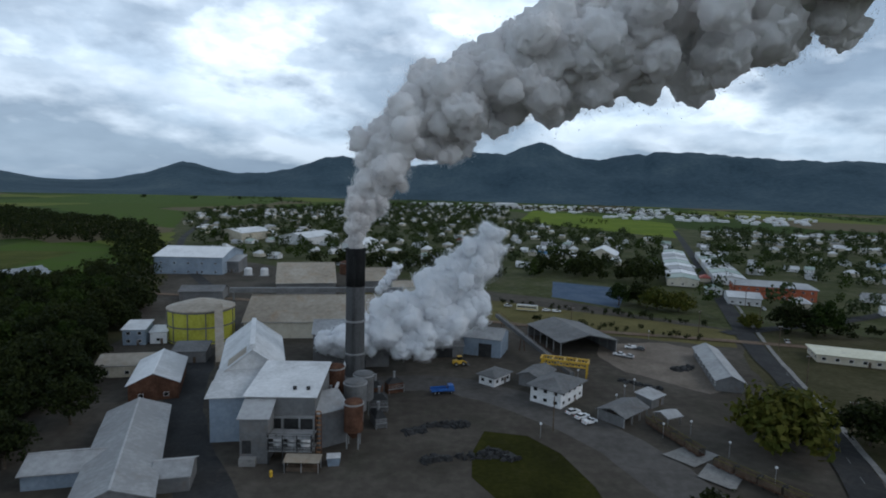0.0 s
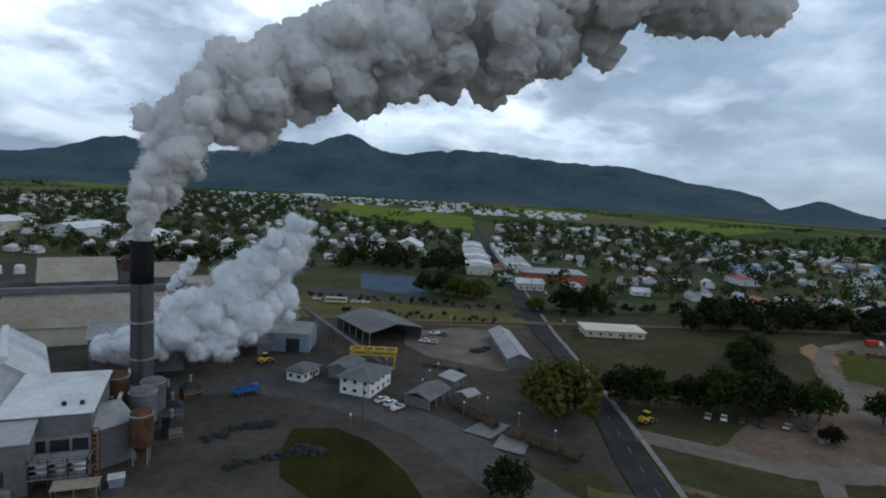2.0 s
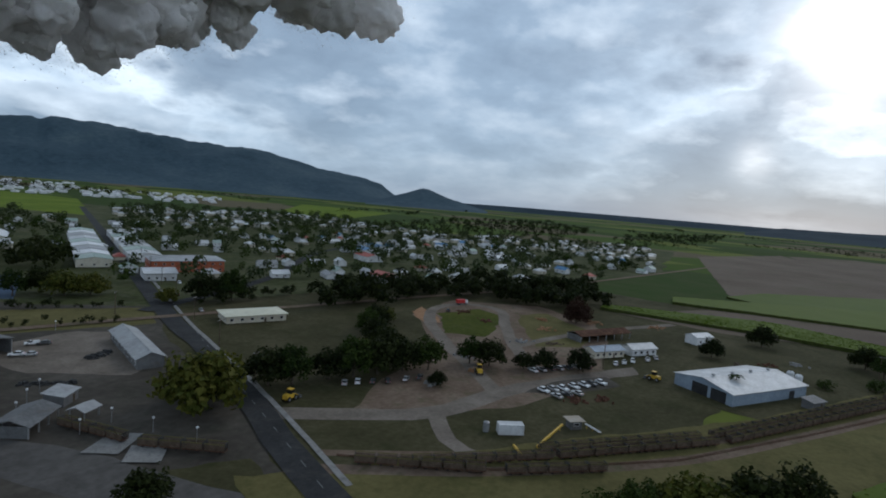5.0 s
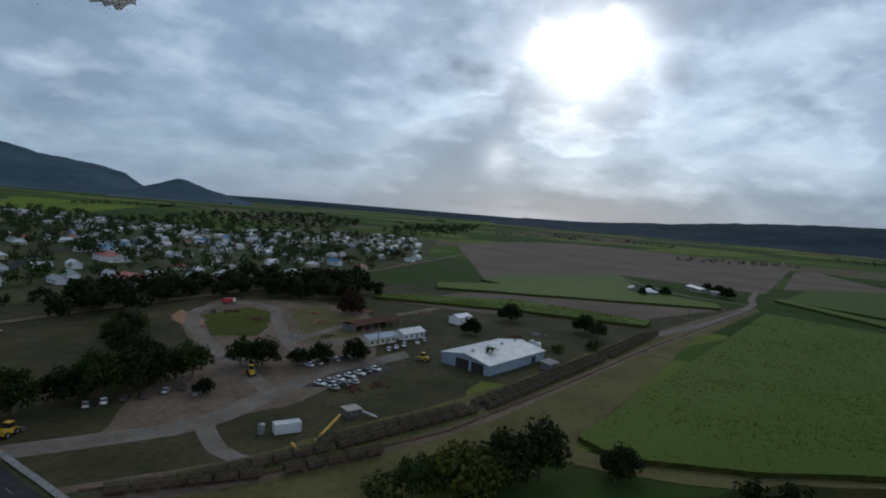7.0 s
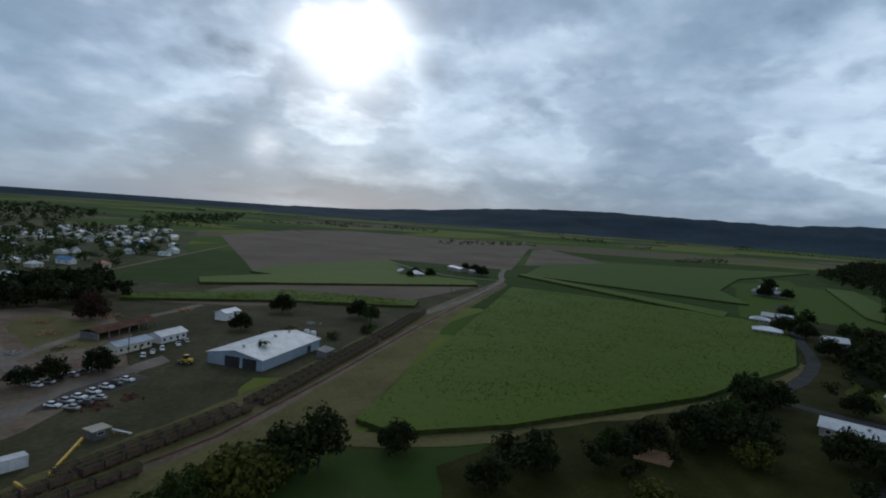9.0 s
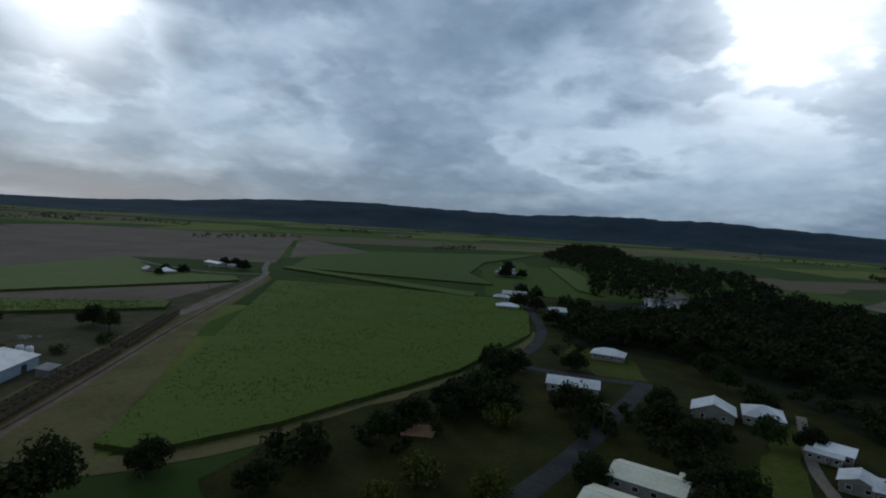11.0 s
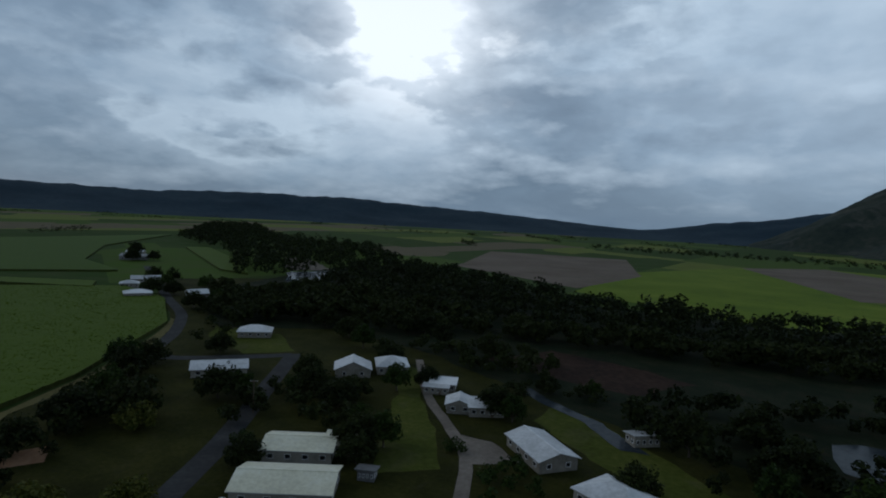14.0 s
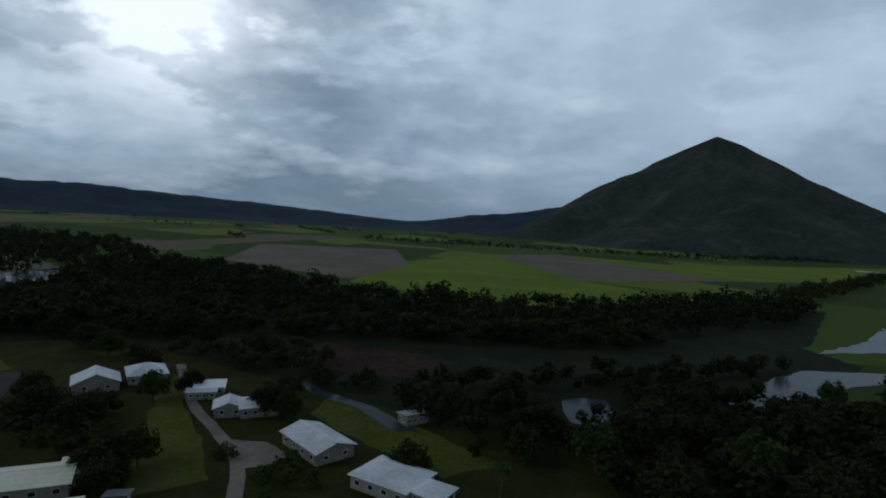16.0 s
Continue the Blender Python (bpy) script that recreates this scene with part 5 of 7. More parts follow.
for i in range(11):
    t = i / 10
    part("rung", Geo().beam((-0.6 - .8 * t, -1.5 + 3.1 * t, 9.5 * t + .2), (0.6 - .8 * t, -1.5 + 3.1 * t, 9.5 * t + .2), 0.3), M["orange_dirt"], elev)
canopy = thing("loading_canopy", pose(-29.6, 116.6, 0), "low tan canopy over a loading bench", "canopy")
part("roof", Geo().hull8([(-4, -1.6, 2.4), (4, -1.6, 2.4), (4, 1.6, 2.9), (-4, 1.6, 2.9)], [(-4, -1.6, 2.5), (4, -1.6, 2.5), (4, 1.6, 3.0), (-4, 1.6, 3.0)]), M["tan_roof"], canopy)
for x in (-3.7, 0, 3.7):
    for y in (-1.4, 1.4):
        part("post", Geo().box(x - .08, y - .08, -0.05, x + .08, y + .08, 2.7), M["steel"], canopy)
part("bench", Geo().box(-3.4, -0.8, 0, 3.4, 0.9, 0.9), M["timber"], canopy)
skip = thing("skip_bin", pose(-23.4, 119.6, 0, 0, 0, 10), "pale blue steel skip bin by the mill", "skip bin")
part("body", Geo().hull8([(-1.2, -1, 0), (1.2, -1, 0), (1.2, 1, 0), (-1.2, 1, 0)], [(-1.5, -1.2, 1.9), (1.5, -1.2, 1.9), (1.5, 1.2, 1.9), (-1.5, 1.2, 1.9)]), M["blue_wall"], skip)
part("lid", Geo().box(-1.55, -1.25, 1.92, 1.55, 1.25, 2.05), M["white_roof"], skip)
barrel = thing("bollard", pose(-35.6, 113.4, 0), "small bright yellow marker post", "bollard")
part("post", Geo().lathe([(0.35, -0.05), (0.35, 1.3), (0.2, 1.5)], 12), M["yellow"], barrel)

silo = thing("molasses_tank", pose(-97, 221, 0), "large yellow-green round storage tank with grey cone roof", "tank")
part("shell", Geo().lathe([(12.5, -0.1), (12.5, 13.0)], 48), M["silo"], silo)
part("roof", Geo().lathe([(12.9, 12.8), (12.9, 13.2), (6, 15.2), (0.5, 16.4)], 48), M["tan_roof"], silo, "weathered grey cone roof")
for z in (0.6, 6.3, 12.2):
    part("hoop", Geo().lathe([(12.5, z), (12.75, z + 0.05), (12.75, z + 0.5), (12.5, z + 0.55)], 48), M["dark_roof"], silo)
for i in range(12):
    a = i * math.pi / 6
    c, s = math.cos(a), math.sin(a)
    part("rib", Geo().beam((12.6 * c, 12.6 * s, 0), (12.6 * c, 12.6 * s, 12.9), 0.35), M["dark_roof"], silo)
lift = thing("conveyor_gallery", pose(0, 0, 0), "tall pale enclosed conveyor leaning on the tank", "conveyor")
part("gallery", Geo().beam((-75.5, 186, 0.5), (-86.5, 212, 15.0), 3.0, 2.6), M["tan_roof"], lift)
for t in (0.35, 0.7):
    p = Vector((-75.5, 186, 0.5)).lerp(Vector((-86.5, 212, 15.0)), t)
    part("trestle", Geo().beam((p.x - 1.2, p.y, -0.05), (p.x - .6, p.y, p.z), 0.3).beam((p.x + 1.2, p.y, -0.05), (p.x + .6, p.y, p.z), 0.3), M["steel"], lift)

m, l = lay(-80, 221, -28, 227, 38)
building("sugar_shed", m, l, 38, 7.0, 7.5, "cream_wall", "tan_roof", "huge bulk sugar shed with stained tan roof", over=0.8, door=False)
gal = thing("conveyor_gallery", Matrix(), "long dark conveyor gallery along a shed ridge", "conveyor")
part("gallery", Geo().beam((-92, 238, 16.6), (-18, 250, 16.6), 2.2, 2.0), M["dark_roof"], gal)
for t in (0.02, 0.3, 0.65, 0.98):
    p = Vector((-92, 238, 16)).lerp(Vector((-18, 250, 16)), t)
    part("trestle", Geo().beam((p.x, p.y, 14.0 if 0.1 < t < 0.9 else 0), (p.x, p.y, 16), 0.6), M["dark_roof"], gal)

# sheds beside the mill
m, l = lay(-53.0, 98, -71.0, 141, 13.5)
building("long_shed", m, l, 13.5, 4.0, 2.6, "grey_wall", "grey_roof", "long grey gabled shed with weathered roof", over=0.5, front=6, door=False)
building("shed_wing", pose(-76, 112, 0, 0, 0, 14), 17, 10, 3.4, 2.0, "blue_wall", "grey_roof", "blue-grey cross wing of a shed", over=0.5, door=False)
building("shed_wing", pose(-54.5, 110, 0, 0, 0, 14), 7, 8, 3.4, 1.6, "grey_wall", "grey_roof", "small cross wing of a shed", over=0.4, door=False)
m, l = lay(-75.6, 156, -84, 179, 13)
building("white_shed", m, l, 13, 5.0, 3.0, "rust", "white_roof", "white-roofed gabled shed with rusty red end", over=0.5, ends=2, door=False)
building("tan_shed", pose(-101, 178, 0, 0, 0, 12), 18, 12, 4.0, 2.0, "cream_wall", "tan_roof", "low tan-roofed shed under trees", front=3)
building("small_white_building", pose(-118, 212, 0, 0, 0, 10), 8, 9, 6.0, 1.6, "blue_wall", "white_roof", "small white two-storey building", form="slope", front=2, storeys=2)
building("small_white_building", pose(-110, 214, 0, 0, 0, 10), 6, 7, 4.5, 1.0, "white_wall", "white_roof", "small white annex building", form="slope", front=1)
building("small_grey_shed", pose(-88, 192, 0, 0, 0, 10), 11, 8, 4.0, 1.5, "grey_wall", "dark_roof", "small dark-roofed shed beside trees", form="slope")
m, l = lay(-198, 378, -152, 380, 46)
building("workshop", m, l, 46, 12, 5, "blue_wall", "white_roof", "large white-roofed blue-grey workshop", over=0.8, ends=3, front=5, storeys=2)
building("workshop_annex", pose(-152, 400, 0, 0, 0, 3), 14, 20, 8, 2.5, "grey_wall", "grey_roof", "lower grey workshop annex", form="slope", front=3)
m, l = lay(-94, 312, -62, 320, 42)
building("gable_shed", m, l, 42, 7, 9, "grey_wall", "tan_roof", "tall gabled shed with patched tan roof", over=0.6, door=False)
building("gable_shed", pose(-44, 342, 0, 0, 0, 12), 24, 24, 7, 6, "grey_wall", "tan_roof", "gabled shed with weathered tan roof", over=0.6, door=False)
building("gable_shed", pose(-130, 300, 0, 0, 0, 10), 22, 14, 5, 2, "grey_wall", "dark_roof", "low dark-roofed store shed", door=False)
building("gable_shed", pose(-20, 330, 0, 0, 0, 12), 20, 16, 5, 2.5, "cream_wall", "tan_roof", "low tan-roofed store shed", door=False)
for i in range(6):
    t = thing("tank_wagon", pose(-134 + i * 11, 380 + i * 0.6, 0), "small white storage tank on a plinth", "tank", "white tanks")
    part("shell", Geo().lathe([(2.6, 0.4), (2.6, 4.6), (1.8, 5.4), (0.2, 5.7)], 18), M["white_wall"], t)
    part("plinth", Geo().box(-3, -3, -0.05, 3, 3, 0.45), M["concrete"], t)
t = thing("rusty_tank", pose(-66, 402, 0), "round rusty brown storage tank", "tank")
part("shell", Geo().lathe([(9, -0.1), (9, 8), (4, 10), (0.3, 10.6)], 30), M["rust"], t)
part("rim", Geo().lathe([(9, 7.7), (9.25, 7.75), (9.25, 8.1), (9, 8.15)], 30), M["dark_roof"], t)

# ---- yard ----
building("yard_shed", pose(17, 212, 0, 0, 0, -18), 16, 14, 7, 2.5, "blue_wall", "grey_roof", "sooty blue-grey transfer shed", door=False, bays=(("front", 2.0, 5.0, 5.0),))
building("yard_shed", pose(-4, 208, 0, 0, 0, 5), 24, 12, 4.5, 2.2, "grey_wall", "dark_roof", "low dark shed under the steam", door=False, bays=(("front", 5.0, 6.0, 3.4), ("front", -6.0, 5.0, 3.4)))
building("yard_shed", pose(4, 232, 0, 0, 0, -10), 30, 14, 6, 3, "grey_wall", "dark_roof", "dark weathered crusher shed", door=False)
m, l = lay(38, 237, 46, 208, 24)
open_shed("machinery_shed", m, l, 24, 5.2, 2.6, "dark_roof", "dark green-grey open machinery shed", 5)
inc = thing("inclined_conveyor", Matrix(), "dark inclined belt conveyor crossing the yard", "conveyor")
part("truss", Geo().beam((24, 236, 9), (44, 180, 2.2), 1.6, 1.4), M["dark_roof"], inc)
g = Geo()
for s in (-0.9, 0.9):
    g.beam((24 + s, 236, 10.6), (44 + s, 180, 3.8), 0.1)
part("handrail", g, M["rust"], inc)
for t in (0.1, 0.4, 0.7, 0.97):
    p = Vector((24, 236, 9)).lerp(Vector((44, 180, 2.2)), t)
    part("trestle", Geo().beam((p.x - 1, p.y, -0.05), (p.x - .4, p.y, p.z), 0.25).beam((p.x + 1, p.y, -0.05), (p.x + .4, p.y, p.z), 0.25), M["rust"], inc)
m, l = lay(35, 155, 44, 166, 10)
office = building("mill_office", m, l, 10, 5.2, 1.9, "white_wall", "dark_roof", "white two-storey mill office with grey hip roof", form="hip", over=1.2, front=4, back=4, ends=3, storeys=2)
building("office_annex", pose(32, 178, 0, 0, 0, 55), 12, 7, 3.6, 1.2, "grey_wall", "dark_roof", "low dark-roofed office annex", over=0.5, front=3)
building("gatehouse", pose(18, 177, 0, 0, 0, 50), 9, 6, 3.2, 1.2, "white_wall", "dark_roof", "small white weighbridge office with dark roof", form="hip", over=0.8, front=3, ends=2)
m, l = lay(49.5, 143, 58.5, 151, 8)
open_shed("carport", m, l, 8, 3.0, 1.4, "dark_roof", "dark-roofed open timber carport", 3)
open_shed("kiosk", pose(63, 147.5, 0, 0, 0, 25), 4.6, 4.2, 2.6, 0.8, "grey_roof", "small pale-roofed open shelter", 1, False)
building("yard_store", pose(63, 161, 0, 0, 0, 40), 7, 5, 2.8, 0.8, "grey_wall", "grey_roof", "small grey-roofed yard store", form="slope")
m, l = lay(97, 172, 107, 211, 8)
building("workers_barracks", m, l, 8, 3.6, 1.8, "grey_wall", "grey_roof", "long grey barracks with patched rusty roof", over=0.6, front=8, back=8)
gantry = thing("loading_gantry", pose(43, 187, 0, 0, 0, -18), "yellow steel lattice loading gantry", "gantry")
for s in (-2.2, 2.2):
    part("girder", Geo().beam((-8, s, 5.2), (8, s, 5.2), 0.45).beam((-8, s, 3.6), (8, s, 3.6), 0.4), M["yellow"], gantry)
    for i in range(8):
        x = -8 + 2 * i
        part("brace", Geo().beam((x, s, 3.6), (x + 1, s, 5.2), 0.25).beam((x + 1, s, 5.2), (x + 2, s, 3.6), 0.25), M["yellow"], gantry)
    for x in (-7.5, 7.5):
        part("leg", Geo().beam((x, s, -0.05), (x, s, 5.2), 0.5), M["yellow"], gantry)
for x in (-8, -4, 0, 4, 8):
    part("cross_beam", Geo().beam((x, -2.2, 5.2), (x, 2.2, 5.2), 0.4), M["yellow"], gantry)

for i, (x, y, L, W, a, h) in enumerate(((2, 142, 12, 3, 5, 1.6), (5, 124, 18, 2.6, 14, 1.8), (15, 126, 8, 2.5, -40, 1.5), (-6, 138, 6, 3, 20, 1.2), (66, 178, 14, 3, -35, 1.2), (88, 196, 9, 4, 20, 1.4))):
    g = Geo()
    r = random.Random(i)
    for _ in range(44):
        px, py = r.uniform(-L / 2, L / 2), r.uniform(-W / 2, W / 2)
        z = h * (1 - abs(py) / W * 1.4) * r.uniform(0.4, 1.0)
        s, w_ = r.uniform(0.5, 1.8), r.uniform(0.3, 0.9)
        k, d = r.uniform(0, 3.1), Vector((0, 0, 1))
        c, sn = math.cos(k), math.sin(k)
        g.hull8([(px + c * s, py + sn * s, -0.05), (px - sn * w_, py + c * w_, -0.05), (px - c * s, py - sn * s, -0.05), (px + sn * w_, py - c * w_, -0.05)],
                [(px + c * s * .7, py + sn * s * .7, z), (px - sn * w_ * .7, py + c * w_ * .7, z * .8), (px - c * s * .8, py - sn * s * .8, z * .9), (px + sn * w_ * .7, py - c * w_ * .7, z)])
    solid("scrap_heap", g, M["dark"], "low dark heap of scrap machinery", "scrap heap", kind="stuff", m=pose(x, y, 0, 0, 0, a))
for a, b in (((54, 128), (66, 134)), ((58, 118), (66, 124))):
    patch("ground_slab", [(a[0], a[1]), (a[0] + 5, a[1] - 6), (b[0] + 2, b[1] - 6), (b[0] - 3, b[1])], M["concrete"], "cracked pale concrete slab", edge=0.5)

# ---- vehicles and small things ----


def wheel(parent, x, y, r, w_):
    t = Geo()
    prof = [(r * 0.55, -w_ / 2), (r, -w_ / 2), (r, w_ / 2), (r * 0.55, w_ / 2)]
    k = 14
    for rr, o in prof:
        t.v += [(x + rr * math.cos(i * 6.2832 / k), y + o, r + rr * math.sin(i * 6.2832 / k)) for i in range(k)]
    for j in range(3):
        t.f += [(j * k + i, j * k + (i + 1) % k, (j + 1) * k + (i + 1) % k, (j + 1) * k + i) for i in range(k)]
    tyre = part("wheel", t, M["rubber"], parent)
    d = Geo()
    for o in (-w_ * 0.45, w_ * 0.45):
        d.poly([(x + r * 0.56 * math.cos(i * 6.2832 / k), y + o, r + r * 0.56 * math.sin(i * 6.2832 / k)) for i in range(k)])
    part("rim", d, M["steel"], tyre)


def car(paint, label, tray=False):
    ob = thing("car" if not tray else "utility_truck", Matrix(), label, "car" if not tray else "pickup")
    b = Geo()
    b.hull8([(-2.2, -.86, .3), (2.2, -.86, .3), (2.2, .86, .3), (-2.2, .86, .3)], [(-2.15, -.88, .62), (2.2, -.88, .62), (2.2, .88, .62), (-2.15, .88, .62)])
    b.hull8([(-2.15, -.88, .62), (2.2, -.88, .62), (2.2, .88, .62), (-2.15, .88, .62)], [(-2.05, -.80, .95), (2.1, -.80, .84), (2.1, .80, .84), (-2.05, .80, .95)])
    part("body", b, M[paint], ob)
    x0, x1 = (-1.7, 0.85) if not tray else (-0.2, 1.3)
    part("cabin_glass", Geo().hull8([(x0, -.78, .9), (x1, -.78, .9), (x1, .78, .9), (x0, .78, .9)], [(x0 + .4, -.64, 1.42), (x1 - .7, -.64, 1.42), (x1 - .7, .64, 1.42), (x0 + .4, .64, 1.42)]), M["glass"], ob)
    part("roof_panel", Geo().hull8([(x0 + .38, -.66, 1.42), (x1 - .66, -.66, 1.42), (x1 - .66, .66, 1.42), (x0 + .38, .66, 1.42)], [(x0 + .5, -.58, 1.5), (x1 - .8, -.58, 1.5), (x1 - .8, .58, 1.5), (x0 + .5, .58, 1.5)]), M[paint], ob)
    for s in (-1, 1):
        part("headlight", Geo().box(2.12, s * .6 - .16, .62, 2.22, s * .6 + .16, .78), M["car_silver"], ob)
        part("tail_light", Geo().box(-2.2, s * .65 - .14, .66, -2.1, s * .65 + .14, .86), M["red"], ob)
    if tray:
        for s in (-1, 1):
            part("tray_side", Geo().box(-2.2, s * .86 - .04, .9, -.25, s * .86 + .04, 1.25), M[paint], ob)
        part("tailgate", Geo().box(-2.24, -.82, .9, -2.16, .82, 1.25), M[paint], ob)
    for x in (-1.35, 1.4):
        for s in (-.8, .8):
            wheel(ob, x, s, 0.33, 0.22)
    return ob


CARS = [car("car_white", "white sedan parked in the open"), car("car_silver", "silver sedan parked on gravel"), car("car_dark", "dark sedan parked on gravel"), car("car_white", "white utility truck parked in the open", True)]
for ob, (x, y, a) in zip(CARS, ((38, 152, 30), (72, 208, 150), (80, 219, 160), (41, 145.5, 30))):
    ob.matrix_basis = pose(x, y, 0.15, 0, 0, a)
for k, x, y, a in ((0, 39.7, 148.6, 30), (0, 69, 210, 150), (3, 77, 220.5, 160), (0, 55, 287.5, -10), (3, 60, 286, -10), (0, 36, 297, -10),
                   (0, 172, 71.5, 250), (1, 175.5, 69.5, 250), (0, 179, 67.5, 250), (0, 184, 65.5, 250), (0, 188.5, 63.5, 250), (2, 192, 62, 250), (0, 196, 60, 250),
                   (1, 170, 66, 75), (2, 174, 64, 75), (1, 178, 62, 75),
                   (0, 190, 84, 70), (1, 193.5, 82, 70), (2, 197, 80, 70), (1, 200.5, 78, 70), (2, 204, 76, 70), (1, 207.5, 74, 70), (2, 211, 71, 70),
                   (0, 226, 64, 20), (3, 231, 62, 20), (0, 236, 60, 200), (3, 244, 56, 20), (1, 250, 54, 20), (0, 132, 119, 40), (1, 128, 121, 40), (2, 136, 116, 40), (2, 140, 113, 40), (1, 146, 110, 30), (2, 151, 108, 30),
                   (0, 150, -171, 30), (3, 200, 345, 70), (0, 186, 322, 70), (0, 180, 306, 250), (2, 160, 274, 70), (1, 153, 264, 250), (0, 76, -92, 70), (2, 254, 166, 40), (1, 150, 236, 70),
                   (0, 560, -108, 20), (1, 590, -140, 20)):
    copy_thing(CARS[k], pose(x, y, 0.3, 0, 0, a + rng.uniform(-6, 6)))


def truck(name, m, paint, label, bed, boxed=False):
    ob = thing(name, m, label, "truck")
    part("chassis", Geo().box(-3.6, -.9, .7, 3.4, .9, .95), M["dark"], ob)
    part("cab", Geo().hull8([(1.7, -1.15, .8), (3.5, -1.15, .8), (3.5, 1.15, .8), (1.7, 1.15, .8)], [(1.7, -1.1, 2.7), (3.2, -1.1, 2.7), (3.2, 1.1, 2.7), (1.7, 1.1, 2.7)]), M[paint], ob)
    part("windscreen", Geo().hull8([(3.38, -.95, 1.75), (3.46, -.95, 1.75), (3.46, .95, 1.75), (3.38, .95, 1.75)], [(3.24, -.9, 2.5), (3.3, -.9, 2.5), (3.3, .9, 2.5), (3.24, .9, 2.5)]), M["glass"], ob)
    if boxed:
        part("box_body", Geo().box(-3.7, -1.2, .98, 1.5, 1.2, 3.0), M[bed], ob)
    else:
        part("tray", Geo().box(-3.7, -1.2, .98, 1.5, 1.2, 1.15), M[bed], ob)
        for s in (-1.2, 1.12):
            part("tray_side", Geo().box(-3.7, s, 1.15, 1.5, s + .08, 1.9), M[bed], ob)
    for x in (-2.6, -1.5, 2.5):
        for s in (-1, 1):
            wheel(ob, x, s, 0.5, 0.32)
    return ob


truck("tip_truck", pose(1, 165, 0.2, 0, 0, 15), "blue", "blue flat-tray truck in the mill yard", "blue")
truck("box_truck", pose(279, 173, 0.2, 0, 0, -25), "car_white", "red box truck with white cab on gravel", "red", True)
bus = thing("bus", pose(45, 288, 0.25, 0, 0, -16), "long cream and yellow bus parked on grass", "bus")
part("body", Geo().hull8([(-5.5, -1.25, .4), (5.5, -1.25, .4), (5.5, 1.25, .4), (-5.5, 1.25, .4)], [(-5.45, -1.2, 2.9), (5.4, -1.2, 2.9), (5.4, 1.2, 2.9), (-5.45, 1.2, 2.9)]), M["cream_roof"], bus)
part("roof_panel", Geo().box(-5.3, -1.1, 2.92, 5.2, 1.1, 3.05), M["white_roof"], bus)
for s in (-1, 1):
    part("stripe", Geo().box(-5.48, s * 1.27 - .02, .9, 5.46, s * 1.27 + .02, 1.2), M["yellow"], bus)
    for i in range(7):
        part("window", Geo().box(-4.9 + i * 1.42, s * 1.24 - .03, 1.6, -3.7 + i * 1.42, s * 1.24 + .03, 2.45), M["glass"], bus)
for x in (-3.4, 3.6):
    for s in (-1.05, 1.05):
        wheel(bus, x, s, 0.5, 0.3)


def loader(m, label):
    ob = thing("wheel_loader", m, label, "loader")
    part("body", Geo().hull8([(-2.6, -.9, .8), (.6, -.9, .8), (.6, .9, .8), (-2.6, .9, .8)], [(-2.5, -.85, 2.0), (.4, -.85, 2.1), (.4, .85, 2.1), (-2.5, .85, 2.0)]), M["yellow"], ob)
    part("cab", Geo().box(-.9, -.75, 2.05, .5, .75, 3.3), M["glass"], ob)
    part("cab_roof", Geo().box(-1.0, -.85, 3.32, .6, .85, 3.45), M["yellow"], ob)
    for s in (-.6, .6):
        part("boom", Geo().beam((.4, s, 1.9), (2.6, s, .9), 0.28), M["yellow"], ob)
    part("bucket", Geo().hull8([(2.5, -1.3, .1), (3.6, -1.3, .1), (3.6, 1.3, .1), (2.5, 1.3, .1)], [(2.5, -1.3, 1.2), (2.8, -1.3, 1.2), (2.8, 1.3, 1.2), (2.5, 1.3, 1.2)]), M["dark_roof"], ob)
    for x in (-1.8, 1.0):
        for s in (-1, 1):
            wheel(ob, x, s, 0.75, 0.5)


loader(pose(7, 193, 0.15, 0, 0, 20), "yellow wheel loader beside a dark shed")
loader(pose(107, 122, 0.2, 0, 0, 10), "small yellow loader on the depot verge")
loader(pose(217, 47, 0.2, 0, 0, 80), "dirty orange loader near the white shed")
loader(pose(172, 97, 0.2, 0, 0, 40), "weathered yellow machine beside the track")


# cane bins, wire cages on wheels that stand in trains
def cane_bin(label):
    ob = thing("cane_bin", Matrix(), label, "rail wagon", "cane bin train")
    part("floor", Geo().box(-2.3, -.95, .55, 2.3, .95, .7), M["rust"], ob)
    for s in (-1, 1):
        g = Geo()
        for i in range(8):
            x = -2.25 + i * 4.5 / 7
            g.beam((x, s * .93, .7), (x, s * 1.0, 2.3), 0.09)
        for z in (1.05, 1.45, 1.85):
            g.beam((-2.28, s * .96, z), (2.28, s * .96, z), 0.16, 0.22)
        part("mesh_side", g, M["timber"], ob)
        part("top_rail", Geo().beam((-2.32, s * 1.0, 2.32), (2.32, s * 1.0, 2.32), 0.16), M["dry_grass"], ob)
    for x in (-2.28, 2.28):
        g = Geo()
        for i in range(5):
            g.beam((x, -.9 + i * .45, .7), (x, -.95 + i * .475, 2.3), 0.09)
        g.beam((x, -1, 2.3), (x, 1, 2.3), 0.14)
        part("mesh_end", g, M["dark"], ob)
    for x in (-1.3, 1.3):
        part("wheel_set", Geo().beam((x, -.6, .32), (x, .6, .32), 0.55), M["dark"], ob)
    return ob


BIN = cane_bin("empty rust-brown wire cane bin on rails")
first = True
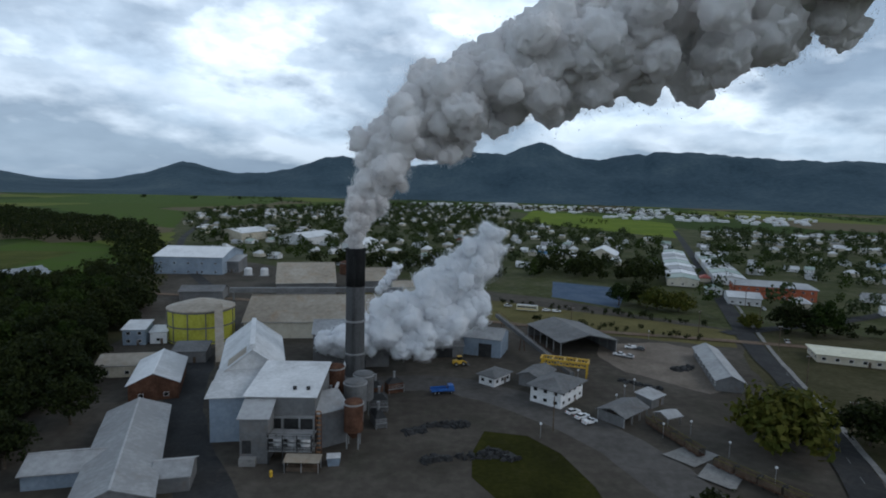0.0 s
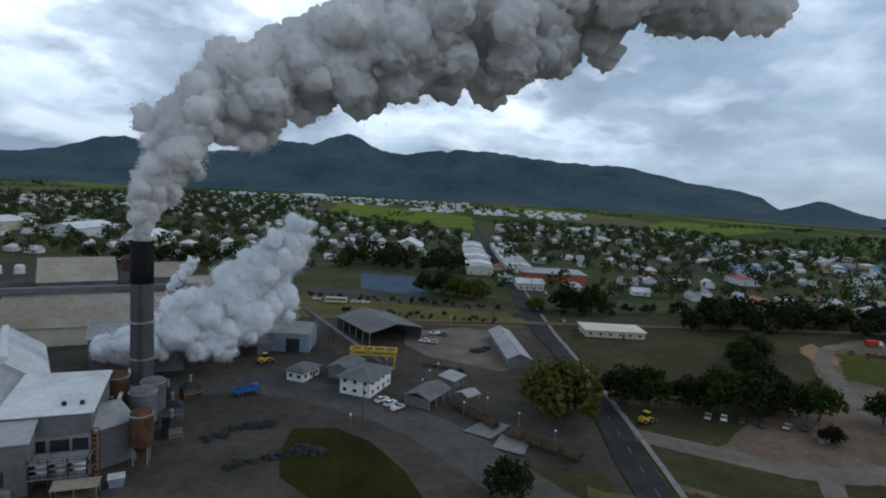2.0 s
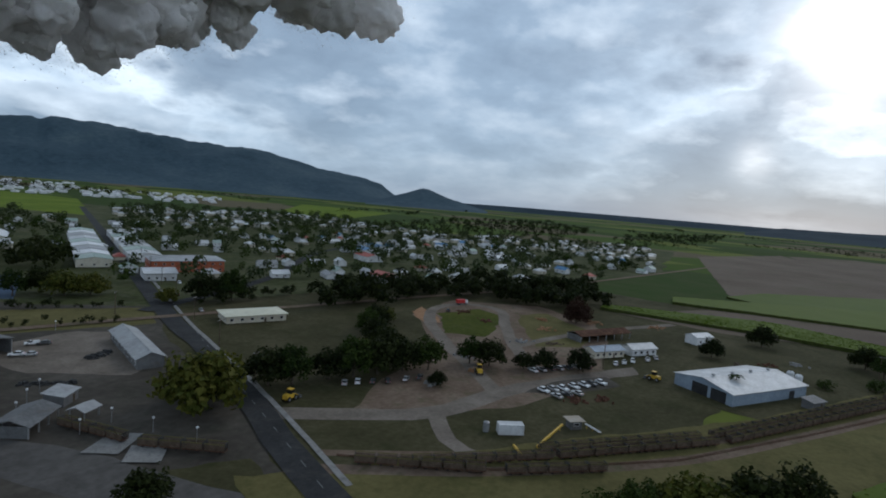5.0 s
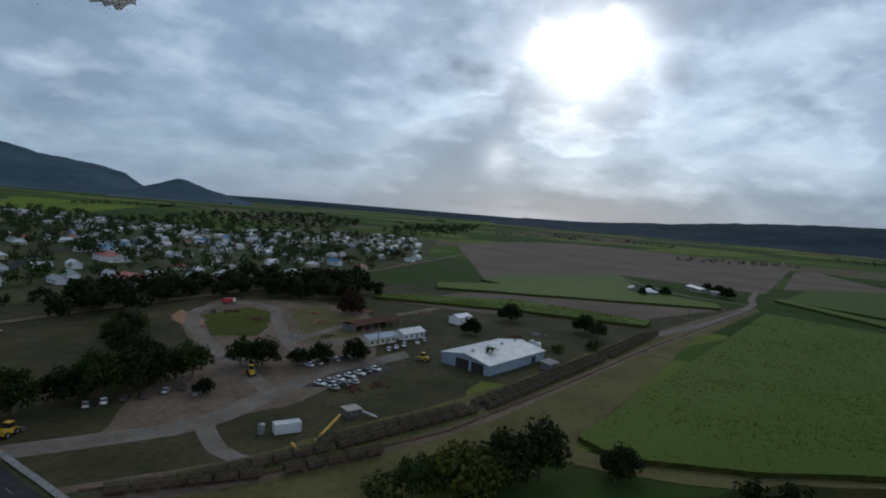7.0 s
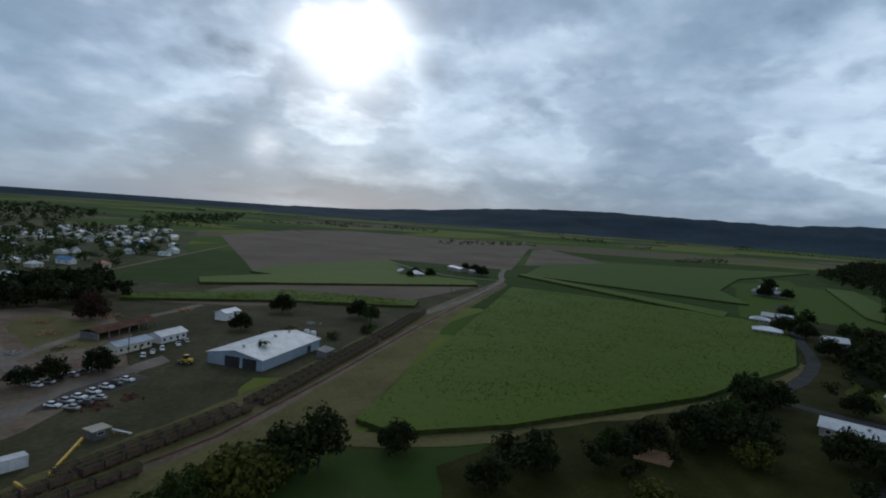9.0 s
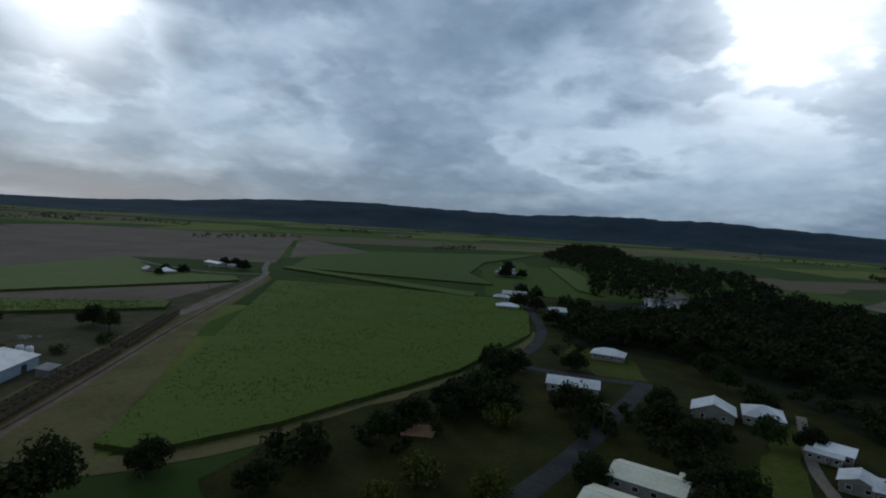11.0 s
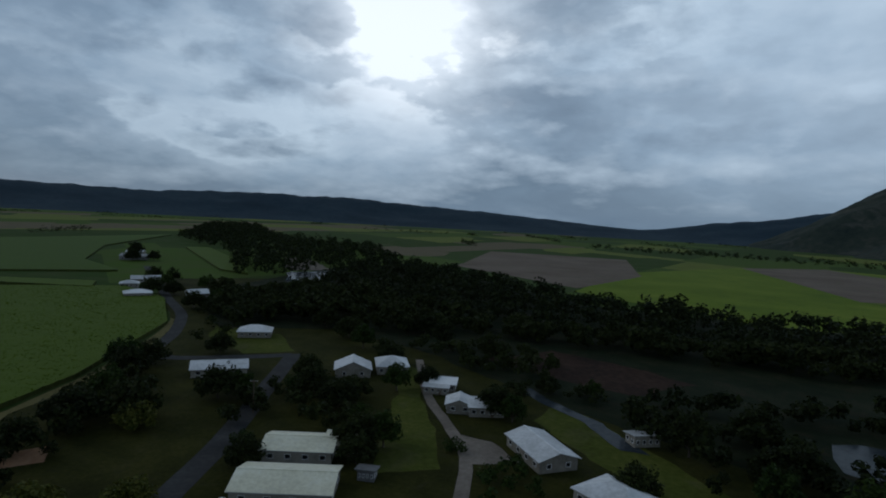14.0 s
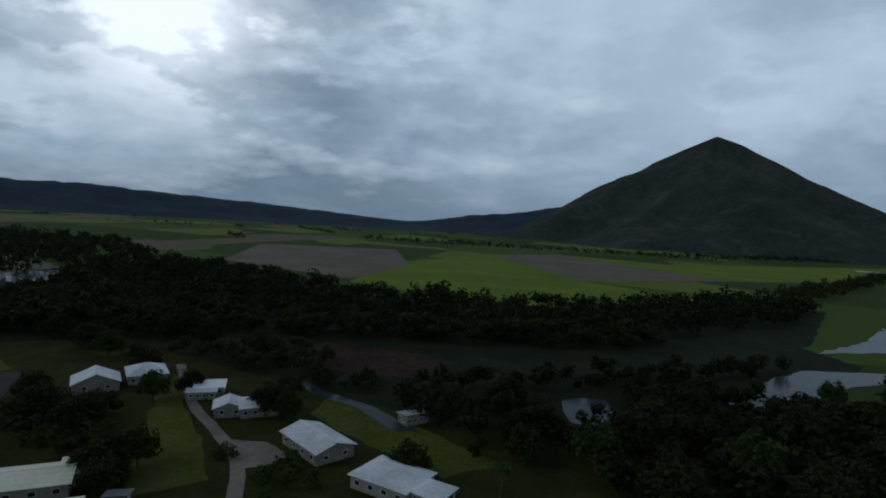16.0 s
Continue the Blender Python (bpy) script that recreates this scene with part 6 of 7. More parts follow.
for pts_ in ([(100, 72), (128, 48), (172, 15.5), (262, -30), (340, -66)], [(128, 53), (172, 20), (262, -25.5), (330, -58)], [(60, 60.5), (92, 82.5), (112, 54), (134, 33)], [(57, 146), (64, 123), (78, 102)]):
    for p, q in zip(pts_, pts_[1:]):
        d = Vector(q) - Vector(p)
        if pts_[0] == (60, 60.5) and p == pts_[0]:
            continue
        for i in range(int(d.length / 5.1)):
            c = Vector(p) + d.normalized() * (i + 0.5) * 5.1
            mm = pose(c.x, c.y, 0.22, 0, 0, math.degrees(math.atan2(d.y, d.x)))
            if first:
                BIN.matrix_basis, first = mm, False
            else:
                copy_thing(BIN, mm)
for line_ in ([(92, 88), (112, 56.5), (150, 24), (200, -4), (300, -56), (500, -168)],):
    g = Geo()
    for p, q in zip(line_, line_[1:]):
        n_ = Vector((-(q[1] - p[1]), q[0] - p[0], 0)).normalized() * 0.31
        for s in (-1, 1):
            g.beam(Vector((*p, 0.3)) + n_ * s, Vector((*q, 0.3)) + n_ * s, 0.08, 0.14)
    solid("rail_track", g, M["rust"], "narrow rusty cane railway rails", "railway", kind="structure")

# ---- depot ----
m, l = lay(208, 19, 244, -1, 24)
shed = building("depot_shed", m, l, 24, 4.3, 2.1, "blue_wall", "white_roof", "large white steel depot shed with open bays", over=0.5, door=False, vents=4, bays=(("end", -6.5, 6.0, 4.0), ("end", 1.0, 6.5, 4.0), ("front", 12.0, 3.0, 3.0)))
building("lean_to", pose(231, -3.5, 0, 0, 0, -29), 7, 4, 2.6, 0.7, "grey_wall", "dark_roof", "small grey lean-to beside the shed", form="slope")
for x, y in ((262, 2), (265, 5)):
    t = thing("water_tank", pose(x, y, 0), "white round poly water tank", "tank", "water tanks")
    part("shell", Geo().lathe([(1.4, -0.05), (1.4, 3.2), (0.8, 3.8), (0.2, 3.9)], 18), M["white_wall"], t)
    part("lid", Geo().lathe([(0.35, 3.8), (0.35, 4.0)], 10), M["dark"], t)
m, l = lay(228, 73.5, 242, 65.5, 7)
building("site_office", m, l, 7, 3.2, 1.2, "cream_wall", "blue_wall", "low site office with pale blue-grey roof", over=0.6, front=5)
m, l = lay(246, 63, 258, 56, 7)
building("site_office", m, l, 7, 3.2, 1.4, "white_wall", "white_roof", "low white-roofed site office", over=0.6, front=4)
m, l = lay(250, 88, 280, 74, 9)
open_shed("store_shed", m, l, 9, 3.2, 1.4, "rust", "long rusty red-roofed open store shed", 6)
building("white_store", pose(302, 46, 0, 0, 0, -30), 11, 7, 4, 1.2, "white_wall", "white_roof", "white two-bay store at the depot", front=2)
hut = thing("site_container", pose(133.5, 64, 0, 0, 0, -48), "white shipping container hut with rusty base", "container")
part("body", Geo().box(-3.5, -1.4, 0.15, 3.5, 1.4, 2.9), M["white_wall"], hut)
g = Geo()
for i in range(22):
    x = -3.4 + i * 0.32
    g.box(x, -1.46, 0.3, x + 0.14, -1.4, 2.75).box(x, 1.4, 0.3, x + 0.14, 1.46, 2.75)
part("corrugation", g, M["white_wall"], hut)["kind"] = "stuff"
part("door", Geo().box(3.5, -1.2, 0.25, 3.56, 1.2, 2.8), M["grey_wall"], hut)
part("skid", Geo().box(-3.5, -1.3, -0.05, 3.5, 1.3, 0.15), M["rust"], hut)
t = thing("water_tank", pose(130, 69.5, 0), "small grey tank beside a hut", "tank")
part("shell", Geo().lathe([(0.9, -0.05), (0.9, 2.6), (0.3, 2.9)], 14), M["steel"], t)
hut = thing("weigh_hut", pose(150.5, 52.5, 0, 0, 0, -40), "small dark hut with flat overhanging roof", "hut")
part("wall", Geo().box(-1.7, -1.5, -0.05, 1.7, 1.5, 2.5), M["dark_roof"], hut)
part("roof", Geo().box(-2.5, -2.2, 2.5, 2.5, 2.2, 2.7), M["tan_roof"], hut)
window(hut, 0, -1.5, 1.1, 1.8, 0.9, (0, -1))
for a, b in (((126, 59, .9), (121.5, 53.5, .5)), ((130.5, 54.5, .5), (147, 54.5, 1.4)), ((130.5, 54.5, .5), (128, 50.5, .4)), ((153, 50, 1.2), (152, 45, .4))):
    pipe = thing("yellow_rail", Matrix(), "yellow painted steel barrier rail", "barrier", "yellow rails")
    part("bar", Geo().beam(a, b, 0.5 if a[0] < 150 else 0.35), M["yellow"] if a[0] < 150 else M["white_wall"], pipe)
    for t in (0.1, 0.5, 0.9):
        p = Vector(a).lerp(Vector(b), t)
        part("post", Geo().beam((p.x, p.y, -0.05), p, 0.18), M["yellow"], pipe)
for x, y, s in ((172, 60, 6), (236, 95, 9), (262, 112, 10), (200, 116, 8), (188, 112, 6), (150, 102, 5), (300, 100, 9), (180, 54, 5), (262, 160, 9), (252, 140, 8), (320, 70, 8), (270, 24, 5), (284, 14, 6), (296, 4, 6), (175, 100, 4), (228, 108, 6), (282, 122, 7)):
    g = Geo()
    r = random.Random(int(x * 7 + y))
    for _ in range(22):
        px, py, q, a = r.gauss(0, s / 3), r.gauss(0, s / 4), r.uniform(0.3, 1.1), r.uniform(0, 3)
        c, sn = math.cos(a) * q, math.sin(a) * q
        z = r.uniform(0.2, 1.0)
        g.hull8([(px + c, py + sn, 0), (px - sn, py + c, 0), (px - c, py - sn, 0), (px + sn, py - c, 0)], [(px + c * .5, py + sn * .6, z), (px - sn * .6, py + c * .5, z * .8), (px - c * .6, py - sn * .5, z), (px + sn * .5, py - c * .6, z * .7)])
    solid("rubble_heap", g, M[r.choice(["rust", "concrete", "timber", "orange_dirt"])], "loose heap of rubble and scrap timber", "rubble", kind="stuff", m=pose(x, y, 0.15))

# poles along the street and the yard
POLE = thing("power_pole", pose(108, 140, 0), "weathered timber power pole with crossarm", "power pole", "power poles")
part("shaft", Geo().lathe([(0.19, -0.1), (0.13, 10.5)], 8), M["timber"], POLE)
part("crossarm", Geo().box(-1.2, -.06, 9.6, 1.2, .06, 9.8), M["timber"], POLE)
for s in (-1.05, -.4, .4, 1.05):
    part("insulator", Geo().lathe([(0.06, 9.8), (0.08, 10.0), (0.03, 10.1)], 6, s, 0), M["white_wall"], POLE)
for i in range(1, 9):
    copy_thing(POLE, pose(108 + i * 15.6, 140 + i * 42, 0, 0, 0, 20))
for x, y in ((216, 66), (300, -26), (420, -100), (76, -70), (104, -140), (30, 140), (118, 250), (60, 252)):
    copy_thing(POLE, pose(x, y, 0, 0, 0, rng.uniform(0, 180)))
POST = thing("yard_light", pose(52, 158, 0), "short post with round white lamp", "lamp post", "yard lamps")
part("post", Geo().lathe([(0.09, -0.05), (0.07, 3.4)], 8), M["steel"], POST)
part("globe", Geo().lathe([(0.1, 3.4), (0.32, 3.6), (0.32, 3.85), (0.1, 4.05)], 10), M["white_wall"], POST)
for x, y in ((57, 166), (62, 172), (66, 140), (70, 128), (74, 116), (58, 138), (26, 136), (90, 236), (46, 180)):
    copy_thing(POST, pose(x, y, 0))

# ---- houses by the cane field ----
VILLAGE = (
    ("house", 168, -226, 15, 10, 3.0, 2.4, "white_wall", "white_roof", "hip", 30, "white house with white hip roof on a lawn"),
    ("house", 140, -168, 19, 10, 3.0, 1.8, "cream_wall", "white_roof", "gable", 38, "long low house with white iron roof"),
    ("house", 97, -191, 11, 13, 3.2, 2.8, "white_wall", "white_roof", "gable", 118, "white gabled front wing of a house"),
    ("house", 86, -203, 12, 13, 3.2, 2.8, "white_wall", "white_roof", "hip", 28, "white-roofed house with broad hip roof"),
    ("garage", 59.5, -189, 9, 6, 2.8, 0.8, "cream_wall", "white_roof", "slope", 192, "small white-roofed open garage"),
    ("garage", 60.5, -184, 8.5, 3.4, 2.4, 0.4, "cream_wall", "white_roof", "slope", 192, "low white carport roof"),
    ("house", 48, -171, 8, 8, 3.0, 1.5, "white_wall", "white_roof", "gable", 105, "small white gabled cottage"),
    ("house", 39.5, -171.5, 11, 7, 3.0, 1.0, "white_wall", "white_roof", "slope", 202, "long white-roofed veranda house"),
    ("house", 75, -121, 17, 11, 3.2, 1.4, "cream_wall", "cream_roof", "gable", 20, "cream-walled house with pale yellow roof"),
    ("house", 66, -127, 9, 7, 3.0, 0.8, "cream_wall", "cream_roof", "slope", 200, "low extension with cream roof"),
    ("house", 67, -103, 21, 13, 3.2, 1.6, "cream_wall", "cream_roof", "gable", 20, "large house with weathered pale roof"),
    ("house", 18, -146, 18, 11, 3.2, 1.6, "white_wall", "white_roof", "gable", -52, "house with broad white and pale blue roof"),
    ("house", -2, -126, 15, 12, 3.2, 2.6, "cream_wall", "white_roof", "hip", -35, "house with white hip roof by the river bank"),
    ("house", -11, -119, 7, 7, 3.0, 1.8, "cream_wall", "white_roof", "hip", -35, "small wing with white hip roof"),
    ("house", 300, -280, 16, 11, 3.2, 2.0, "cream_wall", "white_roof", "hip", 50, "pale farmhouse at the field corner"),
    ("house", 270, -302, 15, 10, 3.2, 2.2, "white_wall", "white_roof", "gable", 60, "white gabled house among trees"),
    ("house", 262, -316, 12, 9, 3.0, 2.0, "white_wall", "blue_roof", "gable", 40, "white house with blue-grey roof"),
    ("house", 352, -336, 20, 11, 3.0, 2.0, "white_wall", "white_roof", "gable", 45, "long white house on the lane"),
    ("house", 340, -310, 12, 9, 3.0, 2.0, "white_wall", "white_roof", "hip", 45, "white hip-roofed house on the lane"),
    ("farm_building", 500, -462, 26, 14, 4.0, 2.0, "concrete", "grey_roof", "gable", 30, "pale farm building among trees"),
    ("farm_building", 540, -500, 18, 12, 4.0, 2.0, "white_wall", "white_roof", "gable", 30, "white farm building among trees"),
    ("farmhouse", 527, -90, 15, 10, 3.5, 2.5, "white_wall", "white_roof", "hip", 10, "white farmhouse among cane fields"),
    ("farmhouse", 540, -78, 10, 8, 3.5, 2.0, "white_wall", "grey_roof", "gable", 10, "small grey-roofed farm outbuilding"),
    ("farm_shed", 600, -148, 28, 10, 3.6, 1.2, "grey_wall", "white_roof", "gable", 15, "long white-roofed farm shed"),
    ("farm_shed", 575, -160, 12, 8, 3.2, 1.2, "grey_wall", "dark_roof", "gable", 15, "dark-roofed shed at a farm"),
    ("jetty_shed", -8, -168, 8, 5, 2.6, 0.8, "grey_wall", "grey_roof", "slope", 30, "small grey shed near the water"),
    ("garden_shed", 54, -116, 4, 3, 2.2, 0.5, "dark_roof", "dark_roof", "slope", 10, "small dark garden shed"),
)
# Painted walls here take the darkened copy; their shade is in the colour.
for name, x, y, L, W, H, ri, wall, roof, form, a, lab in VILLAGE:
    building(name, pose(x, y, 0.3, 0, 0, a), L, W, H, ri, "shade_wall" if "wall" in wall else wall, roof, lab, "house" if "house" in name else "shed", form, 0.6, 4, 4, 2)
for k, x, y, s in ((0, 532, -104, .8), (0, 545, -92, .7), (0, 590, -165, .9), (0, 560, -165, 1.0), (0, 612, -160, .8), (1, 515, -82, .6), (0, 490, -450, 1.2), (0, 478, -466, 1.0), (3, 520, -480, 1.2), (0, 560, -520, 1.2), (0, 305, -296, 1.1),
                   (0, 290, -300, .9), (1, 282, -322, 1.0), (0, 360, -352, 1.0), (3, 330, -340, .9), (1, 318, -322, .9), (0, 244, -268, 1.0), (1, 236, -280, .9), (0, 224, -262, .8)):
    plant(k, x, y, s)

bridge = thing("road_bridge", pose(-1000, -1000, 0, 0, 0, -42), "pale concrete road bridge over the far river", "bridge")
part("deck", Geo().box(-90, -5, 9, 90, 5, 10.4), M["concrete"], bridge)
for x in range(-75, 90, 30):
    part("pier", Geo().box(x - 1.5, -4, -0.1, x + 1.5, 4, 9), M["concrete"], bridge)
for s in (-5, 4.6):
    part("parapet", Geo().box(-90, s, 10.4, 90, s + 0.4, 11.5), M["white_wall"], bridge)

# ---- town ----
TOWN_EAST = [(163, 322), (196, 280), (250, 262), (380, 190), (420, 175), (620, 150), (1000, 240), (1050, 300), (800, 560), (860, 960), (470, 1010), (330, 720), (200, 430)]
TOWN_WEST = [(-200, 470), (-130, 440), (-40, 420), (60, 420), (140, 400), (180, 440), (300, 740), (130, 1180), (200, 1800), (-300, 1900), (-560, 1300), (-420, 900)]
SPECIALS = [(180, 330, 270, 400)]
TEMPLATES = [
    building("house", Matrix(), 15, 9, 3.2, 2.4, "white_wall", "white_roof", "white timber house with white iron roof", "house", "gable", 0.6, 2, 2, 0, group="town houses"),
    building("house", Matrix(), 14, 11, 3.4, 2.8, "cream_wall", "white_roof", "cream house with pale hip roof", "house", "hip", 0.7, 2, 2, 0, group="town houses"),
    building("house", Matrix(), 16, 10, 3.2, 2.2, "white_wall", "grey_roof", "white house with grey iron roof", "house", "gable", 0.6, 2, 2, 0, group="town houses"),
    building("house", Matrix(), 13, 11, 3.2, 2.6, "cream_wall", "red_roof", "cream house with red iron roof", "house", "hip", 0.6, 2, 2, 0, group="town houses"),
    building("house", Matrix(), 14, 9, 3.2, 2.2, "white_wall", "green_roof", "white house with pale green roof", "house", "gable", 0.6, 2, 2, 0, group="town houses"),
    building("house", Matrix(), 15, 9, 3.2, 2.0, "white_wall", "blue_roof", "white house with blue iron roof", "house", "gable", 0.6, 2, 2, 0, group="town houses"),
]
tr = random.Random(11)
lots, greens = [], []
u, v = Vector((0.346, 0.938)), Vector((0.938, -0.346))
for ring, dens in ((TOWN_EAST, 0.46), (TOWN_WEST, 0.31)):
    for a in range(-90, 110):
        for b in range(-70, 70):
            c = u * (a * 27 + 10 * (a // 3)) + v * (b * 21 + 9 * (b // 5))
            if not inside(c.x, c.y, ring):
                continue
            if any(x0 < c.x < x1 and y0 < c.y < y1 for x0, y0, x1, y1 in SPECIALS):
                continue
            clump = noise.noise((c.x * 0.006, c.y * 0.006, 4.0))
            if tr.random() < dens + 0.5 * clump:
                lots.append((c.x + tr.uniform(-7, 7), c.y + tr.uniform(-7, 7)))
            if tr.random() < 1.0 - 0.35 * clump:
                greens.append((c.x + tr.uniform(-11, 11), c.y + tr.uniform(-12, 12)))
lots.sort(key=lambda p: math.hypot(*p))
street = math.degrees(math.atan2(u.y, u.x))
used = set()
for x, y in lots[:210]:
    k = tr.choices(range(6), (9, 7, 5, 1, 2, 1))[0]
    mm = pose(x, y, 0.4, 0, 0, street + tr.choice((0, 90, 180, 270)) + tr.uniform(-5, 5)) @ Matrix.Diagonal((tr.uniform(.6, 1.15), tr.uniform(.65, 1.1), tr.uniform(.8, 1.2), 1))
    if k not in used:
        TEMPLATES[k].matrix_basis = mm
        used.add(k)
    else:
        copy_thing(TEMPLATES[k], mm)
for k, ob in enumerate(TEMPLATES):
    if k not in used:
        ob.matrix_basis = pose(420 + k * 30, 300 + k * 40, 0.4, 0, 0, street)
far_walls, far_roofs, far_grey = Geo(), Geo(), Geo()
for x, y in lots[210:]:
    L, W, H, R = tr.uniform(9, 17), tr.uniform(8, 12), tr.uniform(2.8, 4.0), tr.uniform(1.2, 2.4)
    mm = pose(x, y, 0.4, 0, 0, street + tr.choice((0, 90)) + tr.uniform(-6, 6))
    for src, dst in ((Geo().box(-L / 2, -W / 2, -0.4, L / 2, W / 2, H), far_walls), (roof_gable(L, W, H, R, 0.6) if tr.random() < .5 else roof_hip(L, W, H, R, .6), far_roofs if tr.random() < .72 else far_grey)):
        k = len(dst.v)
        dst.v += [tuple(mm @ Vector(p)) for p in src.v]
        dst.f += [tuple(k + i for i in f) for f in src.f]
far = thing("distant_houses", Matrix(), "many pale-roofed timber houses across the town", "houses", kind="stuff")
part("walls", far_walls, M["cream_wall"], far)
part("roofs", far_roofs, M["white_roof"], far)
part("grey_roofs", far_grey, M["grey_roof"], far)

# larger town buildings
m, l = lay(186, 349, 228, 334, 26)
building("brick_hotel", m, l, 26, 7.5, 2.2, "brick_wall", "grey_roof", "orange brick two-storey hotel on the street corner", "hotel", "hip", 1.0, 9, 9, 5, 2)
m, l = lay(168, 322, 184, 316, 22)
building("corner_shop", m, l, 22, 4.5, 1.8, "white_wall", "white_roof", "white-roofed corner shop on the main street", "shop", "gable", 0.8, 4, 4, 3)
m, l = lay(145, 209, 170, 200, 14)
hall = building("long_white_hall", m, l, 14, 3.4, 0.9, "cream_wall", "cream_roof", "long low hall with pale flat roof", "hall", "hip", 0.8, 6, 6, 3)
for i in range(9):
    for s, lab in ((-1, "white-fronted shop with iron awning"), (1, "pale-roofed shop on the main street")):
        c = Vector((188, 382)) + u * i * 24 + v * (16 * s - 4)
        if s == 1 and i == 0:
            continue
        building("shop", pose(c.x, c.y, 0.4, 0, 0, street), 20, 20, 5.0, 1.6, "white_wall" if i % 3 else "cream_wall", ("white_roof", "grey_roof", "white_roof", "green_roof")[(i + s) % 4], lab, "shop", "gable", 0.5, 4, 4, 3, group="main street shops")
building("church_hall", pose(150, 520, 0.4, 0, 0, street), 40, 26, 7, 6, "cream_wall", "white_roof", "big white-roofed hall above the town trees", "hall", "gable", 1.0, 6, 6, 4)
building("church_hall", pose(112, 500, 0.4, 0, 0, street), 34, 18, 6, 3, "cream_wall", "white_roof", "long white-roofed school building", "school", "gable", 1.0, 6, 6, 3)
building("factory", pose(-150, 620, 0.4, 0, 0, street), 60, 36, 8, 4, "white_wall", "white_roof", "broad factory with white roof", "factory", "gable", 1.0, 8, 8, 4)
building("factory", pose(-230, 640, 0.4, 0, 0, street), 50, 36, 9, 4, "cream_wall", "white_roof", "cream-walled factory with white roof", "factory", "gable", 1.0, 8, 8, 4)
building("factory", pose(-80, 540, 0.4, 0, 0, street), 36, 22, 9, 4, "white_wall", "white_roof", "tall white store building", "store", "gable", 1.0, 5, 5, 3)
building("hospital", pose(230, 2100, 0.4, 0, 0, 10), 90, 30, 18, 3, "white_wall", "white_roof", "large white building below the mountain", "hospital", "hip", 1.0, 12, 12, 4, 3)
for x, y, k in ((420, 380, "blue_roof"), (460, 400, "blue_roof"), (380, 340, "red_roof"), (300, 250, "red_roof")):
    building("town_store", pose(x, y, 0.4, 0, 0, street), 26, 16, 4.5, 1.8, "white_wall", k, "town store with a coloured iron roof", "store", "gable", 0.6, 4, 4, 2)

# estate on the foothill and scattered farms
r = random.Random(4)
est_w, est_r = Geo(), Geo()
for _ in range(330):
    which = r.random()
    if which < 0.55:
        a, d = r.uniform(-22, 4), r.uniform(1750, 2700)
    elif which < 0.9:
        a, d = r.uniform(-34, -16), r.uniform(1500, 2100)
    else:
        continue
    p = toward(a, 0) * d
    L, W, H, R = r.uniform(11, 20), r.uniform(9, 13), r.uniform(3, 5), r.uniform(1.5, 3)
    mm = pose(p.x, p.y, 0, 0, 0, r.uniform(0, 180))
    for src, dst in ((Geo().box(-L / 2, -W / 2, -0.1, L / 2, W / 2, H), est_w), (roof_hip(L, W, H, R, .6), est_r)):
        k = len(dst.v)
        dst.v += [tuple(mm @ Vector(q)) for q in src.v]
        dst.f += [tuple(k + i for i in f) for f in src.f]
far = thing("distant_houses", Matrix(), "pale houses of an estate and far farms", "houses", kind="stuff")
part("walls", est_w, M["white_wall"], far)
part("roofs", est_r, M["white_roof"], far)


def scatter_wood(name, spots, size, material, label, leaves=90, seed=1):
    r_ = random.Random(seed)
    g = Geo()
    for x, y in spots:
        h = size * r_.uniform(0.55, 1.35)
        for _ in range(5):
            leaf_cloud(g, (x + r_.uniform(-.35, .35) * h, y + r_.uniform(-.35, .35) * h, h * r_.uniform(0.28, 0.8)), h * 0.30, leaves // 5, h * 0.10, r_)
    return solid(name, g, M[material], label, "trees", kind="stuff")


scatter_wood("town_trees", greens[::2], 13, "leaf_town", "dark garden and street trees through the town", 100, 3)
scatter_wood("town_trees", greens[1::2], 11.5, "leaf_mid", "green garden trees through the town", 100, 4)
woodland("park_trees", [(190, 210), (250, 240), (330, 215), (420, 150), (360, 110), (312, 130), (300, 180), (262, 200), (230, 190)], 10, 12, "leaf_dark", "dark park trees between depot and town", 160, 6)
woodland("park_trees", [(60, 400), (80, 470), (180, 440), (150, 380), (110, 390)], 14, 13, "leaf_dark", "dark trees beside the sports courts", 140, 7)
woodland("park_trees", [(140, 236), (160, 262), (230, 252), (300, 230), (296, 222), (220, 240), (160, 246)], 8, 6, "leaf_dark", "dark hedge trees along the railway", 120, 8)
woodland("park_trees", [(30, 300), (34, 306), (100, 282), (130, 262), (128, 256), (98, 274)], 5, 3.5, "leaf_dark", "long clipped dark hedge by the grass strip", 90, 9)
woodland("park_trees", [(40, 262), (44, 268), (116, 240), (114, 234)], 4.5, 3.0, "leaf_dark", "dark scrubby hedge beside the railway", 90, 10)
woodland("park_trees", [(-100, 420), (-40, 400), (30, 360), (60, 400), (0, 440), (-90, 470)], 16, 12, "leaf_dark", "dark trees behind the mill", 110, 12)
woodland("village_trees", [(56, -212), (70, -232), (104, -216), (112, -236), (60, -262), (20, -240), (30, -214)], 8, 7, "leaf_dark", "dark garden trees behind the houses", 150, 13)
woodland("village_trees", [(-60, -100), (-40, -128), (-66, -150), (-110, -160), (-170, -190), (-220, -220), (-230, -180), (-150, -110), (-90, -80)], 10, 9, "leaf_dark", "dense dark riverside thicket", 170, 14)
woodland("village_trees", [(120, -46), (112, -70), (124, -100), (142, -112), (140, -70), (132, -44)], 9, 7, "leaf_dark", "dark shrubs by the headland", 150, 15)
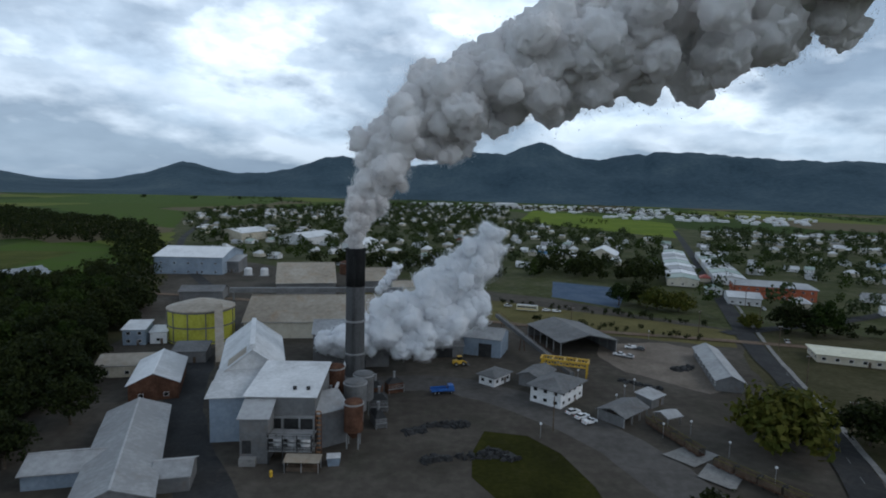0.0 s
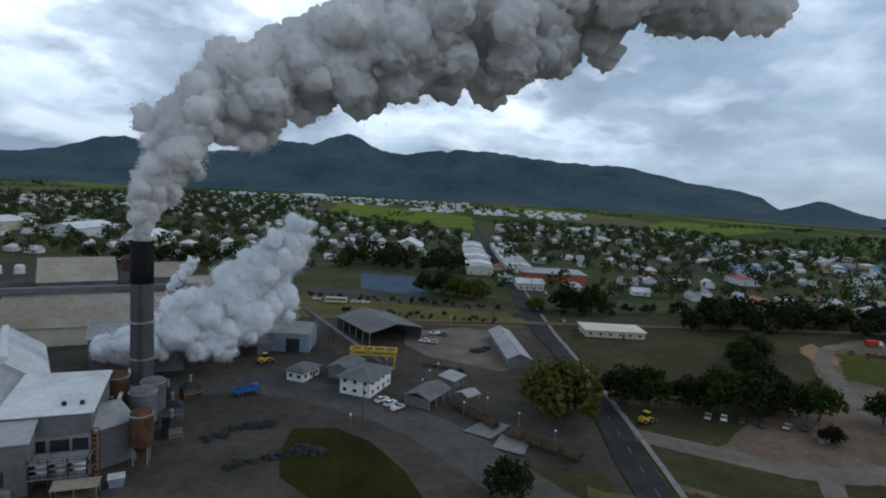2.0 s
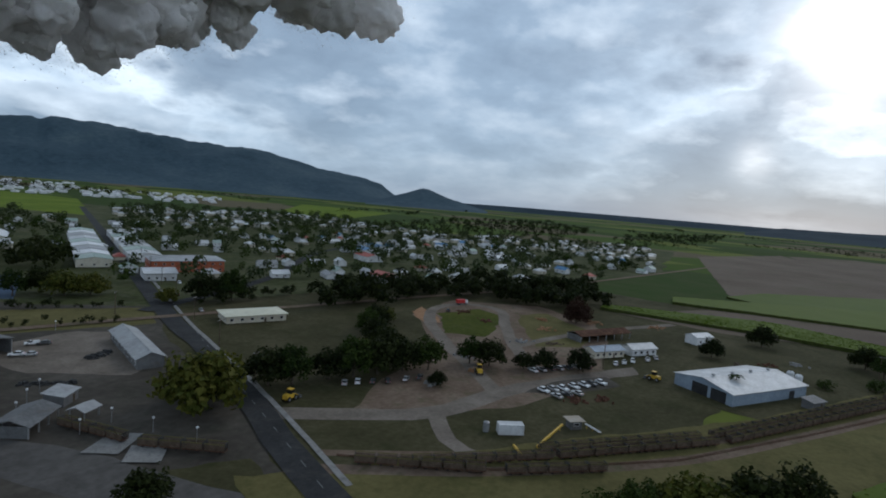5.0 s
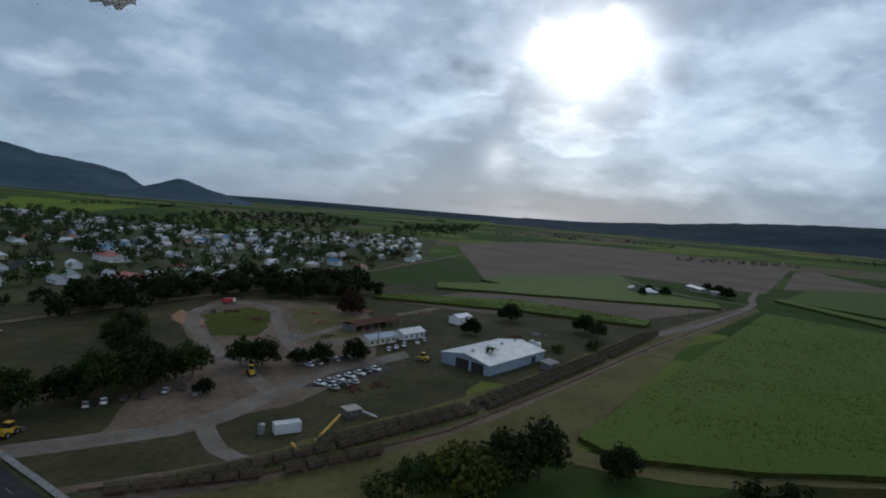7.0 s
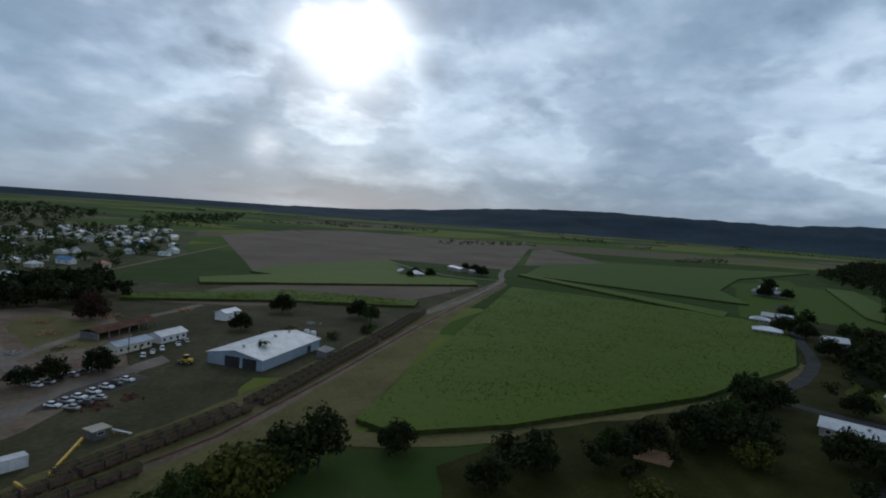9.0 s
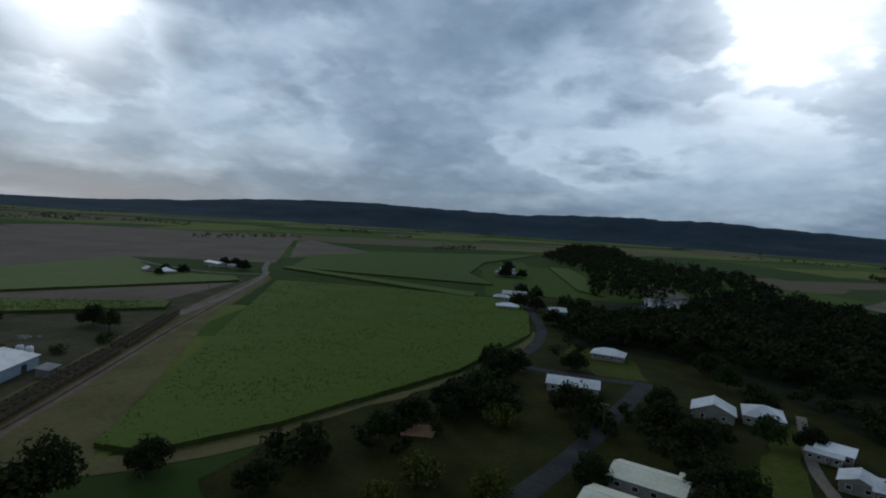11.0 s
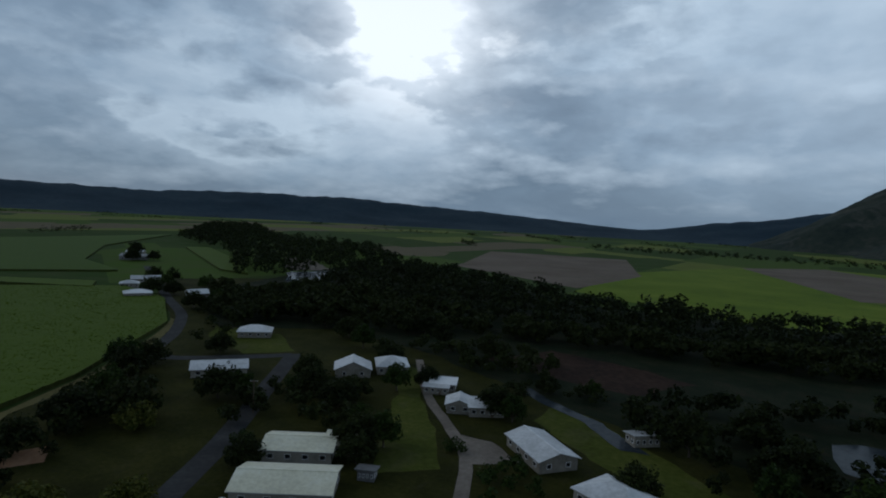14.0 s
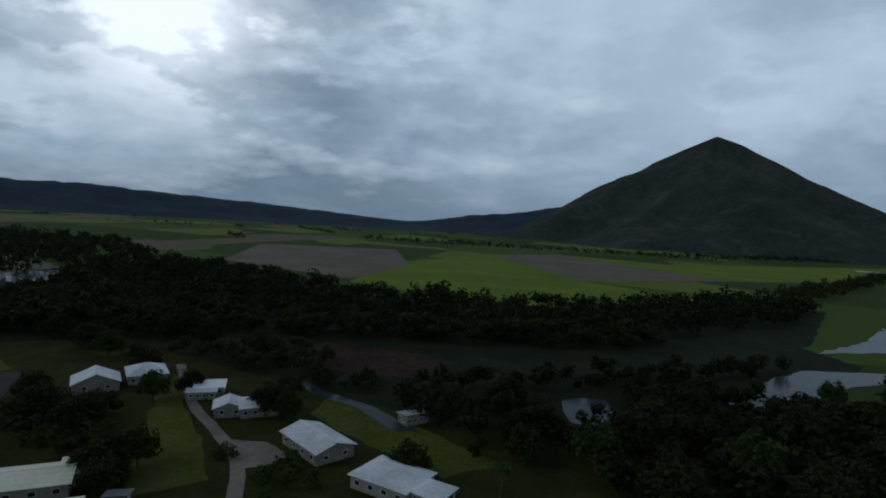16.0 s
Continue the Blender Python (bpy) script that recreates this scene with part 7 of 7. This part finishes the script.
woodland("village_trees", [(176, -190), (196, -222), (240, -262), (262, -290), (240, -300), (190, -250), (170, -200)], 11, 6, "leaf_dark", "roadside shrubs and small trees", 120, 16)
woodland("village_trees", [(20, -210), (44, -200), (34, -188), (10, -196), (-30, -176), (-40, -190)], 7, 5, "leaf_dark", "scrub along the river channel", 110, 17)
woodland("village_trees", [(100, -124), (112, -130), (120, -160), (108, -168), (98, -140)], 7, 6, "leaf_dark", "dark garden trees along the street", 150, 31)
woodland("village_trees", [(78, -132), (92, -134), (104, -170), (84, -178), (70, -150)], 7, 6, "leaf_dark", "dark garden trees between the houses", 150, 32)
woodland("village_trees", [(22, -112), (34, -118), (30, -134), (10, -132)], 6, 5, "leaf_mid", "garden shrubs beside a driveway", 140, 33)
woodland("village_trees", [(140, -96), (156, -120), (168, -140), (150, -150), (136, -130), (128, -108)], 8, 7, "leaf_dark", "dark trees beside the cane headland", 150, 34)
woodland("village_trees", [(-20, -150), (-60, -168), (-110, -200), (-130, -196), (-90, -160), (-50, -140), (-24, -138)], 8, 6, "leaf_dark", "dark scrub on the river bank", 150, 35)
for k, ring_ in enumerate(([(0, -205), (-50, -215), (-90, -225), (-190, -250), (-170, -235), (-90, -205), (-40, -195)],
                            [(-84, -200), (-84, -165), (-125, -160), (-165, -190), (-120, -205)],
                            [(-22, -150), (-50, -162), (-52, -190), (-20, -185), (0, -190), (-8, -170)])):
    woodland("village_trees", ring_, 8, 8, "leaf_dark", "dark trees and scrub on the river flat", 150, 41 + k)
# tree lines on the plain
far_lines = []
r = random.Random(8)
for _ in range(64):
    a, d = r.uniform(-190, 30), r.uniform(1100, 3200)
    p, k, ang_ = toward(a, 0) * d, r.randrange(6, 34), r.choice((24, 114)) + r.uniform(-6, 6)
    for i in range(k):
        far_lines.append((p.x + math.cos(radians(ang_)) * i * 11 + r.uniform(-5, 5), p.y + math.sin(radians(ang_)) * i * 11 + r.uniform(-5, 5)))
scatter_wood("field_trees", far_lines, 11, "leaf_dark", "far dark tree lines between the fields", 40, 5)
woodland("far_woods", [(700, 620), (1300, 900), (1900, 900), (1500, 500), (1000, 420)], 32, 14, "leaf_dark", "dark woods beyond the town", 40, 18)
woodland("far_woods", [(1100, 350), (1700, 420), (2300, 300), (1500, 220)], 30, 14, "leaf_dark", "dark woods on the plain", 40, 19)
woodland("far_woods", [(-200, 1900), (300, 1850), (800, 1500), (900, 1700), (300, 2100), (-200, 2100)], 34, 15, "leaf_dark", "dark woods under the mountains", 40, 20)
woodland("far_woods", [(-1500, -1700), (-700, -1350), (100, -1500), (100, -1650), (-700, -1500), (-1500, -1900)], 30, 14, "leaf_dark", "dark tree belt below the steep mountain", 40, 21)


# ---- smoke and steam ----
def blob(level):
    bm = bmesh.new()
    bmesh.ops.create_icosphere(bm, subdivisions=level, radius=1.0)
    bm.verts.index_update()
    vs = np.array([v_.co[:] for v_ in bm.verts])
    fs = [tuple(x.index for x in f.verts) for f in bm.faces]
    bm.free()
    return vs, fs


BALL, BALL_F = blob(4)
BALL_S, BALL_SF = blob(3)


def billows(name, path, kind, label, count, seed, heart=0.78, loose=0.25, mist=2000):
    """Rolling vapour along a path of (x, y, z, radius): lobed puffs inside a fine drifting mist."""
    r_, nr = random.Random(seed), np.random.default_rng(seed)
    vs, fs = [], []
    base = 0
    cum = [0.0]
    for p, q in zip(path, path[1:]):
        cum.append(cum[-1] + (Vector(q[:3]) - Vector(p[:3])).length / ((p[3] + q[3]) / 2))
    for i in range(count):
        s = cum[-1] * (i + r_.random()) / count
        k = max(j for j in range(len(path) - 1) if cum[j] <= s)
        t = (s - cum[k]) / (cum[k + 1] - cum[k])
        c = Vector(path[k][:3]).lerp(Vector(path[k + 1][:3]), t)
        R = path[k][3] + (path[k + 1][3] - path[k][3]) * t
        d = Vector((r_.gauss(0, 1), r_.gauss(0, 1), r_.gauss(0, 1))).normalized()
        o = r_.random() ** 0.6
        size = R * (r_.uniform(0.13, 0.34) if o > 0.6 else r_.uniform(0.34, 0.50))
        o *= heart * (1.0 + loose * (r_.random() - 0.3) * i / count)
        c = c + d * R * o
        B, F = (BALL_S, BALL_SF) if size < 5 else (BALL, BALL_F)
        off = Vector((r_.uniform(0, 50), r_.uniform(0, 50), r_.uniform(0, 50)))
        pts_ = np.empty_like(B)
        for n_, p in enumerate(B):
            q = Vector(p)
            w_ = 0.30 * noise.fractal(q * 1.3 + off, 0.8, 2.1, 4)
            lump = 0.26 * abs(noise.noise(q * 2.6 + off)) + 0.14 * abs(noise.noise(q * 6.0 + off))
            pts_[n_] = tuple(c + q * size * (0.80 + w_ + lump))
        vs.append(pts_)
        fs += [tuple(base + j for j in f) for f in F]
        base += len(B)
        if o > 0.5 * heart:
            # fine droplets that thin out from the puff
            mid = np.array(c[:])
            far_ = mid + (pts_[nr.integers(0, len(pts_), mist)] - mid) * (1.0 + np.abs(nr.normal(0, 0.15 + 0.16 * i / count, (mist, 1)))) + nr.normal(0, size * 0.06, (mist, 3))
            a = nr.uniform(0.07, 0.17, (mist, 1, 1)) * (0.7 + size * 0.03)
            vs.append((far_[:, None, :] + nr.normal(0, 1, (mist, 3, 3)) * a).reshape(-1, 3))
            fs += [(base + 3 * f, base + 3 * f + 1, base + 3 * f + 2) for f in range(mist)]
            base += mist * 3
    me = bpy.data.meshes.new(name)
    me.from_pydata(np.concatenate(vs).tolist(), [], fs)
    me.materials.append(M[kind])
    me.polygons.foreach_set("use_smooth", [True] * len(me.polygons))
    me.update()
    return tagged(new(name, me), label, "smoke", kind="stuff")


def drift(rows_):
    out_ = []
    for az, el, d, rad in rows_:
        p = toward(az, 0) * d
        out_.append((p.x, p.y, EYE + d * math.tan(radians(el)), rad))
    return out_


billows("smoke_plume", drift([(8.95, -5.8, 167, 2.6), (8.8, -3.4, 168, 5.0), (7.2, 0.2, 172, 9.0), (5.2, 4.0, 174, 13.5), (1.6, 7.4, 178, 17.5), (-3.6, 10.2, 184, 21), (-10.5, 13.2, 192, 25), (-19, 15.8, 205, 28), (-30, 18.0, 225, 32), (-44, 21.0, 255, 37)]),
        "smoke", "thick brown-grey smoke rolling from the chimney", 380, 1, mist=2600)
billows("steam_cloud", drift([(12.6, -15.4, 184, 4), (9.5, -15.6, 186, 8), (6.0, -14.2, 190, 11), (2.8, -12.2, 194, 13), (-0.4, -9.6, 200, 13), (-3.2, -7.2, 206, 11), (-5.4, -4.8, 210, 7)]),
        "steam", "white steam billowing up behind the mill", 200, 2, 0.74, 0.5)
billows("steam_cloud", drift([(4.4, -16.6, 184, 6), (1.6, -15.2, 188, 9), (-1.6, -13.4, 194, 9.5), (-4.2, -11.0, 200, 8)]),
        "steam", "thinner white steam drifting over the yard", 80, 3, 0.62, 0.6)
billows("steam_cloud", drift([(6.8, -10.6, 214, 2.5), (5.4, -9.0, 216, 4.5), (4.6, -7.9, 218, 3.5)]),
        "steam", "small steam puff above a mill roof", 26, 4, mist=400)
